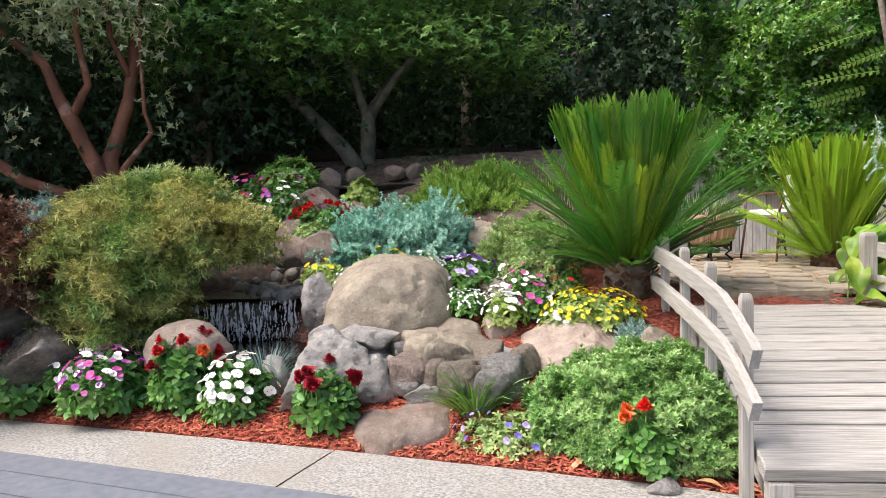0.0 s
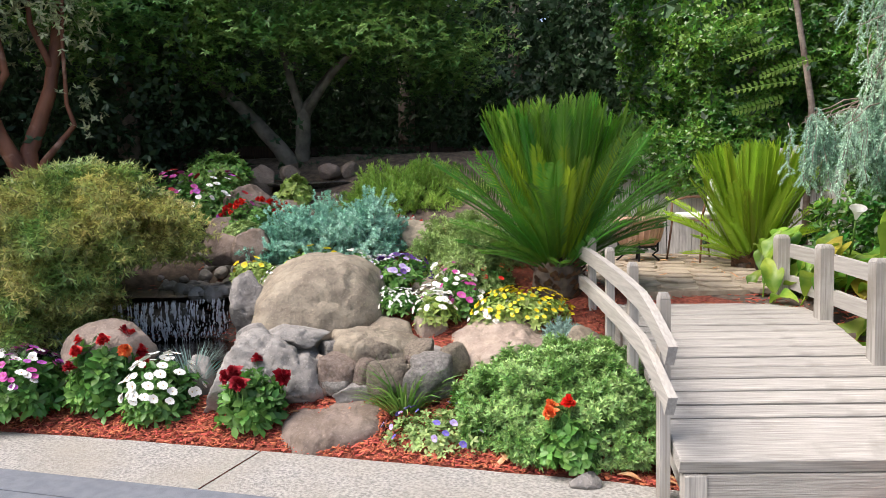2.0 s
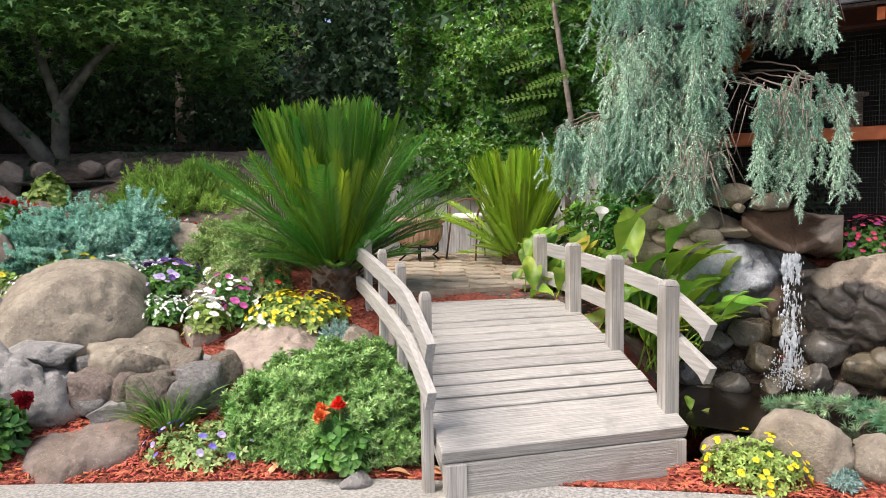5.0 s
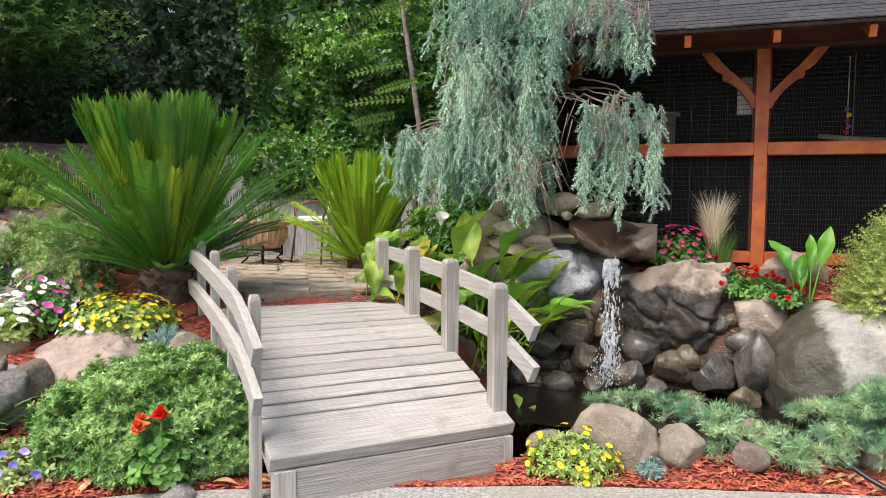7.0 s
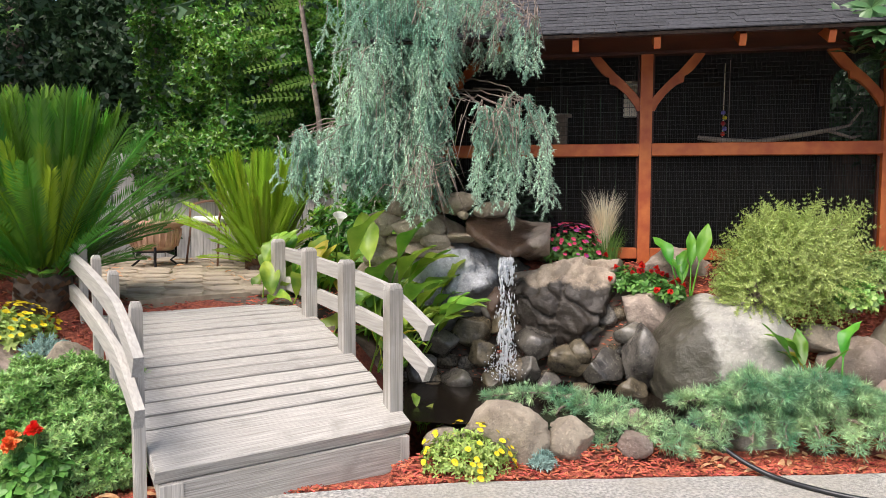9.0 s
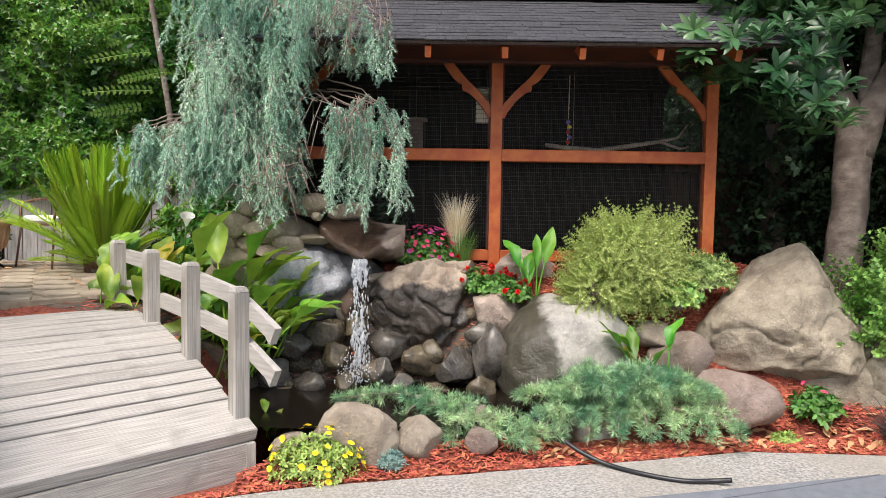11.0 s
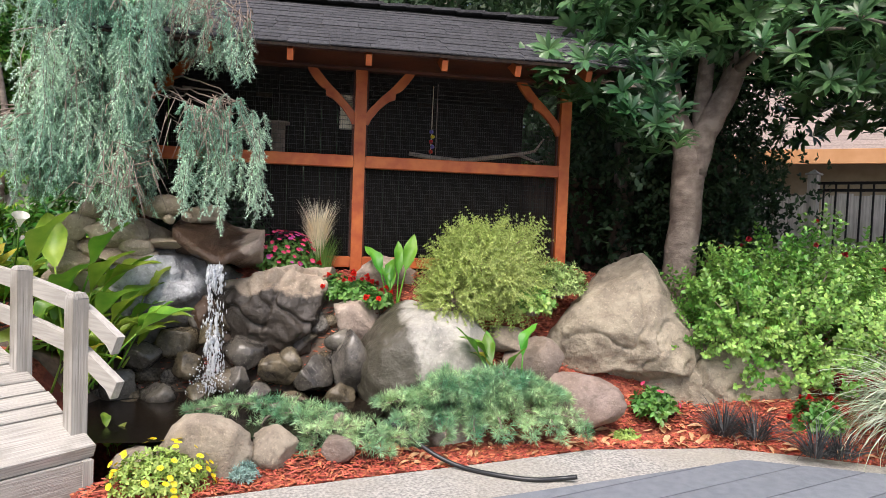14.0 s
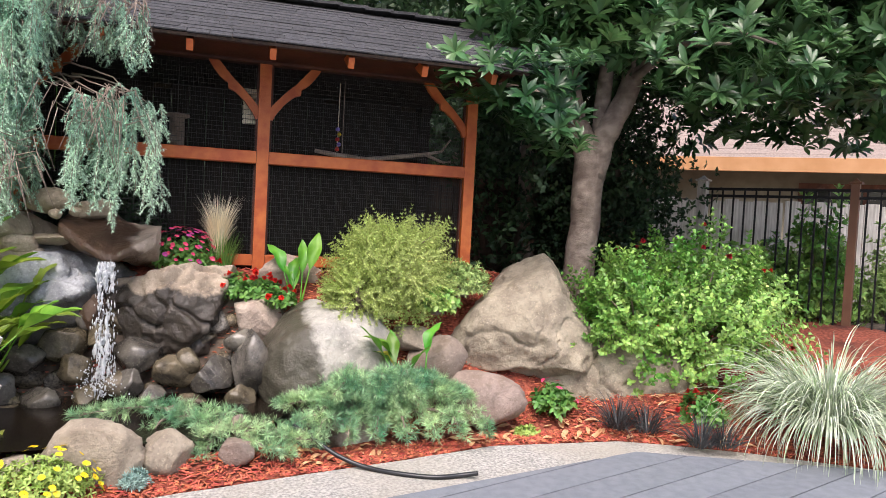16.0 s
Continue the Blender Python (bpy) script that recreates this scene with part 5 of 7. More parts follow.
def build_pot(x, y, z):
    root = thing("plant_pot", (x, y, z), "ribbed terracotta bowl on an iron stand, on the patio", "pot")
    bowl = part("bowl", Bag().lathe([(0.0, 0.14), (0.16, 0.14), (0.21, 0.2), (0.245, 0.32), (0.25, 0.40), (0.285, 0.41), (0.29, 0.46), (0.25, 0.465), (0.23, 0.41), (0.0, 0.40)], 32).mesh("bowl", M_TERRA, True), root)
    for k in range(24):
        a = 2 * math.pi * k / 24
        part("rib", Bag().tube([(0.215 * math.cos(a), 0.215 * math.sin(a), 0.2), (0.248 * math.cos(a), 0.248 * math.sin(a), 0.31), (0.255 * math.cos(a), 0.255 * math.sin(a), 0.38)], 0.011, 6).mesh("rib", M_TERRA, True), bowl)
    for k in range(4):
        a = 0.6 + math.pi * k / 2
        part("leg", Bag().tube([(0.2 * math.cos(a), 0.2 * math.sin(a), 0.2), (0.2 * math.cos(a), 0.2 * math.sin(a), 0.1), (0.15 * math.cos(a), 0.15 * math.sin(a), 0.06), (0.22 * math.cos(a), 0.22 * math.sin(a), 0.0)], 0.012, 6).mesh("leg", M_BLACK, True), root, "curled iron leg")
    part("ring", Bag().tube([(0.19 * math.cos(6.284 * k / 20), 0.19 * math.sin(6.284 * k / 20), 0.15) for k in range(21)], 0.01, 6).mesh("ring", M_BLACK, True), root)
    rng = np.random.default_rng(2)
    P = np.stack([rng.uniform(-0.15, 0.15, 60), rng.uniform(-0.15, 0.15, 60), np.full(60, 0.42)], 1)
    A = unit(P * [2, 2, 0] + [0, 0, 0.5] + rng.normal(0, 0.15, (60, 3)))
    V, F = leaves(P, A, rng.normal(size=(60, 3)), 0.28, 0.02, simple=True)
    part("plant", raw_mesh("plant", V, F, L_LIRI), root, "thin spiky green leaves")


build_pot(-3.72, 6.8, 0.76)


def build_chair(x, y, z, rz):
    root = thing("patio_chair", (x, y, z), "wrought-iron patio armchair with a pale striped cushion", "chair", "chairs on the patio")
    root.rotation_euler = (0, 0, rz)
    tube = lambda pts, r=0.011: Bag().tube(pts, r, 6).mesh("rod", M_BROWNPOST, True)
    for sx in (-0.24, 0.24):
        part("leg", tube([(sx, -0.22, 0.42), (sx * 1.1, -0.27, 0.0)]), root)
        part("leg", tube([(sx, 0.2, 0.42), (sx * 1.1, 0.28, 0.0)]), root)
        part("armrest", tube([(sx, 0.22, 0.66), (sx * 1.12, 0.0, 0.66), (sx * 1.12, -0.2, 0.62), (sx, -0.24, 0.42)], 0.014), root)
    part("seat_frame", tube([(-0.24, -0.24, 0.42), (0.24, -0.24, 0.42), (0.24, 0.22, 0.42), (-0.24, 0.22, 0.42), (-0.24, -0.24, 0.42)]), root)
    part("back_frame", tube([(0.24 * math.cos(math.pi * k / 12), 0.22 + 0.1 * math.sin(math.pi * k / 12), 0.42 + 0.52 * math.sin(math.pi * k / 12) ** 0.7) for k in range(13)], 0.014), root)
    for k in range(5):
        sx = -0.15 + 0.075 * k
        part("back_rod", tube([(sx, 0.22, 0.42), (sx * 0.9, 0.31, 0.86 - 0.9 * sx * sx)], 0.007), root)
    part("seat_pad", Bag().box(-0.22, -0.22, 0.43, 0.22, 0.2, 0.5, 0.02).mesh("seat_pad", M_CUSHION), root, "pale striped seat cushion")
    part("back_pad", Bag().box(-0.2, -0.04, 0, 0.2, 0.04, 0.36, 0.025, Matrix.Translation((0, 0.2, 0.5)) @ Matrix.Rotation(-0.2, 4, "X")).mesh("back_pad", M_CUSHION), root, "pale striped back cushion")


build_chair(-3.18, 7.2, 0.76, radians(-25))


# ---- hose ----
def build_hose():
    pts, ctrl = [], [(1.16, 4.34, 0.2), (1.25, 4.24, 0.16), (1.38, 4.17, 0.08), (1.53, 4.09, 0.03), (1.7, 3.97, 0.025), (1.88, 3.89, 0.025), (2.03, 3.885, 0.03), (2.12, 3.85, 0.05)]
    for i in range(len(ctrl) - 1):
        p0, p1, p2, p3 = (Vector(ctrl[max(0, min(len(ctrl) - 1, i + k))]) for k in (-1, 0, 1, 2))
        for k in range(6):
            t = k / 6
            pts.append(0.5 * ((2 * p1) + (p2 - p0) * t + (2 * p0 - 5 * p1 + 4 * p2 - p3) * t * t + (3 * p1 - p0 - 3 * p2 + p3) * t ** 3))
    root = thing("garden_hose", (0, 0, 0), "black garden hose lying over the concrete", "hose")
    part("tube", Bag().tube(pts, 0.013, 10).mesh("tube", M_HOSE, True), root)


build_hose()


# ---- planting kit ----
def stems(rng, P, n, r=0.006, base=0.05):
    g = Bag()
    for p in P[rng.choice(len(P), min(n, len(P)), replace=False)]:
        b = Vector((rng.uniform(-base, base), rng.uniform(-base, base), -0.05))
        p = Vector(p)
        g.tube([b, b.lerp(p, 0.5) + Vector((0, 0, 0.12 * p.length)), p], [r, r * 0.7, r * 0.3], 5)
    return g


def shrub(name, x, y, rx, ry, h, label, leaf, n, k=5, L=0.04, W=0.015, tilt=0.9, levels=1, stem=0.0, rz=0.0, z=None, shell=0.35, low=-0.05, lump=0.16, lscale=2.5, seed=0, up=0.3,
          simple=True, twig=M_TWIG, category="shrub", group="", droop=0.15, nstem=14, wild=0.25):
    """A leafy dome of sprigs on a few stems."""
    rng = np.random.default_rng(seed + 17)
    z = ground(x, y) if z is None else z
    P, A = dome_points(rng, n, rx, ry, h, shell, low, lump, lscale, seed * 3.7)
    A = unit(A + [0, 0, up] + rng.normal(0, wild, A.shape))
    P = P - A * L * 0.5
    V, F = whorls(P, A, rng, k, L, W, tilt, levels, stem, simple=simple, droop=droop)
    root = thing(name, (x, y, z), label, category, group)
    root.rotation_euler = (0, 0, rz)
    part("foliage", raw_mesh("foliage", V, F, leaf), root)
    part("stem_work", stems(rng, P, nstem, 0.006 + 0.01 * rx).mesh("stem_work", twig, True), root)
    return root


def flower_mesh(kind, colour, size):
    """One flower facing up: broad (petunia, impatiens), star (small five-petalled), or pompon (dahlia)."""
    rng = np.random.default_rng(5)
    P, A = np.zeros((1, 3)), np.array([[0, 0, 1.0]])
    if kind == "pompon":
        parts = [whorls(P + [0, 0, 0.07 * size * i], A, rng, 15 - 2 * i, size * (0.46 - 0.05 * i), size * 0.3, 1.6 - 0.27 * i, jit=0.12, fold=0.3, droop=0.0) for i in range(6)]
    elif kind == "broad":
        parts = [whorls(P, A, rng, 5, size * 0.5, size * 0.56, 1.3, jit=0.06, fold=0.06, droop=0.1)]
    else:
        parts = [whorls(P, A, rng, 6, size * 0.5, size * 0.32, 1.15, jit=0.12)]
    V, F = merge(*parts)
    me = raw_mesh("flower", V, F, PETALS[colour])
    if kind != "pompon":
        bm = bmesh.new()
        bm.from_mesh(me)
        made = bmesh.ops.create_icosphere(bm, subdivisions=1, radius=size * 0.06, matrix=Matrix.Translation((0, 0, size * 0.04)))
        for v in made["verts"]:
            for f in v.link_faces:
                f.material_index = 1
        bm.to_mesh(me)
        bm.free()
        me.materials.append(M_EYE)
    return me


FLOWERS = {}
STALK = Bag().tube([(0.0, 0.004, -0.2), (0.004, 0, -0.1), (0, 0, 0)], [0.004, 0.0035, 0.003], 6).mesh("stalk", M_STEM, True)


def flower(kind, colour, size):
    key = (kind, colour, round(size, 3))
    if key not in FLOWERS:
        FLOWERS[key] = flower_mesh(*key)
    return FLOWERS[key]


def bloom(root, rng, rx, ry, h, n, kind, colours, size, low=0.25, lift=0.012, zoff=0.0):
    """Sets single flowers over a plant's dome."""
    d = unit(rng.normal(size=(n * 6, 3)))
    d = d[d[:, 2] > low][:n]
    for v in d:
        c = colours[int(rng.integers(len(colours)))]
        q = Vector((*v,)).lerp(Vector((0, 0, 1)), 0.25) + Vector(rng.normal(0, 0.2, 3))
        e = q.to_track_quat("Z", "Y").to_euler()
        s = float(rng.uniform(0.75, 1.15))
        if kind == "pompon" and lift > 0.03:
            part("stalk", STALK, root, loc=(v[0] * rx, v[1] * ry, v[2] * h + lift + zoff))
        part("flower", flower(kind, c, size), root, loc=(v[0] * rx, v[1] * ry, v[2] * h + lift + zoff), rot=e, scale=(s, s, s))


def flower_plant(name, x, y, r, h, label, colours, n, size, kind="broad", leaf=None, ln=220, L=0.05, W=0.024, seed=0, z=None, ry=None, rz=0.0, group="", low=0.25, lift=0.012, k=4, levels=1, simple=False, category="flower"):
    root = shrub(name, x, y, r, ry or r, h, label, leaf or L_DAHLIA, ln, k, L, W, 1.05, levels, 0.02 if levels > 1 else 0.0, rz, z, 0.5, -0.1, 0.1, 3, seed, 0.3, simple, M_STEM, category, group, nstem=10)
    bloom(root, np.random.default_rng(seed + 91), r * 1.04, (ry or r) * 1.04, h * (1.0 if kind == "pompon" else 1.14), n, kind, colours, size, low, lift)
    return root


def tuft(name, x, y, n, L, W, label, leaf, lean=(0.1, 0.9), curl=1.2, base=0.04, seed=0, z=None, category="grass", group="", segs=5, squash=1.0):
    """A grass clump of arching blades."""
    rng = np.random.default_rng(seed + 5)
    a, e = rng.uniform(0, 6.283, n), rng.uniform(*lean, n)
    ln = L * rng.uniform(0.6, 1.1, n)
    rb = base * np.sqrt(rng.random(n))
    P = np.stack([np.cos(a) * rb, np.sin(a) * rb, np.full(n, -0.02)], 1)
    H = np.stack([np.cos(a), np.sin(a), 0 * a], 1)
    S = np.stack([-np.sin(a), np.cos(a), 0 * a], 1)
    S = unit(S + rng.normal(0, 0.35, S.shape))
    rings, th = [], e.copy()
    cu = curl * rng.uniform(0.5, 1.3, n)
    for i in range(segs + 1):
        f = i / segs
        w = W * (1 - f ** 2) * 0.5 + W * 0.04
        rings += [P - S * w, P + S * w]
        P = P + (ln / segs)[:, None] * (np.sin(th)[:, None] * H * squash + np.cos(th)[:, None] * [[0, 0, 1]])
        th = th + cu / segs * (0.5 + f)
    V = np.stack(rings, 1).reshape(-1, 3)
    m = 2 * (segs + 1)
    i = (m * np.arange(n)[:, None, None] + 2 * np.arange(segs)[None, :, None]).reshape(-1, 1)
    F = i + np.array([[0, 1, 3, 2]])
    z = ground(x, y) if z is None else z
    root = thing(name, (x, y, z), label, category, group)
    part("blade_tuft", raw_mesh("blade_tuft", V, F, leaf), root)
    return root


# ---- cycads ----
def frond_mesh(name, leaf, L, rise, bend, n=66, ll=0.13, sweep=0.75, lw=0.0095, vee=0.45, twist=0.0):
    """A feather frond that leaves the origin along +x, raised by rise and bent over by bend (radians)."""
    u = np.linspace(0, 1, 15)
    th = rise - bend * u ** 1.4
    X = np.concatenate([[0], np.cumsum(np.cos(th[:-1]) * L / 14)])
    Z = np.concatenate([[0], np.cumsum(np.sin(th[:-1]) * L / 14)])
    rng = np.random.default_rng(int(L * 1000) + n)
    q = np.linspace(0.1, 0.995, n)
    px, pz, t = np.interp(q, u, X), np.interp(q, u, Z), np.interp(q, u, th)
    P = np.stack([px, 0 * px, pz], 1)
    T = np.stack([np.cos(t), 0 * t, np.sin(t)], 1)
    U = np.stack([-np.sin(t), 0 * t, np.cos(t)], 1)
    size = ll * (0.45 + 0.55 * np.sin(np.pi * np.clip(q * 0.86 + 0.1, 0, 1)) ** 0.6) * np.where(q > 0.93, 0.75, 1)
    parts = []
    for s in (-1, 1):
        D = np.cos(sweep) * T + np.sin(sweep) * (np.cos(vee) * s * np.array([[0, 1.0, 0]]) + np.sin(vee) * U) + rng.normal(0, 0.04, T.shape)
        parts.append(leaves(P, D, U + rng.normal(0, 0.1, U.shape), size, lw, 0.1, 0.1, True))
    V, F = [P - U * 0.012, P], [np.stack([np.arange(n - 1), np.arange(1, n), n + np.arange(1, n), n + np.arange(n - 1)], 1)]
    m = 2 * n
    for v, f in parts:
        v = v.reshape(-1, 4, 3)
        V.append(v[:, 1:].reshape(-1, 3))
        i = m + 3 * np.arange(n)
        F.append(np.stack([n + np.arange(n), i, i + 1, i + 2], 1))
        m += 3 * n
    return raw_mesh(name, np.concatenate(V), np.concatenate(F), leaf)


def cycad(x, y, z, label, leafs, n_up, n_out, L, seed, trunk_h=0.2, trunk_r=0.16, open_=0.3):
    rng = random.Random(seed)
    root = thing("cycad", (x, y, z), label, "cycad", "cycads")
    g = Bag().lathe([(0.0, -0.12), (trunk_r * 0.9, -0.1), (trunk_r * 1.1, trunk_h * 0.5), (trunk_r, trunk_h), (0.03, trunk_h + 0.06)], 20)
    t = part("trunk", g.mesh("trunk", M_SOIL, True), root, "stout scaly brown trunk")
    r = np.random.default_rng(seed)
    n = 190
    a, hh = r.uniform(0, 6.28, n), r.uniform(-0.08, trunk_h + 0.04, n)
    D = np.stack([np.cos(a), np.sin(a), 0.8 + 0 * a], 1)
    V, F = leaves(np.stack([np.cos(a) * trunk_r * 0.97, np.sin(a) * trunk_r * 0.97, hh], 1), D, np.stack([np.cos(a), np.sin(a), -0.5 + 0 * a], 1), 0.07, 0.05, 0.2, 0.1)
    part("scale_coat", raw_mesh("scale_coat", V, F, M_SCALE), t)
    k0 = L / 1.16
    ups = [frond_mesh("frond", leafs[0], L * k, radians(ri), radians(be), 62, 0.15 * k0, 0.5, 0.0105, 0.5) for k, ri, be in ((1.0, 80, -6), (0.97, 81, 4), (1.03, 78, -9))]
    mids = [frond_mesh("frond", leafs[1], L * k, radians(ri), radians(be), 56, 0.13 * k0, 0.5, 0.0105, 0.4) for k, ri, be in ((0.74, 76, -4), (0.82, 77, 4), (0.66, 74, -8))]
    outs = [frond_mesh("frond", leafs[2], L * k, radians(ri), radians(be), 58, 0.14 * k0, 0.85, 0.0105, 0.4) for k, ri, be in ((0.92, 56, 24), (0.86, 48, 24), (0.97, 62, 20), (0.76, 40, 28))]
    for k in range(n_up):
        q = (k + 0.5) / n_up
        az = k * 2.39996
        lean = open_ * math.sqrt(q)
        o = part("frond", ups[rng.randrange(3)], root, loc=(0.09 * q * math.cos(az), 0.09 * q * math.sin(az), trunk_h))
        o.rotation_euler = (rng.uniform(-0.15, 0.15), lean + rng.uniform(-0.05, 0.05), az)
        s = rng.uniform(0.95, 1.04)
        o.scale = (s, s, s)
    for k in range(n_up // 4):
        az = k * 2.39996 + 0.3
        o = part("frond", mids[k % 3], root, loc=(0.1 * math.cos(az), 0.1 * math.sin(az), trunk_h - 0.02))
        o.rotation_euler = (rng.uniform(-0.2, 0.2), open_ * rng.uniform(0.85, 1.15), az)
        s = rng.uniform(0.9, 1.08)
        o.scale = (s, s, s)
    skirt = [frond_mesh("frond", leafs[2], L * k, radians(ri), radians(be), 44, 0.12 * k0, 0.9, 0.0105, 0.4) for k, ri, be in ((0.58, 34, 20), (0.5, 22, 22), (0.66, 42, 24))]
    for k in range(n_out // 2):
        az = k * 2.39996 + 0.2
        o = part("frond", skirt[k % 3], root, loc=(0.1 * math.cos(az), 0.1 * math.sin(az), trunk_h - 0.02))
        o.rotation_euler = (rng.uniform(-0.3, 0.3), rng.uniform(-0.1, 0.15), az)
    for k in range(n_out):
        az = k * 2.39996 + 0.7
        o = part("frond", outs[rng.randrange(4)], root, loc=(0.1 * math.cos(az), 0.1 * math.sin(az), trunk_h))
        o.rotation_euler = (rng.uniform(-0.4, 0.4), rng.uniform(-0.12, 0.15), az)
        s = rng.uniform(0.85, 1.1)
        o.scale = (s, s, s)
    return root


cycad(-2.93, 4.36, 0.6, "big sago cycad with a fan of upright dark green fronds", (L_CYC, L_CYCY, L_CYCO), 130, 36, 1.16, 1, 0.32, 0.17, open_=0.24)
cycad(-2.5, 6.72, 0.72, "smaller bright yellow-green sago cycad beside the patio", (L_CYC2, L_CYCY, L_CYC2), 84, 20, 1.03, 2, 0.12, 0.13, 0.24)


# ---- bank on the west: shrubs and flowers ----
shrub("ground_cover", -2.1, 3.41, 0.7, 0.46, 0.5, "dense low mound of narrow-leaved green ground cover", L_COVER, 5200, 7, 0.036, 0.0095, 1.0, 3, 0.04, radians(32), z=0.06, shell=0.16, low=-0.02, lump=0.09, lscale=4.5, seed=1, up=0.45, wild=0.3, category="ground cover")
def lace_maple(name, x, y, z, rx, ry, h, rz, label, leaf, pads, seed, cut=0.0):
    """A weeping dome of layered pads of finely cut leaves on crooked stems."""
    rng = np.random.default_rng(seed)
    root = thing(name, (x, y, z), label, "maple")
    root.rotation_euler = (0, 0, rz)
    C, O = dome_points(rng, pads, rx, ry, h, 0.3, -0.75, 0.2, 3.0, seed)
    keep = C[:, 2] > -0.62 * h + cut * step(-0.1, 0.5, C[:, 0] / rx)
    C, O = C[keep], O[keep]
    per = 26
    P = np.repeat(C, per, 0)
    W = np.repeat(unit(O * [1, 1, 0] + 1e-6), per, 0)
    q = rng.random((len(P), 1))
    P = P + W * (q - 0.5) * 0.24 + rng.normal(0, 0.06, P.shape) * [1, 1, 0.16] - [[0, 0, 1]] * q * q * 0.11
    A = unit(W * 0.75 + rng.normal(0, 0.3, P.shape) - [[0, 0, 0.55]])
    V, F = whorls(P, A, rng, 7, 0.058, 0.0105, 0.8, 1, simple=True, droop=0.3)
    part("foliage", raw_mesh("foliage", V, F, leaf), root)
    part("trunk", Bag().tube([(0, 0, -0.75 * h - 0.2), (0.05, 0, -0.3 * h), (-0.05, 0.03, 0.1 * h), (0.02, 0, 0.5 * h)], [0.06, 0.05, 0.04, 0.02]).mesh("trunk", M_BARK, True), root)
    part("branch_work", stems(rng, C, 40, 0.012).mesh("branch_work", M_BARK, True), root)


lace_maple("lace_leaf_maple", -5.66, 1.9, 1.13, 0.82, 0.8, 0.6, radians(72), "weeping lace-leaf maple, a mound of fine olive-green leaves", L_LACE, 640, 2, 0.3)
lace_maple("lace_leaf_maple", -5.55, 1.6, 0.72, 0.45, 0.5, 0.35, radians(72), "lower skirt of the green lace-leaf maple", L_LACE, 240, 5)
lace_maple("red_lace_leaf_maple", -5.9, 0.5, 1.12, 0.58, 0.6, 0.5, radians(80), "weeping lace-leaf maple with rust-red foliage", L_LACER, 240, 3)
shrub("blue_shrub", -7.0, 1.36, 0.32, 0.28, 0.5, "small silvery blue shrub under the bare-limbed tree", L_FESC, 900, 6, 0.06, 0.014, 0.8, 1, z=1.12, seed=4)
shrub("blue_juniper", -4.98, 3.72, 0.58, 0.42, 0.42, "low silvery blue juniper on the bank", L_JUN, 4200, 7, 0.027, 0.009, 0.85, 3, 0.03, radians(55), z=0.92, shell=0.35, seed=5, lump=0.42, lscale=5.0, category="juniper")
shrub("blue_juniper", -4.62, 3.98, 0.3, 0.27, 0.44, "upright tuft of silvery blue juniper", L_JUN, 1700, 7, 0.027, 0.009, 0.85, 3, 0.03, 0, z=0.98, shell=0.35, seed=6, lump=0.35, lscale=5.0, category="juniper")
shrub("green_juniper", -5.25, 5.05, 0.85, 0.6, 0.62, "wide low fresh green juniper mound", L_GJUN, 3400, 6, 0.06, 0.009, 0.6, 3, 0.07, radians(48), z=1.12, seed=7, lump=0.2, category="juniper")
shrub("grey_green_shrub", -3.86, 4.42, 0.5, 0.42, 0.56, "soft grey-green shrub behind the cycad", L_GSHR, 3000, 6, 0.04, 0.009, 0.8, 3, 0.05, radians(45), z=0.72, seed=8, lump=0.2)
shrub("grey_green_shrub", -3.5, 4.05, 0.3, 0.24, 0.4, "grey-green herb beside white flowers", L_GSHR, 1200, 6, 0.035, 0.008, 0.8, 2, 0.04, 0, seed=9)
shrub("green_shrub", -6.95, 3.72, 0.5, 0.4, 0.45, "leafy mid-green shrub on top of the bank", L_SHRUB, 1100, 5, 0.06, 0.03, 1.0, 1, z=1.52, seed=10, simple=False)
shrub("green_shrub", -5.62, 3.28, 0.22, 0.2, 0.16, "low green plants beside the upper stream", L_GSHR, 700, 5, 0.04, 0.016, 1.0, 1, z=1.1, seed=11)
shrub("green_shrub", -6.75, 5.6, 1.1, 0.5, 0.45, "dark creeping shrub in the shade under the maple", L_DARK, 1600, 5, 0.06, 0.02, 0.9, 1, 0, radians(48), z=1.65, seed=12)
shrub("lime_plant", -6.18, 4.2, 0.2, 0.18, 0.3, "bright lime-green broad-leaved plant", L_LIME, 220, 5, 0.07, 0.05, 1.1, 1, z=1.42, seed=13, simple=False, category="plant")
shrub("small_grey_plant", -2.56, 3.92, 0.13, 0.12, 0.13, "small blue-grey tufted plant", L_FESC, 260, 6, 0.04, 0.007, 0.7, 2, 0.03, seed=14, category="plant")
flower_plant("mixed_annuals", -6.42, 3.4, 0.42, 0.42, "heap of purple, white and crimson annual flowers", ("magenta", "white", "dark_red", "white", "purple"), 70, 0.07, "broad", seed=20, z=1.28, ln=420, low=0.0)
flower_plant("mixed_annuals", -6.6, 3.1, 0.3, 0.4, "crimson and white annual flowers", ("dark_red", "white", "magenta"), 36, 0.07, "broad", seed=21, z=1.3, ln=260, low=0.0)
flower_plant("red_geranium", -5.9, 3.6, 0.34, 0.2, "cluster of bright red geraniums", ("red", "scarlet"), 46, 0.075, "pompon", seed=22, z=1.25, ln=260)
flower_plant("purple_annual", -5.6, 3.75, 0.16, 0.14, "small purple annual flowers", ("purple", "lilac"), 14, 0.05, seed=23, ln=80)
flower_plant("red_geranium", -4.78, 4.44, 0.26, 0.18, "red and white flowers behind the juniper", ("red", "white", "scarlet"), 30, 0.07, "pompon", seed=24, z=1.08, ln=160)
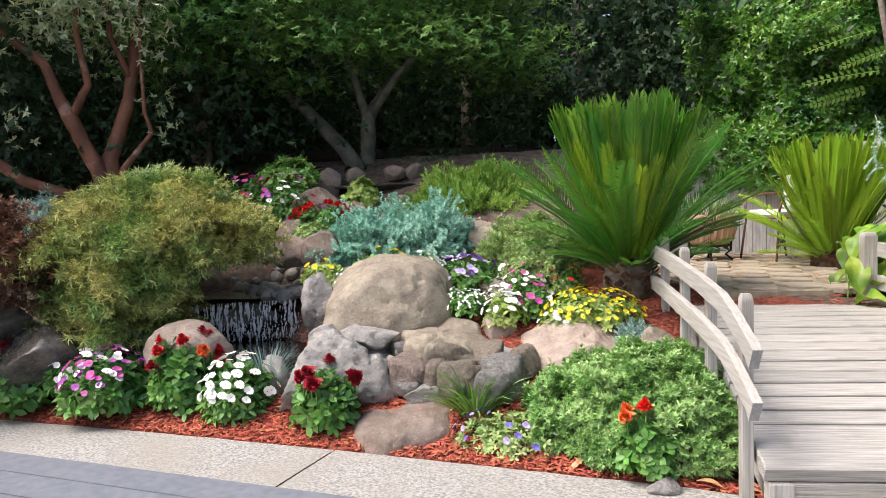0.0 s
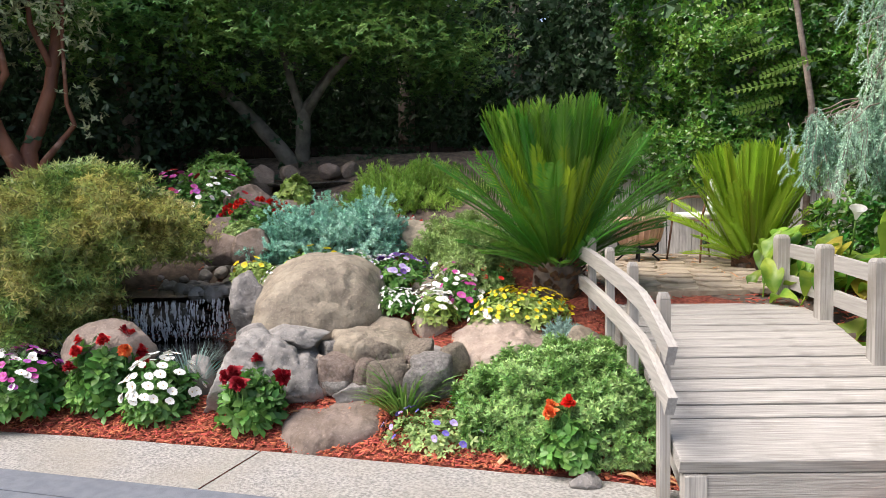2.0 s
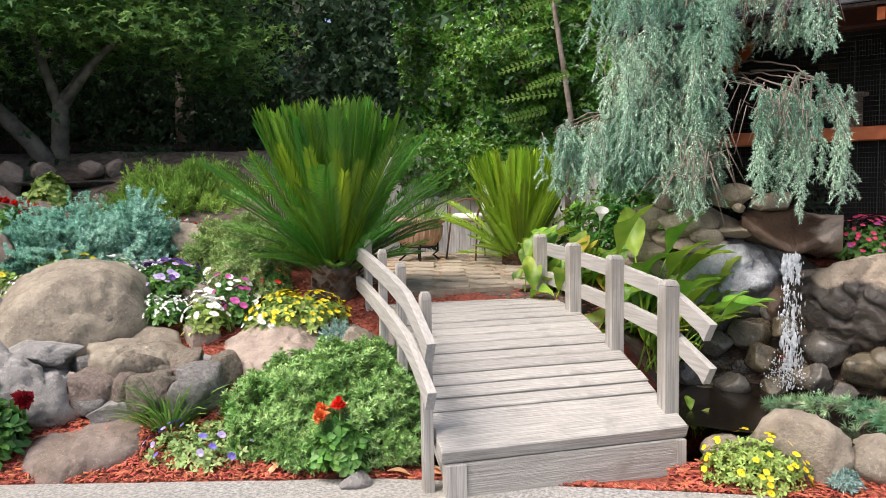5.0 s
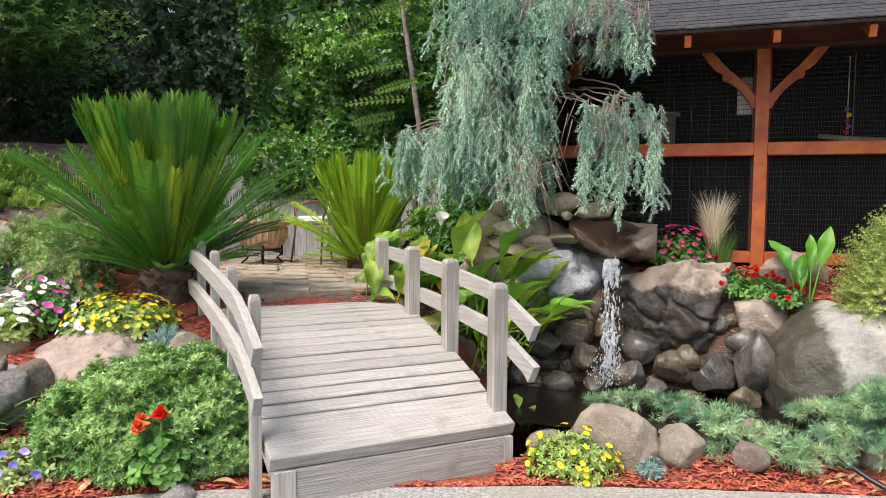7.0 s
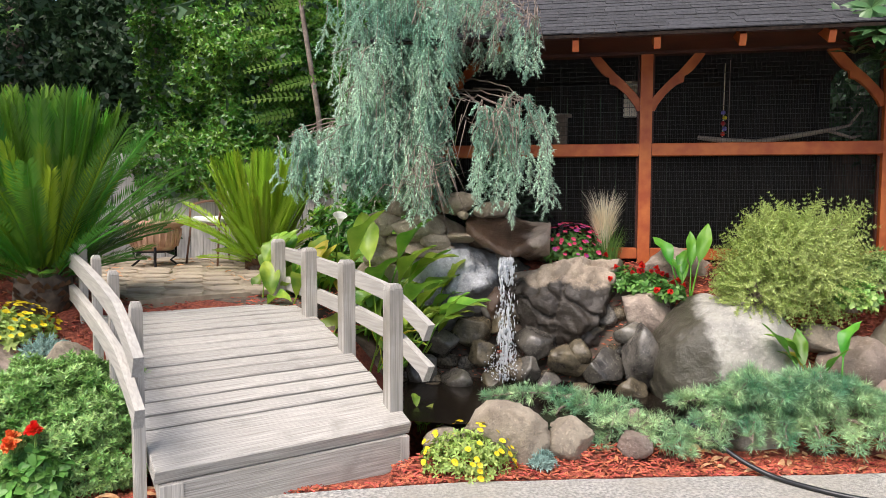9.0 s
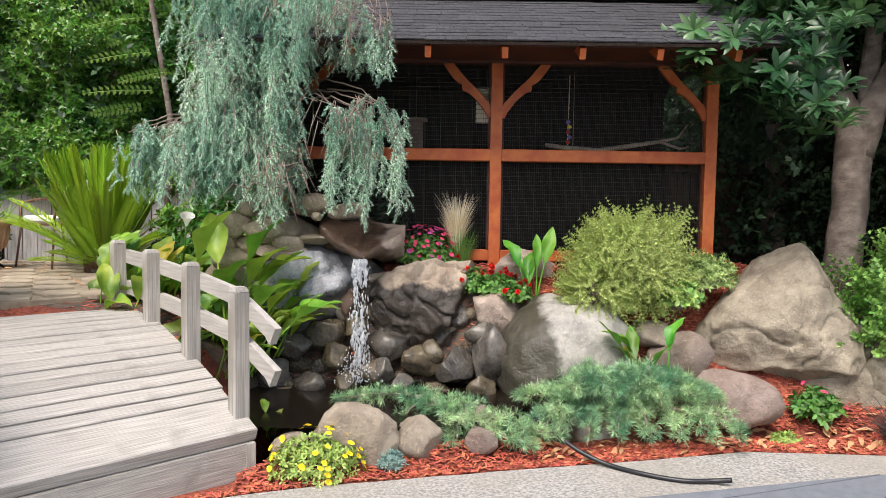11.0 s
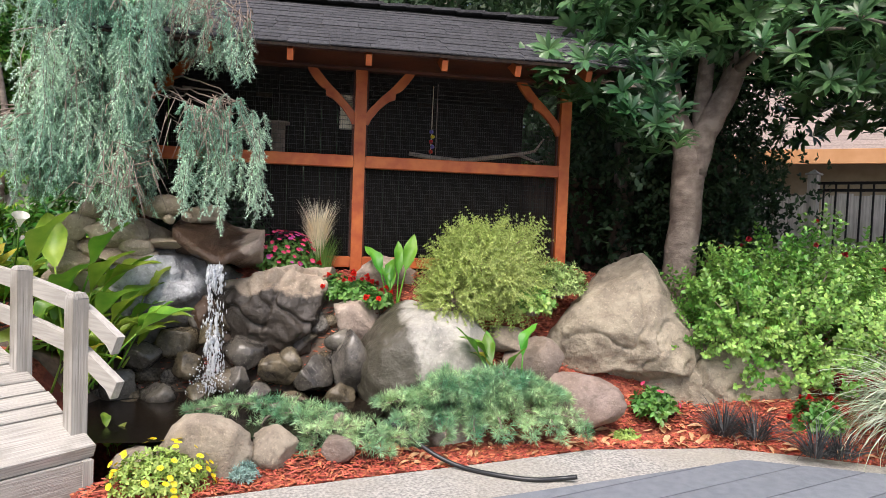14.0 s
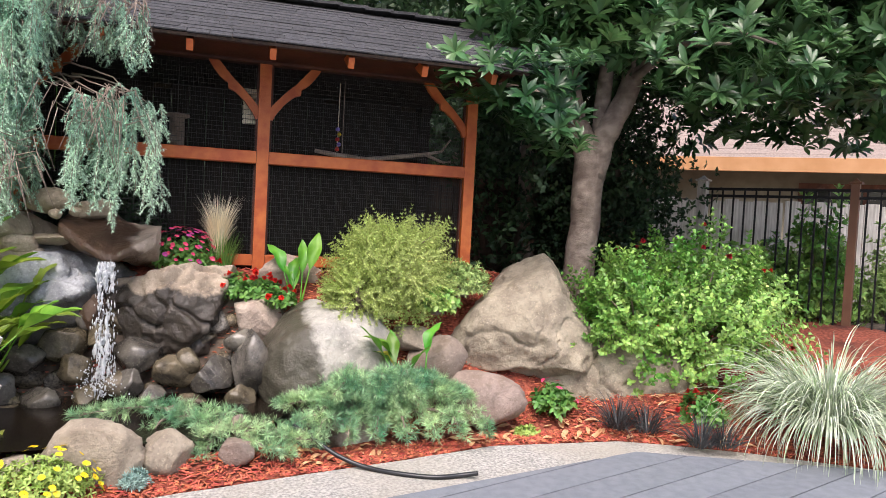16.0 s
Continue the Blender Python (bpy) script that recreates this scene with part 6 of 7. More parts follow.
flower_plant("yellow_pansy", -4.72, 3.42, 0.26, 0.16, "yellow pansies among green leaves", ("yellow",), 9, 0.07, seed=25, z=0.87, ln=300, leaf=L_SHRUB)
flower_plant("yellow_pansy", -4.85, 2.98, 0.2, 0.14, "yellow pansies at the boulder", ("yellow",), 7, 0.06, seed=26, z=0.83, ln=220, leaf=L_LIME)
flower_plant("white_alyssum", -4.5, 3.05, 0.2, 0.13, "mat of tiny white and lilac flowers", ("white", "lilac", "white"), 90, 0.03, "star", seed=27, z=0.79, ln=160, low=0.1)
flower_plant("white_phlox", -4.25, 3.5, 0.15, 0.18, "clump of white phlox flowers", ("white",), 40, 0.045, "star", seed=28, z=0.83, ln=120)
flower_plant("purple_pansy", -4.0, 3.75, 0.3, 0.16, "deep purple pansies in a drift", ("deep_purple", "deep_purple", "lilac"), 48, 0.06, seed=29, z=0.81, ln=260)
flower_plant("white_alyssum", -4.22, 3.72, 0.18, 0.13, "white and lilac alyssum cushion", ("white", "lilac"), 70, 0.03, "star", seed=30, z=0.83, ln=120, low=0.1)
flower_plant("purple_annual", -3.95, 3.6, 0.17, 0.13, "violet annuals over green leaves", ("deep_purple", "lilac"), 18, 0.05, seed=31, z=0.73, ln=160)
flower_plant("white_pansy", -3.72, 4.02, 0.16, 0.15, "white flowers with dark leaves", ("white",), 18, 0.06, seed=32, z=0.79, ln=110, leaf=L_LACER)
flower_plant("white_snapdragon", -3.45, 3.86, 0.2, 0.26, "white and magenta upright annuals", ("white", "white", "white", "magenta"), 60, 0.05, "broad", seed=33, z=0.67, ln=200)
flower_plant("magenta_dianthus", -3.25, 3.72, 0.12, 0.18, "small clump of magenta dianthus flowers", ("magenta",), 8, 0.06, seed=34, z=0.63, ln=110)
flower_plant("white_alyssum", -3.66, 3.46, 0.2, 0.11, "cushion of tiny white alyssum", ("white",), 110, 0.028, "star", seed=35, z=0.65, ln=150, low=0.1)
flower_plant("white_petunia", -3.34, 3.52, 0.16, 0.16, "white petunias over lime-green leaves", ("white",), 26, 0.06, seed=36, z=0.60, ln=150, leaf=L_LIME)
flower_plant("white_alyssum", -3.84, 3.42, 0.09, 0.1, "small tuft of white flowers", ("white",), 16, 0.04, "star", seed=37, z=0.67, ln=70)
flower_plant("yellow_calibrachoa", -2.9, 3.92, 0.35, 0.18, "spreading mat of bright yellow flowers", ("yellow",), 150, 0.036, "broad", seed=38, z=0.60, ry=0.22, rz=radians(40), ln=420, leaf=L_LIME, low=0.1)
flower_plant("red_annual", -3.95, 3.35, 0.1, 0.1, "small bright red annual flower", ("red",), 6, 0.05, seed=39, z=0.67, ln=50)
flower_plant("red_annual", -3.3, 4.05, 0.14, 0.16, "clump of orange-red annual flowers", ("scarlet", "orange"), 10, 0.05, seed=40, z=0.77, ln=80)
FILL = ((-4.35, 3.85, 0.86, "white", "white_phlox", 30), (-4.0, 4.05, 0.86, "yellow", "yellow_pansy", 7), (-3.6, 3.72, 0.7, "white", "white_pansy", 22), (-3.15, 3.9, 0.66, "white", "white_petunia", 22),
        (-3.85, 3.88, 0.8, "deep_purple", "purple_pansy", 26), (-4.15, 3.42, 0.76, "white", "white_phlox", 30), (-3.5, 3.62, 0.64, "magenta", "magenta_dianthus", 9), (-4.4, 3.32, 0.8, "deep_purple", "purple_pansy", 16), (-3.05, 3.75, 0.6, "white", "white_pansy", 14))
for i, (x, y, z, c, kind, n) in enumerate(FILL):
    flower_plant(kind, x, y, 0.15, 0.13, "clump of " + c.replace("_", " ") + " flowers in the mixed bed", (c,), n, 0.052, seed=140 + i, z=z - 0.06, ln=130, L=0.04, W=0.02, leaf=(L_DAHLIA, L_LIME, L_GSHR)[i % 3])
# front of the bed
flower_plant("impatiens", -5.3, 1.2, 0.27, 0.28, "white impatiens bush in the mulch", ("white",), 90, 0.058, seed=41, z=0.22, ln=420, L=0.07, W=0.035)
flower_plant("impatiens", -4.92, 1.3, 0.3, 0.3, "purple and white impatiens bush in the mulch", ("purple", "purple", "magenta", "white"), 84, 0.062, seed=42, z=0.17, ln=520, L=0.08, W=0.035)
flower_plant("dahlia", -4.58, 1.72, 0.25, 0.42, "bushy dahlia with orange and dark red flowers", ("dark_red", "orange", "red", "dark_red"), 18, 0.1, "pompon", seed=43, z=0.17, ln=460, L=0.085, W=0.045, low=0.4, lift=0.035)
flower_plant("impatiens", -4.2, 1.93, 0.25, 0.3, "white large-flowered impatiens in the mulch", ("white",), 60, 0.068, seed=44, z=0.13, ln=420, L=0.08, W=0.03)
flower_plant("dahlia", -3.58, 2.22, 0.2, 0.26, "young dahlia with dark red flowers", ("dark_red",), 7, 0.12, "pompon", seed=45, z=0.16, ln=240, L=0.085, W=0.045, low=0.45, lift=0.07)
flower_plant("dahlia", -5.5, 0.85, 0.26, 0.36, "dark red dahlia at the end of the bed", ("dark_red",), 8, 0.1, "pompon", seed=46, z=0.15, ln=360, L=0.085, W=0.045, low=0.3)
flower_plant("dahlia", -1.88, 3.06, 0.17, 0.2, "small dahlia with orange and pink flowers at the ground cover", ("orange", "scarlet"), 7, 0.085, "pompon", seed=47, z=0.12, ln=230, L=0.065, W=0.045, low=0.7, lift=0.06)
flower_plant("blue_trailing_plant", -2.56, 2.86, 0.4, 0.2, "trailing plant with small violet flowers at the path", ("violet", "lilac", "violet"), 40, 0.042, seed=48, z=0.04, ry=0.2, rz=radians(32), ln=800, L=0.035, W=0.016, leaf=L_GSHR)
tuft("strap_leaved_plant", -2.93, 2.86, 230, 0.42, 0.017, "clump of strap-shaped green leaves between rocks", L_LIRI, (0.05, 0.7), 1.4, 0.05, 50, z=0.1)
tuft("blue_fescue", -5.12, 1.72, 300, 0.36, 0.0065, "blue-grey fescue tuft in the mulch", L_FESC, (0.1, 1.1), 0.7, 0.06, 51, z=0.28, group="fescue tufts")
tuft("blue_fescue", -4.3, 2.16, 300, 0.34, 0.0065, "blue-grey fescue tuft at the pool", L_FESC, (0.1, 1.1), 0.7, 0.06, 52, z=0.2, group="fescue tufts")

# ---- round the pond ----
def paddle(name, leaf, L, W, bend, n=12, wave=0.24, stalk=0.35):
    """A broad canna leaf on its stalk, rising along +z and bending towards +x."""
    g = Bag()
    xs, zs, th = [0.0], [0.0], 0.12
    steps = 16
    for k in range(steps):
        f = k / steps
        th = 0.12 + bend * max(0, f - 0.3) ** 1.3
        xs.append(xs[-1] + math.sin(th) * (L + stalk) / steps)
        zs.append(zs[-1] + math.cos(th) * (L + stalk) / steps)
    sp = stalk / (L + stalk)
    pts = [(np.interp(q, np.linspace(0, 1, steps + 1), xs), 0, np.interp(q, np.linspace(0, 1, steps + 1), zs)) for q in np.linspace(0, sp, 5)]
    g.tube(pts, [0.009, 0.008, 0.007, 0.006, 0.005], 6)
    V, F = [], []
    for i in range(n + 1):
        f = i / n
        q = sp + (1 - sp) * f
        x, z = np.interp(q, np.linspace(0, 1, steps + 1), xs), np.interp(q, np.linspace(0, 1, steps + 1), zs)
        w = W * 0.5 * math.sin(math.pi * min(1, f * 0.93 + 0.05)) ** 1.05
        for j, s in enumerate((-1, -0.5, 0, 0.5, 1)):
            lift = 0.55 * w * abs(s) + wave * w * math.sin(11 * f + 3 * s) * (0.3 + abs(s))
            V.append((x - lift * 0.7, s * w, z + lift * 0.5))
    for i in range(n):
        F += [(5 * i + j, 5 * i + j + 1, 5 * i + j + 6, 5 * i + j + 5) for j in range(4)]
    g.add(V, F)
    return g.mesh(name, leaf, True)


CANNA = [paddle("leaf", L_CANNA, L, W, b, stalk=s) for L, W, b, s in ((0.38, 0.19, 1.5, 0.2), (0.36, 0.18, 2.1, 0.18), (0.4, 0.17, 1.0, 0.3), (0.34, 0.18, 2.6, 0.16), (0.38, 0.17, 1.3, 0.48), (0.4, 0.18, 1.8, 0.5))]
CANNA_Y = paddle("leaf", L_YELLOW, 0.32, 0.11, 1.8, stalk=0.25)
CANNA_S = [paddle("leaf", L_CANNAD, 0.3, 0.11, b, stalk=s) for b, s in ((0.5, 0.3), (1.1, 0.22), (1.8, 0.26))]


def canna(x, y, z, n, label, seed, size=1.0, spread=0.12, lean=(0.0, 0.7), kinds=None):
    rng = random.Random(seed)
    root = thing("canna", (x, y, z), label, "plant", "cannas")
    for k in range(n):
        a = radians(45) + rng.uniform(-1.5, 1.5) if x < -0.5 else rng.uniform(0, 6.28)
        o = part("leaf", CANNA_Y if rng.random() < 0.06 else rng.choice(kinds or CANNA), root, loc=(spread * rng.uniform(-1, 1), spread * rng.uniform(-1, 1), -0.03))
        o.rotation_euler = (rng.uniform(-0.2, 0.2), rng.uniform(*lean), a)
        s = size * rng.uniform(0.7, 1.15)
        o.scale = (s, s, s)
    return root


canna(-1.72, 5.5, 0.62, 28, "canna clump with broad glossy green leaves by the bridge rail", 1, 0.72, 0.26)
canna(-1.35, 5.3, 0.62, 26, "canna clump with broad glossy green leaves by the bridge rail", 2, 1.0, 0.24)
canna(-1.0, 5.05, 0.55, 30, "canna clump with broad green and yellowing leaves", 3, 1.0, 0.22)
canna(-0.72, 4.78, 0.35, 26, "canna clump at the pond's edge under the rail", 4, 0.89, 0.16)
canna(-0.62, 5.0, 0.42, 22, "canna clump at the pond's edge", 5, 0.99, 0.14)
canna(-1.2, 4.75, 0.25, 14, "canna clump beneath the bridge rail", 6, 0.89, 0.16)
canna(-1.6, 5.28, 0.62, 24, "canna clump with broad glossy leaves beside the patio", 10, 0.8, 0.24)
canna(1.25, 5.22, 0.8, 6, "upright canna with glossy leaves above the huge boulder", 7, 0.82, 0.05, (0.0, 0.2), CANNA_S)
canna(1.9, 4.62, 0.34, 9, "young canna leaves behind the low cedar", 8, 0.8, 0.14, (0.0, 0.5), CANNA_S)
canna(-0.32, 4.3, 0.1, 8, "young canna leaves at the water's edge", 9, 0.29, 0.06)


def calla_flower(x, y, z):
    root = thing("calla_lily", (x, y, z), "single white calla lily flower on a green stem", "flower")
    root.rotation_euler = (0.45, 0.3, 0)
    part("stem", Bag().tube([(0, 0, -0.5), (0.01, 0, -0.2), (0, 0, 0)], 0.006, 6).mesh("stem", M_STEM, True), root)
    part("spathe", Bag().lathe([(0.008, 0), (0.02, 0.04), (0.04, 0.075), (0.055, 0.09)], 14).mesh("spathe", PETALS["white"], True), root)


calla_flower(-1.27, 5.45, 1.24)


def low_cedar(x, y, z, arms, label, seed):
    """A creeping cedar: spreading arms set with starry needle tufts; each arm is its points and its thickness."""
    root = thing("creeping_cedar", (x, y, z), label, "conifer", "creeping cedars")
    rng = np.random.default_rng(seed)
    P, A, g = [], [], Bag()
    for pts, thick in arms:
        pts = np.asarray(pts, float)
        seg = np.concatenate([[0], np.cumsum(np.linalg.norm(np.diff(pts, axis=0), axis=1))])
        n = max(8, int(seg[-1] / 0.0052 * (0.5 + thick / 0.08)))
        q = seg[-1] * np.linspace(0, 1, n)
        line = np.stack([np.interp(q, seg, pts[:, i]) for i in range(3)], 1)
        off = rng.normal(0, 1, (n, 3)) * [thick, thick, thick * 0.6] * (1 - 0.55 * (q / seg[-1]) ** 2)[:, None]
        along = unit(np.gradient(line, axis=0))
        P.append(line + off)
        A.append(unit(off / thick * 0.6 + along * 0.5 + [0, 0, 0.35] + rng.normal(0, 0.25, (n, 3))))
        g.tube([tuple(v) for v in line[:: max(1, n // 8)]], [0.011 - 0.001 * k for k in range(len(line[:: max(1, n // 8)]))], 5)
        for i in range(0, n, 3):
            g.tube([tuple(line[i]), tuple((line + off)[i])], [0.004, 0.002], 4)
    P, A = np.concatenate(P), np.concatenate(A)
    V, F = whorls(P, A, rng, 20, 0.056, 0.003, 0.95, 1, 0.0, jit=0.32, simple=True, droop=0.03)
    part("needles", raw_mesh("needles", V, F, L_CEDARG), root)
    part("branch_work", g.mesh("branch_work", M_TWIG, True), root)


low_cedar(0.64, 4.34, 0.17, [
    ([(0.12, 0.0, 0.04), (-0.08, 0.08, 0.11), (-0.24, 0.13, 0.125), (-0.45, 0.14, 0.115), (-0.66, 0.14, 0.075)], 0.04), ([(-0.12, 0.09, 0.1), (-0.2, 0.05, 0.06), (-0.24, 0.02, 0.0)], 0.028),
    ([(0.1, 0.0, 0.0), (0.0, 0.02, 0.1), (-0.12, 0.0, 0.1)], 0.05), ([(0.1, 0.0, 0.0), (0.1, 0.02, 0.1), (0.16, 0.0, 0.11)], 0.05), ([(0.1, 0.0, 0.05), (0.1, -0.1, 0.05), (0.04, -0.2, -0.06)], 0.045),
    ([(0.1, 0.0, 0.05), (0.3, -0.08, 0.05), (0.46, -0.12, 0.0), (0.62, -0.12, -0.02)], 0.04), ([(0.2, -0.05, 0.05), (0.34, -0.18, -0.02), (0.5, -0.22, -0.06)], 0.03)], "creeping blue-green cedar hanging over the pond", 3)
fan, frg = [], random.Random(6)
for k in range(44):
    th = frg.uniform(0, 6.28)
    ex, ey = 0.66 * math.cos(th) * frg.uniform(0.5, 1.05), 0.24 * math.sin(th) * frg.uniform(0.4, 1.0)
    top = 0.34 * (1 - 0.5 * abs(ex) / 0.66) * frg.uniform(0.7, 1.15)
    fan.append(([(0.1 * ex, 0.3 * ey, 0.02), (0.35 * ex, 0.5 * ey, top * 0.9), (0.7 * ex, 0.8 * ey, top), (ex, ey, top * 0.45 + 0.04)], 0.034))
for k in range(8):
    fx = -0.55 + 0.16 * k
    fan.append(([(fx * 0.6, -0.05, 0.08), (fx, -0.17, 0.05), (fx * 1.1, -0.27, -0.04)], 0.032))
low_cedar(1.72, 4.56, 0.16, fan, "wide blue-green creeping cedar at the path", 4)
flower_plant("yellow_calibrachoa", -0.02, 3.88, 0.25, 0.2, "loose plant with small yellow flowers beside the bridge", ("yellow",), 50, 0.036, "broad", seed=60, z=0.04, ry=0.16, rz=radians(15), ln=650, L=0.03, W=0.012, leaf=L_LIME, low=-0.05)
shrub("small_grey_plant", 0.36, 3.98, 0.07, 0.06, 0.06, "small grey-green creeping plant in the mulch", L_FESC, 160, 6, 0.03, 0.006, 0.8, 2, 0.02, seed=61, category="plant")
flower_plant("pink_annual", 0.46, 5.6, 0.28, 0.2, "pink and crimson flowers above the fall", ("pink", "pink", "magenta"), 190, 0.036, seed=62, z=1.03, ry=0.18, ln=200, low=0.0)
flower_plant("red_geranium", 0.9, 5.38, 0.24, 0.14, "red geraniums above the dark rock", ("scarlet", "red"), 26, 0.05, "pompon", seed=63, z=0.84, ry=0.14, ln=170)
flower_plant("red_geranium", 0.66, 5.5, 0.18, 0.14, "red geraniums beside the feather grass", ("scarlet", "red"), 14, 0.05, "pompon", seed=64, z=0.9, ry=0.12, ln=120)
flower_plant("red_geranium", 1.12, 5.22, 0.12, 0.1, "small red geranium at the canna", ("scarlet",), 6, 0.05, "pompon", seed=65, z=0.8, ln=70)
tuft("feather_grass", 0.7, 5.56, 330, 0.56, 0.0085, "pale feather grass with straw-coloured plumes", M_STRAW, (0.0, 0.03), 0.75, 0.02, 66, z=0.96, segs=9)
tuft("feather_grass", 0.73, 5.57, 240, 0.36, 0.005, "green base of the feather grass", L_LIRI, (0.02, 0.3), 0.5, 0.05, 67, z=0.92)
tuft("spiky_plant", 0.36, 5.66, 60, 0.26, 0.01, "dark spiky leaves behind the spout", L_MONDO, (0.05, 0.8), 0.5, 0.04, 68, z=1.05)
shrub("rosemary", 1.88, 5.22, 0.35, 0.3, 0.35, "rounded yellow-green rosemary bush with arching sprigs", L_ROSEM, 2600, 5, 0.025, 0.005, 0.75, 6, 0.13, z=1.0, shell=0.4, low=-0.75, lump=0.3, lscale=3.5, seed=70, up=0.05, wild=0.6)
shrub("trailing_rosemary", 1.62, 5.0, 0.2, 0.16, 0.2, "trailing rosemary over the huge boulder", L_ROSEM, 420, 6, 0.024, 0.005, 0.7, 6, 0.11, z=0.84, seed=71, up=-0.2, low=-0.5)
shrub("green_shrub", 2.45, 5.3, 0.2, 0.16, 0.2, "low green plants at the aviary's post", L_GSHR, 300, 5, 0.04, 0.012, 0.9, 2, 0.03, z=0.9, seed=72)
shrub("green_shrub", 2.2, 5.05, 0.14, 0.12, 0.16, "leafy green plant below the rosemary", L_SHRUB, 160, 5, 0.05, 0.03, 1.0, 1, z=0.8, seed=73, simple=False)

shrub("green_shrub", 6.5, 6.05, 0.4, 0.32, 1.05, "loose mid-green bush growing behind the iron fence", L_SHRUB, 420, 6, 0.085, 0.035, 0.9, 2, 0.06, seed=95, simple=False, lump=0.35, shell=0.6, low=-0.02, nstem=22)
shrub("green_shrub", 7.15, 5.75, 0.38, 0.3, 0.9, "light green bush behind the brown fence post", L_GSHR, 420, 6, 0.06, 0.022, 0.9, 2, 0.05, seed=96, lump=0.35, shell=0.6, low=-0.02, nstem=18)
shrub("dark_shrub", -1.35, 6.7, 0.8, 0.5, 0.95, "dark green shrub in the shade behind the stacked stones", L_HEDGE, 1500, 5, 0.08, 0.03, 1.0, 1, seed=92, z=0.65)
shrub("dark_shrub", -0.4, 6.6, 0.8, 0.5, 1.0, "dark green shrub in the shade beside the aviary", L_DARK, 1500, 5, 0.08, 0.03, 1.0, 1, seed=93, z=0.7)

for wx, wy, ws in ((-1.24, 3.31, 150), (-1.12, 3.35, 151), (-0.97, 3.42, 152)):
    shrub("small_weed", wx, wy, 0.035, 0.03, 0.06, "tiny round-leaved green weed against the bridge", L_SHRUB, 12, 3, 0.03, 0.028, 1.1, 1, z=0.02, seed=ws, simple=False, twig=M_STEM, category="weed", group="weeds at the bridge", nstem=5)

# ---- bank on the east ----
sh = shrub("rose_shrub", 4.25, 5.1, 0.8, 0.6, 0.84, "large fresh green shrub with a few small red roses", L_SHRUB, 1700, 3, 0.042, 0.026, 0.95, 4, 0.13, radians(-35), z=0.45, shell=0.5, low=-0.2, lump=0.3, lscale=3.2, seed=80, up=0.6, simple=False, nstem=40)
bloom(sh, np.random.default_rng(80), 0.83, 0.63, 1.04, 18, "pompon", ("red", "dark_red"), 0.05, -0.1)
sh = shrub("rose_shrub", 3.72, 5.0, 0.42, 0.34, 0.5, "green shrub with small red roses over the tan rock", L_SHRUB, 460, 3, 0.042, 0.025, 0.95, 6, 0.14, 0, z=0.62, shell=0.45, low=-0.2, lump=0.26, seed=81, up=0.3, simple=False)
bloom(sh, np.random.default_rng(81), 0.36, 0.3, 0.42, 8, "pompon", ("red",), 0.045, 0.0)
tuft("variegated_grass", 4.66, 4.02, 1500, 0.86, 0.0105, "big clump of arching green-and-white striped grass", L_VARI, (0.02, 1.0), 2.9, 0.2, 82, z=0.16, segs=9)
for mx, my, mn, ml, ms in ((3.36, 4.5, 150, 0.3, 83), (3.52, 4.4, 110, 0.27, 84), (3.7, 4.06, 130, 0.26, 85), (3.84, 4.02, 80, 0.24, 86)):
    tuft("mondo_grass", mx, my, mn, ml, 0.0075, "tuft of black mondo grass in red mulch", L_MONDO, (0.05, 1.1), 1.5, 0.07, ms, z=0.08, group="black mondo tufts")
flower_plant("begonia", 3.02, 4.82, 0.17, 0.18, "small begonia with pink-red flowers", ("pink",), 6, 0.04, seed=86, z=0.12, ln=130, L=0.06, W=0.03)
flower_plant("begonia", 3.98, 4.42, 0.19, 0.2, "small begonia with bright red flowers", ("red", "scarlet"), 9, 0.055, "pompon", seed=87, z=0.12, ln=150, L=0.055, W=0.03)
shrub("small_green_plant", 2.72, 4.6, 0.1, 0.08, 0.07, "small lime-green seedling at the rock", L_LIME, 60, 5, 0.04, 0.018, 1.0, 1, seed=88, simple=False, category="plant")
shrub("green_shrub", 5.2, 5.6, 0.5, 0.4, 0.6, "dark green shrub behind the iron fence", L_SHRUB, 900, 5, 0.06, 0.03, 1.0, 1, seed=89, z=0.7, simple=False)
shrub("green_shrub", 6.3, 6.45, 0.35, 0.3, 0.8, "leafy shrub behind the iron fence", L_SHRUB, 500, 5, 0.06, 0.03, 1.0, 1, seed=90, z=0.6, simple=False)
def planter(x, y, z):
    root = thing("red_bowl", (x, y, z), "glazed dark red bowl planter half hidden by the shrub", "planter")
    part("bowl", Bag().lathe([(0.0, 0.0), (0.09, 0.0), (0.15, 0.06), (0.18, 0.13), (0.19, 0.15), (0.175, 0.15), (0.15, 0.11), (0.0, 0.1)], 28).mesh("bowl", PETALS["dark_red"], True), root)


planter(4.42, 4.62, 0.3)


# ---- trees ----
def limb_tree(name, x, y, z, label, bark, limbs, rz=0.0, category="tree"):
    """limbs: lists of (right, away, up, radius) along each limb."""
    root = thing(name, (x, y, z), label, category)
    root.rotation_euler = (0, 0, rz)
    for i, pts in enumerate(limbs):
        fine, rad = [], []
        for a, b in zip(pts[:-1], pts[1:]):
            for k in range(4):
                t = k / 4
                j = 0.12 * a[3]
                fine.append(tuple(a[c] * (1 - t) + b[c] * t + j * noise.noise(Vector((a[0] * 9 + k, a[2] * 7, c * 3.3 + i))) for c in range(3)))
                rad.append((a[3] * (1 - t) + b[3] * t) * (1 + 0.05 * noise.noise(Vector((k * 1.7, i, a[2] * 5)))))
        fine.append(pts[-1][:3])
        rad.append(pts[-1][3])
        part("trunk" if i == 0 else "limb", Bag().tube(fine, rad, 12).mesh("limb", bark, True), root)
    return root


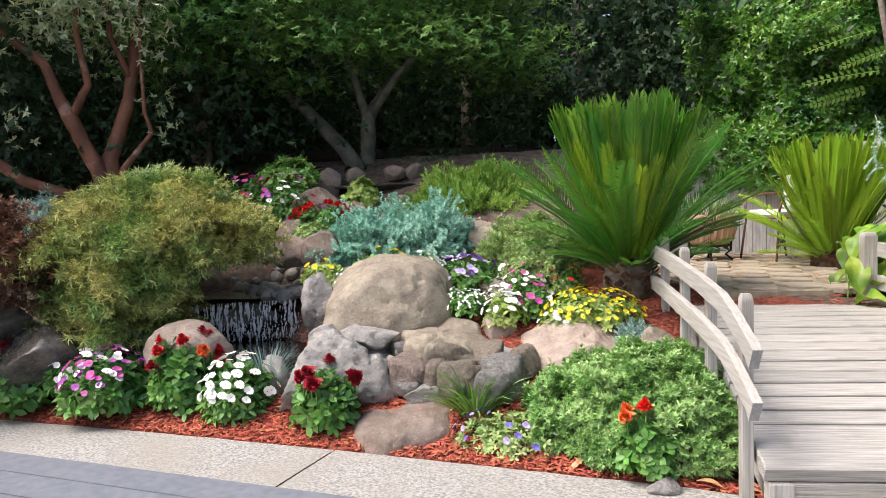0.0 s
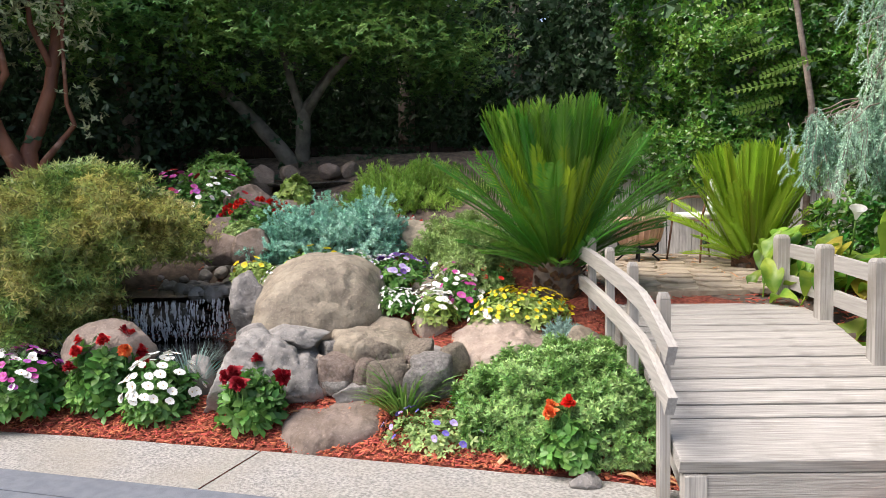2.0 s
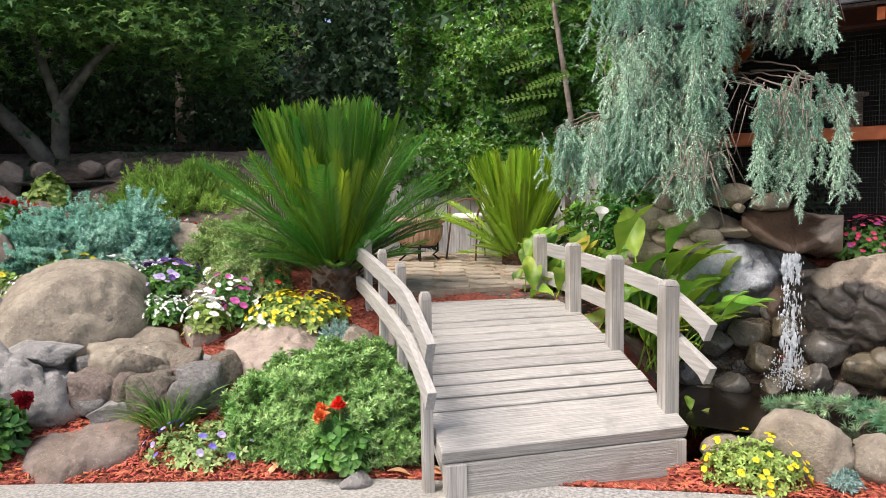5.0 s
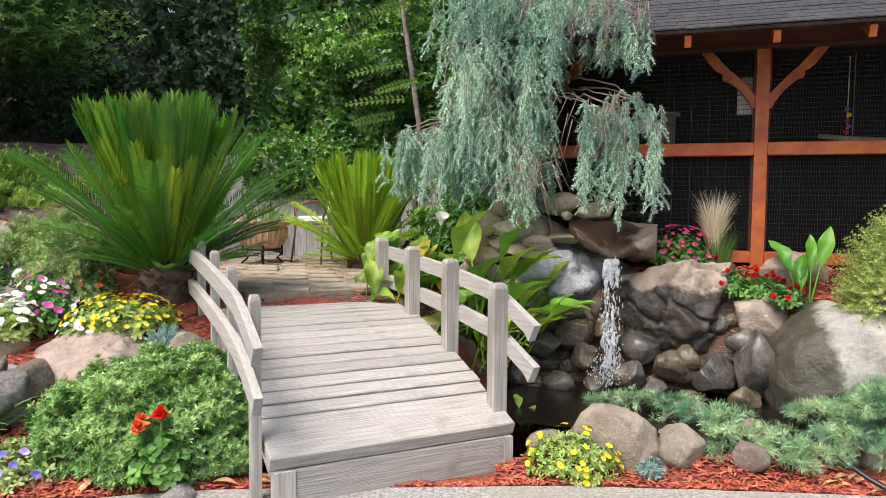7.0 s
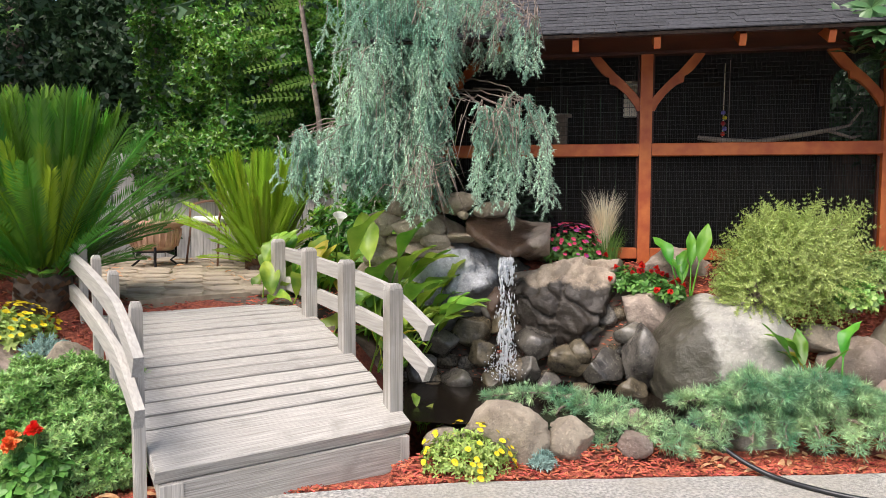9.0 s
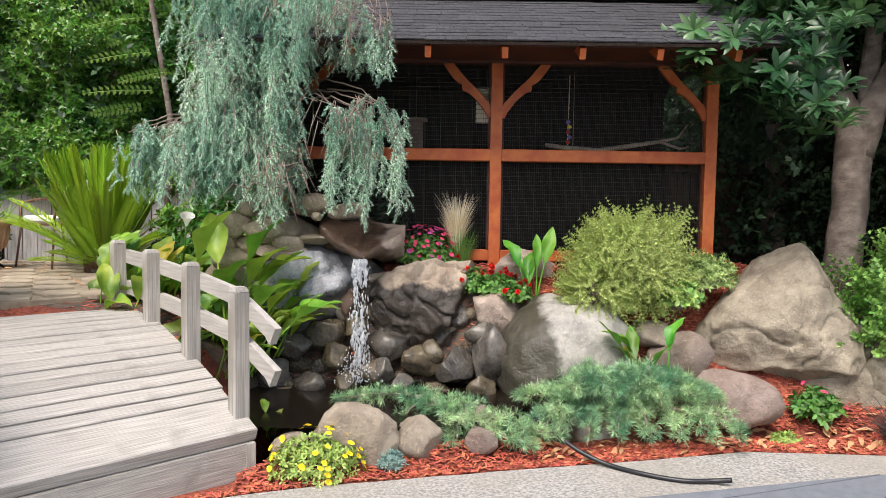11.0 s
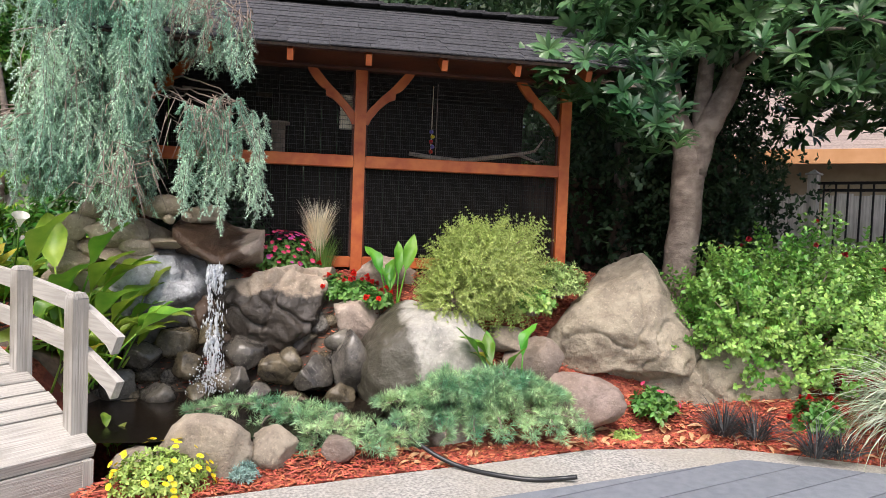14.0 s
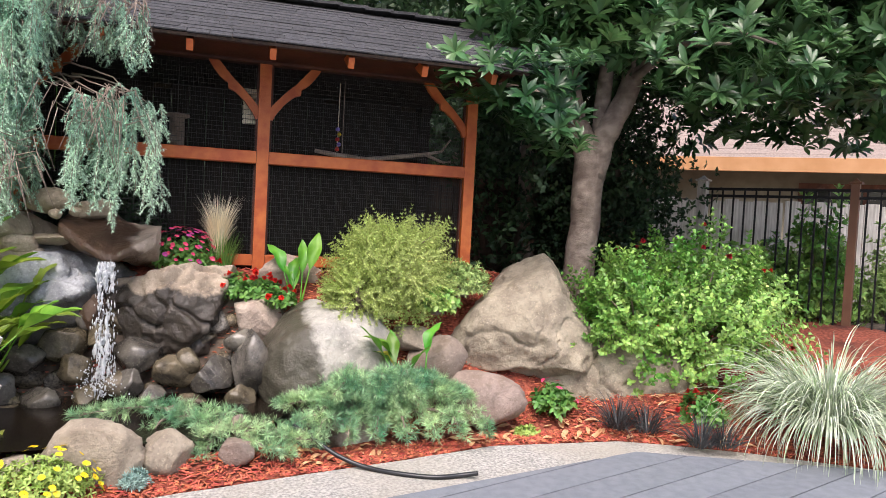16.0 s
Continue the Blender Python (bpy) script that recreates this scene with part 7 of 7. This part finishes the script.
def crown(root, name, leaf, centres, rng, per, rad, k, L, W, tilt=1.2, flat=0.4, up=0.4, simple=True, droop=0.2, levels=1, stem=0.0):
    """Sprays of leaves round many small centres (right, away, up)."""
    C = np.repeat(np.asarray(centres, float), per, 0)
    P = C + rng.normal(0, 1, C.shape) * [rad, rad, rad * flat]
    A = unit(rng.normal(0, 0.5, C.shape) + [0, 0, up])
    V, F = whorls(P, A, rng, k, L, W, tilt, levels, stem, simple=simple, droop=droop)
    return part(name, raw_mesh(name, V, F, leaf), root)


rg = np.random.default_rng(11)
# bare-limbed tree with red peeling bark; local x runs along the view's right
t = limb_tree("manzanita_tree", -7.3, 1.97, 1.36, "multi-stemmed tree with peeling red-brown bark", M_BARKR, [
    [(0.02, 0, -0.1, 0.12), (0.0, 0, 0.26, 0.1), (-0.06, 0, 0.45, 0.08), (-0.2, 0.05, 0.75, 0.068), (-0.28, 0.05, 0.95, 0.075), (-0.39, 0.05, 1.2, 0.055), (-0.49, 0.1, 1.5, 0.045), (-0.8, 0.1, 1.75, 0.035), (-1.3, 0.2, 2.2, 0.02)],
    [(0.02, 0, 0.25, 0.085), (0.04, 0.05, 0.6, 0.075), (0.14, 0.1, 0.9, 0.072), (0.24, 0.1, 1.2, 0.06), (0.3, 0.15, 1.6, 0.055), (0.36, 0.2, 2.1, 0.045), (0.5, 0.2, 3.0, 0.03)],
    [(0.05, 0, 0.22, 0.045), (0.16, 0, 0.5, 0.034), (0.3, 0, 0.68, 0.028), (0.43, 0, 0.85, 0.022), (0.37, 0, 1.05, 0.02), (0.36, 0, 1.6, 0.017), (0.4, 0, 2.6, 0.012)],
    [(-0.02, -0.1, 0.15, 0.07), (-0.35, -0.1, 0.24, 0.055), (-0.7, -0.1, 0.38, 0.05), (-1.0, -0.1, 0.62, 0.045), (-1.5, -0.1, 0.95, 0.03)],
    [(-0.28, 0.05, 1.0, 0.045), (-0.12, 0, 1.3, 0.035), (-0.2, 0, 1.8, 0.028), (-0.1, 0, 2.6, 0.018)],
    [(0.26, 0.1, 1.4, 0.035), (0.1, 0.1, 1.8, 0.025), (0.05, 0.1, 2.6, 0.018)]], radians(75))
c = [(rg.uniform(-1.9, 0.75), rg.uniform(-0.5, 0.7), rg.uniform(1.1, 3.2)) for _ in range(150)]
c = [q for q in c if q[2] > 1.75 + 0.35 * abs(q[0] + 0.2) * (q[0] < 0) or q[0] < -1.0]
crown(t, "foliage", L_MANZ, c, rg, 34, 0.17, 5, 0.075, 0.028, 1.0, 0.9, -0.3)
crown(t, "hanging_foliage", L_MANZ, [(-0.75, -0.1, 0.95), (0.55, 0, 0.95), (0.5, 0, 1.1)], rg, 14, 0.08, 5, 0.06, 0.025, 1.0, 1.2, 0.1)

t = limb_tree("maple_tree", -7.2, 4.98, 1.75, "broad maple with a forked grey trunk and layered green leaves", M_BARKM, [
    [(0.0, 0, -0.2, 0.14), (-0.02, 0, 0.3, 0.1), (0.0, 0, 0.75, 0.085), (0.22, 0.1, 1.1, 0.06), (0.6, 0.2, 1.6, 0.04), (1.1, 0.3, 2.0, 0.02)],
    [(-0.08, 0, 0.05, 0.12), (-0.3, 0, 0.35, 0.095), (-0.62, 0, 0.72, 0.08), (-1.0, 0.1, 1.1, 0.06), (-1.7, 0.2, 1.6, 0.03)],
    [(0.0, 0, 0.7, 0.06), (-0.12, 0, 1.1, 0.05), (-0.3, 0.1, 1.8, 0.03)],
    [(0.02, 0, 0.75, 0.05), (0.35, -0.3, 1.2, 0.04), (0.7, -0.7, 1.5, 0.02)]], radians(56))
c = []
for _ in range(190):
    a, q = rg.uniform(-2.6, 2.0), rg.uniform(-1.5, 0.9)
    c.append((a, q, rg.uniform(0.95, 3.2) + 0.1 * abs(a) - 0.12 * q * (q < 0)))
c = [q for q in c if not (q[2] < 1.15 and -0.9 < q[0] < 0.6)]
crown(t, "foliage", L_MAPLE, c, rg, 100, 0.28, 6, 0.062, 0.025, 1.35, 0.3, 1.0)

t = limb_tree("whorl_leaved_tree", 3.7, 5.95, 0.75, "tree with smooth grey forked trunk and whorls of dark leaves", M_BARK, [
    [(0.02, 0, -0.15, 0.168), (0.05, 0, 0.25, 0.139), (0.08, 0, 0.7, 0.130), (0.09, 0, 1.15, 0.139), (0.05, 0, 1.4, 0.105), (-0.05, 0, 1.62, 0.084), (-0.1, -0.05, 1.9, 0.071), (-0.2, -0.15, 2.5, 0.042)],
    [(0.12, 0, 1.1, 0.109), (0.2, 0, 1.45, 0.105), (0.36, 0, 1.8, 0.092), (0.44, 0.02, 2.1, 0.084), (0.52, 0.05, 2.5, 0.067), (0.6, 0.1, 3.0, 0.050)],
    [(0.16, 0.03, 1.3, 0.067), (0.17, 0.05, 1.75, 0.071), (0.2, 0.05, 2.24, 0.059), (0.24, 0.1, 3.0, 0.034)],
    [(0.4, 0, 1.95, 0.042), (0.7, -0.5, 2.15, 0.025), (1.0, -1.1, 2.0, 0.010)],
    [(-0.05, 0, 1.7, 0.034), (-0.4, -0.6, 1.75, 0.021), (-0.8, -1.0, 1.75, 0.013), (-1.2, -1.2, 1.8, 0.007)],
    [(-0.05, 0, 1.6, 0.025), (-0.15, -0.6, 1.5, 0.017), (-0.2, -1.0, 1.35, 0.008)],
    [(0.45, 0, 2.2, 0.029), (0.9, -0.6, 2.3, 0.017), (1.3, -1.1, 2.0, 0.008)]], radians(-28))
RW = np.random.default_rng(21)


def rosettes(n, gap, inside, box):
    """Evenly spread places inside a region of the crown."""
    got = []
    for _ in range(6000):
        q = np.array([RW.uniform(*b) for b in box])
        if inside(*q) and all(np.linalg.norm((q - p) * [1, 0.3, 1]) > gap for p in got):
            got.append(q)
        if len(got) == n:
            break
    return got


near = rosettes(44, 0.14, lambda x, y, z: abs(z - 1.66 + 0.26 * (x + 0.7)) < 0.1 + 0.24 * (x + 1.15), ((-1.15, 0.0), (-1.5, -1.0), (1.0, 2.4)))
near += rosettes(34, 0.19, lambda x, y, z: z > 1.55 + 0.35 * max(0, 0.75 - x), ((0.42, 1.5), (-1.3, -0.9), (1.5, 2.5)))
near += rosettes(9, 0.22, lambda x, y, z: True, ((-0.6, 0.5), (-0.9, -0.4), (2.1, 2.6)))
P = np.array(near)
V, F = whorls(P, unit(RW.normal(0, 0.3, P.shape) + [0, -0.55, 0.65]), RW, 9, 0.15, 0.044, 1.1, 2, 0.04, simple=False, droop=0.22)
part("outer_foliage", raw_mesh("outer_foliage", V, F, L_WHORL), t, "whorls of long glossy leaves")
P = np.stack([RW.uniform(-1.0, 3.2, 1100), RW.uniform(0.15, 1.6, 1100), RW.uniform(1.5, 3.9, 1100)], 1)
P = np.concatenate([P, np.stack([RW.uniform(0.55, 2.8, 800), RW.uniform(-0.9, 0.5, 800), RW.uniform(1.75, 3.4, 800)], 1), np.stack([RW.uniform(-0.9, 0.6, 260), RW.uniform(-0.75, 0.0, 260), RW.uniform(2.0, 3.3, 260)], 1)])
P = P[P[:, 2] > 1.55 + 0.45 * (P[:, 0] < 0.9) * (P[:, 0] > -0.5)]
V, F = whorls(P, unit(RW.normal(0, 0.5, P.shape) + [0, -0.2, 0.6]), RW, 8, 0.15, 0.05, 1.1, 2, 0.03, droop=0.2)
part("inner_foliage", raw_mesh("inner_foliage", V, F, L_WHORL), t)
P = np.stack([RW.uniform(-1.4, 3.4, 2200), RW.uniform(-0.5, 1.7, 2200), RW.uniform(2.75, 4.4, 2200)], 1)
P = P[(P[:, 2] > 2.75 + 0.5 * np.clip(-P[:, 1], 0, 2)) & (P[:, 2] < 4.6 - 0.25 * P[:, 0] ** 2 * (P[:, 0] < 0))]
V, F = whorls(P, unit(RW.normal(0, 0.4, P.shape) + [0, 0, 0.7]), RW, 8, 0.16, 0.055, 1.15, 2, 0.03, simple=True, droop=0.2)
part("crown", raw_mesh("crown", V, F, L_WHORL), t, "unseen high crown of dark whorled leaves, added to shade those below")


# ---- weeping cedar ----
def weeping_cedar():
    """Boughs reach out from the trunk; from each hangs a curtain of strands set with short side twigs of needles."""
    ox, oy, oz = -0.72, 5.72, 0.85
    root = thing("weeping_cedar", (ox, oy, oz), "weeping blue cedar with long hanging strands of needles", "conifer")
    rng = np.random.default_rng(31)
    part("trunk", Bag().tube([(0.1, 0, -0.1), (0.12, 0.02, 0.5), (0.05, 0, 1.1), (0.1, 0, 1.8), (0.0, 0, 2.5), (0.05, -0.05, 3.0)], [0.1, 0.085, 0.075, 0.07, 0.055, 0.03], 10).mesh("trunk", M_BARKR, True), root)
    P, A, twigs, bare = [], [], Bag(), Bag()

    def lowest(x):
        return float(np.interp(x, [-1.5, -1.1, -0.95, -0.8, -0.7, -0.62, -0.5, -0.42, -0.3, -0.2], [1.27, 1.3, 1.46, 1.44, 1.22, 1.46, 1.24, 1.36, 1.55, 1.95]))

    def strand(p, ln):
        n = max(5, int(ln / 0.014))
        g = np.linspace(0, 1, n)
        a, sw = rng.uniform(0, 6.28), rng.uniform(0.02, 0.1)
        line = np.stack([p[0] + sw * np.cos(a) * np.sqrt(g) + 0.012 * np.sin(7 * g + a), p[1] + sw * np.sin(a) * np.sqrt(g) - 0.03 * g, p[2] - ln * g ** 1.12], 1)
        twigs.tube([tuple(q) for q in line[::6]] + [tuple(line[-1])], 0.0028, 4)
        start = int(n * rng.choice((0, 0, 0, 0.15, 0.35)))
        line = line[start:]
        P.append(line)
        A.append(np.tile([0, 0, -1.0], (len(line), 1)) + rng.normal(0, 0.35, (len(line), 3)))
        full = rng.uniform(0.7, 1.25)
        for q in range(0, len(line), 2):
            m = int(rng.integers(3, 7))
            b = rng.uniform(0, 6.28)
            out = np.array([math.cos(b), math.sin(b), 0]) * m * 0.009 * full
            f = np.linspace(0.1, 1, m)[:, None]
            side = line[q] + out * f ** 0.8 - np.array([0, 0, 1]) * f ** 1.3 * m * 0.0105
            P.append(side)
            A.append(np.tile([out[0] * 14, out[1] * 14, -1.0], (m, 1)) + rng.normal(0, 0.2, (m, 3)))

    def curtain(x0, x1, z0, z1, boughs, per, ln, floor=None, y0=-1.0, y1=-0.5, first=8):
        """Boughs whose tips lie between x0 and x1, z0 and z1 (world), each hung with strands."""
        for _ in range(boughs):
            tip = np.array([rng.uniform(x0, x1) - ox, rng.uniform(y0, y1), rng.uniform(z0, z1) - oz])
            src = np.array([0.06, 0.0, min(tip[2] + rng.uniform(-0.1, 0.3), 2.95)])
            f = np.linspace(0, 1, 14)[:, None]
            bough = src + (tip - src) * f + np.array([0, 0, 1]) * 0.16 * np.sin(np.pi * f) + rng.normal(0, 0.008, (14, 3))
            twigs.tube([tuple(q) for q in bough[6:]], [0.006 * (1 - 0.8 * k / 7) + 0.0015 for k in range(8)], 5)
            knots = rng.integers(first, 14, 3)
            for _ in range(per):
                j = int(rng.choice(knots))
                p = bough[j] + rng.normal(0, 0.04, 3) * [1, 1, 0.5]
                low = (lowest(p[0] + ox) if floor is None else floor) - oz + abs(rng.normal(0, 0.13))
                length = min(rng.uniform(*ln), p[2] - low)
                if length > 0.06:
                    strand(p, length)
    curtain(-1.18, -0.2, 2.35, 3.15, 26, 7, (0.35, 0.85))
    curtain(-1.05, -0.3, 1.95, 2.4, 17, 8, (0.3, 0.7))
    curtain(-1.46, -1.12, 1.72, 1.95, 9, 7, (0.2, 0.5))
    curtain(-1.1, -0.66, 1.6, 1.95, 8, 6, (0.25, 0.5))
    curtain(-0.6, -0.36, 1.55, 2.0, 8, 6, (0.25, 0.6))
    for x in (-0.07, 0.09, 0.21):
        curtain(x - 0.04, x + 0.05, 1.88, 2.08, 2, 6, (0.3, 0.72), 1.24 if x < 0.1 else 1.33, -0.95, -0.7, 12)
    curtain(-0.25, 0.2, 2.4, 2.8, 7, 6, (0.15, 0.35), 2.28)
    curtain(0.2, 0.32, 2.38, 2.55, 3, 5, (0.2, 0.4), 2.16, -0.95, -0.75)
    for x0, x1, z0, z1, n in ((-0.2, 0.28, 2.45, 2.72, 40), (-0.2, 0.22, 1.85, 2.1, 36), (-0.6, -0.32, 1.5, 1.8, 34)):
        for _ in range(n):
            x, y, z = rng.uniform(x0, x1) - ox, rng.uniform(-1.02, -0.8), rng.uniform(z0, z1) - oz
            dx = rng.uniform(-0.22, 0.22)
            bare.tube([(x, y, z), (x + dx * 0.5, y - 0.02, z + 0.03), (x + dx, y - 0.04, z - rng.uniform(0.08, 0.3))], [0.0035, 0.0028, 0.0014], 4)
    P, A = np.concatenate(P), np.concatenate(A)
    V, F = whorls(P, A, rng, 8, 0.026, 0.0044, 0.7, 1, simple=True, droop=0.0)
    part("needles", raw_mesh("needles", V, F, L_CEDAR), root)
    part("twig_work", twigs.mesh("twig_work", M_TWIG, True), root)
    part("twig_tangle", bare.mesh("twig_tangle", M_TWIG, True), root, "tangle of thin bare brown twigs")


weeping_cedar()


# ---- hedge and background trees ----
def hedge(name, x, y, z, rz, length, depth, h, label, leaf, n, L, W, seed, k=5, lean=0.0):
    """A tall leafy wall with an uneven face."""
    rng = np.random.default_rng(seed)
    P = np.stack([rng.uniform(-length / 2, length / 2, n), -depth * rng.random(n) ** 0.6, h * rng.random(n)], 1)
    bulge = lumps(P, 0.9, 0.7, seed) + lumps(P, 2.6, 0.25, seed + 5)
    P[:, 1] = P[:, 1] * 0.6 + bulge
    A = unit(rng.normal(0, 0.5, P.shape) + [0, -0.8, 0.35])
    V, F = whorls(P, A, rng, k, L, W, 1.05, 1, simple=True, droop=0.2)
    root = thing(name, (x, y, z), label, "hedge")
    root.rotation_euler = (0, 0, rz)
    part("foliage", raw_mesh("foliage", V, F, leaf), root)
    g = Bag()
    for q in range(int(length / 0.7)):
        bx = -length / 2 + 0.35 + 0.7 * q
        g.tube([(bx, 0.3, -0.8), (bx + 0.05, 0.28, h * 0.4), (bx - 0.05, 0.3, h * 0.85)], [0.06, 0.05, 0.02], 7)
    part("stem_work", g.mesh("stem_work", M_BARK, True), root)
    return root


hedge("glossy_hedge", -2.9, 9.1, 1.45, radians(20), 4.3, 0.6, 4.7, "tall glossy green hedge spilling over the pale fence", L_HEDGE, 21000, 0.07, 0.028, 41)


def fern_sprays():
    """Arching feathered light-green branches in front of the hedge."""
    rng = random.Random(9)
    root = thing("feathered_vine", (-3.0, 8.2, 1.9), "light green feathered branches arching out of the hedge", "vine")
    meshes = [frond_mesh("spray", L_SHRUB, L, radians(4), radians(22), 12, 0.078, 1.05, 0.04, 0.3) for L in (0.55, 0.75)]
    for k, (x, z, a) in enumerate(((-2.5, 3.7, 175), (-2.7, 3.45, 190), (-3.0, 3.2, 170), (-2.6, 3.05, 185), (-2.45, 2.85, 200), (-2.5, 2.6, 190), (-2.7, 2.45, 205), (-2.9, 3.75, 160))):
        o = part("leafy_spray", meshes[k % 2], root, loc=(x + 3.0, rng.uniform(-0.3, 0.1), z - 1.9))
        o.rotation_euler = (rng.uniform(0.8, 1.25), rng.uniform(0.0, 0.35), radians(a))
    part("stem", Bag().tube([(0.3, 0.4, -1.2), (0.4, 0.3, 0.5), (0.2, 0.2, 2.0), (0.5, 0.2, 3.2)], [0.04, 0.035, 0.03, 0.015]).mesh("stem", M_BARK, True), root)


fern_sprays()


def back_tree(x, y, z, r, h, label, leaf, seed, n=2700, L=0.1):
    rng = np.random.default_rng(seed)
    root = thing("background_tree", (x, y, z), label, "tree", "trees behind the fences")
    part("trunk", Bag().tube([(0, 0, -0.5), (0.05, 0, h * 0.4), (-0.05, 0.05, h * 0.9)], [0.16, 0.12, 0.04]).mesh("trunk", M_BARK, True), root)
    P, A = dome_points(rng, n, r, r, h * 0.55, 0.6, -1.0, 0.22, 2.0, seed)
    P[:, 2] += h * 0.52
    P2 = np.stack([rng.normal(0, r * 0.6, n // 3), rng.normal(0, r * 0.6, n // 3), rng.uniform(0.1, h * 0.5, n // 3)], 1)
    P, A = np.concatenate([P, P2]), np.concatenate([A, unit(rng.normal(size=P2.shape))])
    V, F = whorls(P, unit(A + rng.normal(0, 0.4, A.shape)), rng, 4, L, L * 0.5, 1.0, 1, jit=0.6, simple=True)
    part("crown", raw_mesh("crown", V, F, leaf), root)


DARK = "dark evergreen tree in deep shade behind the garden"
br = random.Random(12)
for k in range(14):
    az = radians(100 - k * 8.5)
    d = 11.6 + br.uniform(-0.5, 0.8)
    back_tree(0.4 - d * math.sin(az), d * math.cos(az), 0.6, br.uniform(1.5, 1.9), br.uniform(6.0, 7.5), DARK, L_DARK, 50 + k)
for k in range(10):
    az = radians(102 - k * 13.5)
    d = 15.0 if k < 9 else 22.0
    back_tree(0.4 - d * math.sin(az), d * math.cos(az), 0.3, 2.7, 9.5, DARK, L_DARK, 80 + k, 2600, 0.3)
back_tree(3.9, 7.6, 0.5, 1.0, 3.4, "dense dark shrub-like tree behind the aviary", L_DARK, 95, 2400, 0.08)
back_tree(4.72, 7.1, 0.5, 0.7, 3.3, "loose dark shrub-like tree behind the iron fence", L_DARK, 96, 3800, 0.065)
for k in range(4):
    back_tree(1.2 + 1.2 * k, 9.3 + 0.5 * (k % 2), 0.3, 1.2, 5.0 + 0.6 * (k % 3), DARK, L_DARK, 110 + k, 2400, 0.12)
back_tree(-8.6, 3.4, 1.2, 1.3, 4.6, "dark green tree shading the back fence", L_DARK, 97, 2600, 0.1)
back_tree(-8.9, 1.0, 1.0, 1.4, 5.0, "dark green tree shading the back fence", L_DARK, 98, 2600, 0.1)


# ---- mulch chips and fallen leaves ----
def scatter_chips():
    rng = np.random.default_rng(71)
    n = 56000
    x = rng.uniform(-6.2, 5.2, n)
    s = np.abs(rng.normal(0, 0.9, n))
    y = edge(x) + 0.015 + s
    z = height(x, y)
    keep = (z > 0.02) | (s < 0.25)
    keep &= ~((x > -1.35) & (x < -0.4) & (s > 0.05) & (s < 1.5))
    x, y, z = x[keep], y[keep], z[keep]
    n = len(x)
    a = rng.uniform(0, 6.28, n)
    D = np.stack([np.cos(a), np.sin(a), rng.normal(0, 0.22, n)], 1)
    N = unit(rng.normal(0, 0.35, (n, 3)) + [0, 0, 1])
    D = unit(D)
    S = unit(np.cross(D, N))
    N = np.cross(S, D)
    L, W = rng.uniform(0.018, 0.056, n)[:, None], rng.uniform(0.005, 0.014, n)[:, None]
    C = np.stack([x, y, z + 0.008 + rng.random(n) * 0.01], 1)
    H = 0.004
    c = [C + i * D * L * 0.5 + j * S * W * 0.5 + k * N * H for i, j, k in ((-1, -0.6, 0), (1, -1, 0), (1, 1, 0), (-1, 0.6, 0), (-0.9, -0.5, 1), (0.9, -0.8, 1), (0.9, 0.8, 1), (-0.9, 0.5, 1))]
    V = np.stack(c, 1).reshape(-1, 3)
    i = 8 * np.arange(n)[:, None]
    F = np.concatenate([i + q for q in ([4, 5, 6, 7], [0, 1, 5, 4], [1, 2, 6, 5], [2, 3, 7, 6], [3, 0, 4, 7])], 0)
    solo("mulch_chips", raw_mesh("mulch_chips", V, F, M_CHIP), (0, 0, 0), "loose shredded red bark chips", "mulch", kind="stuff")


scatter_chips()


def fallen_leaves():
    rnd = random.Random(5)
    ms = []
    for k in range(4):
        L, W = 0.11, 0.04
        V, F = [], []
        for i in range(6):
            f = i / 5
            w = W * 0.5 * math.sin(math.pi * min(1, 0.06 + f * 0.92))
            for s in (-1, 0, 1):
                V.append((L * (f - 0.5), s * w, 0.012 * math.sin(3 * f + k) + 0.35 * w * abs(s) * (1 + 0.5 * (k % 2)) + 0.01))
        for i in range(5):
            F += [(3 * i + j, 3 * i + j + 1, 3 * i + j + 4, 3 * i + j + 3) for j in (0, 1)]
        ms.append(raw_mesh("fallen_leaf", V, F, M_DRYLEAF, True))

    def drop(x, y, s=1.0, z=None):
        o = solo("fallen_leaf", ms[rnd.randrange(4)], (x, y, (ground(x, y) if z is None else z) + 0.015), "dry tan fallen leaf lying on the ground", "leaf", "fallen leaves", rz=rnd.uniform(0, 6.28))
        o.rotation_euler = (rnd.uniform(-0.3, 0.3), rnd.uniform(-0.3, 0.3), rnd.uniform(0, 6.28))
        o.scale = (s, s, s)
    for _ in range(22):
        x = rnd.uniform(-2.2, -1.35)
        drop(x, float(edge(x)) + rnd.uniform(0.03, 0.16), rnd.uniform(0.7, 1.1))
    for _ in range(150):
        x = rnd.uniform(1.0, 4.3)
        drop(x, float(edge(x)) + abs(rnd.gauss(0, 0.28)) + 0.02, rnd.uniform(0.6, 1.0))
    for _ in range(26):
        drop(rnd.uniform(1.9, 2.5), rnd.uniform(4.75, 5.3), rnd.uniform(0.7, 1.0))
    for _ in range(12):
        x = rnd.uniform(-5.0, -2.4)
        drop(x, float(edge(x)) + rnd.uniform(0.05, 0.4), rnd.uniform(0.6, 0.9))
    for _ in range(45):
        drop(rnd.uniform(-4.2, -2.0), rnd.uniform(5.4, 7.4), rnd.uniform(0.5, 0.8), 0.766)


fallen_leaves()
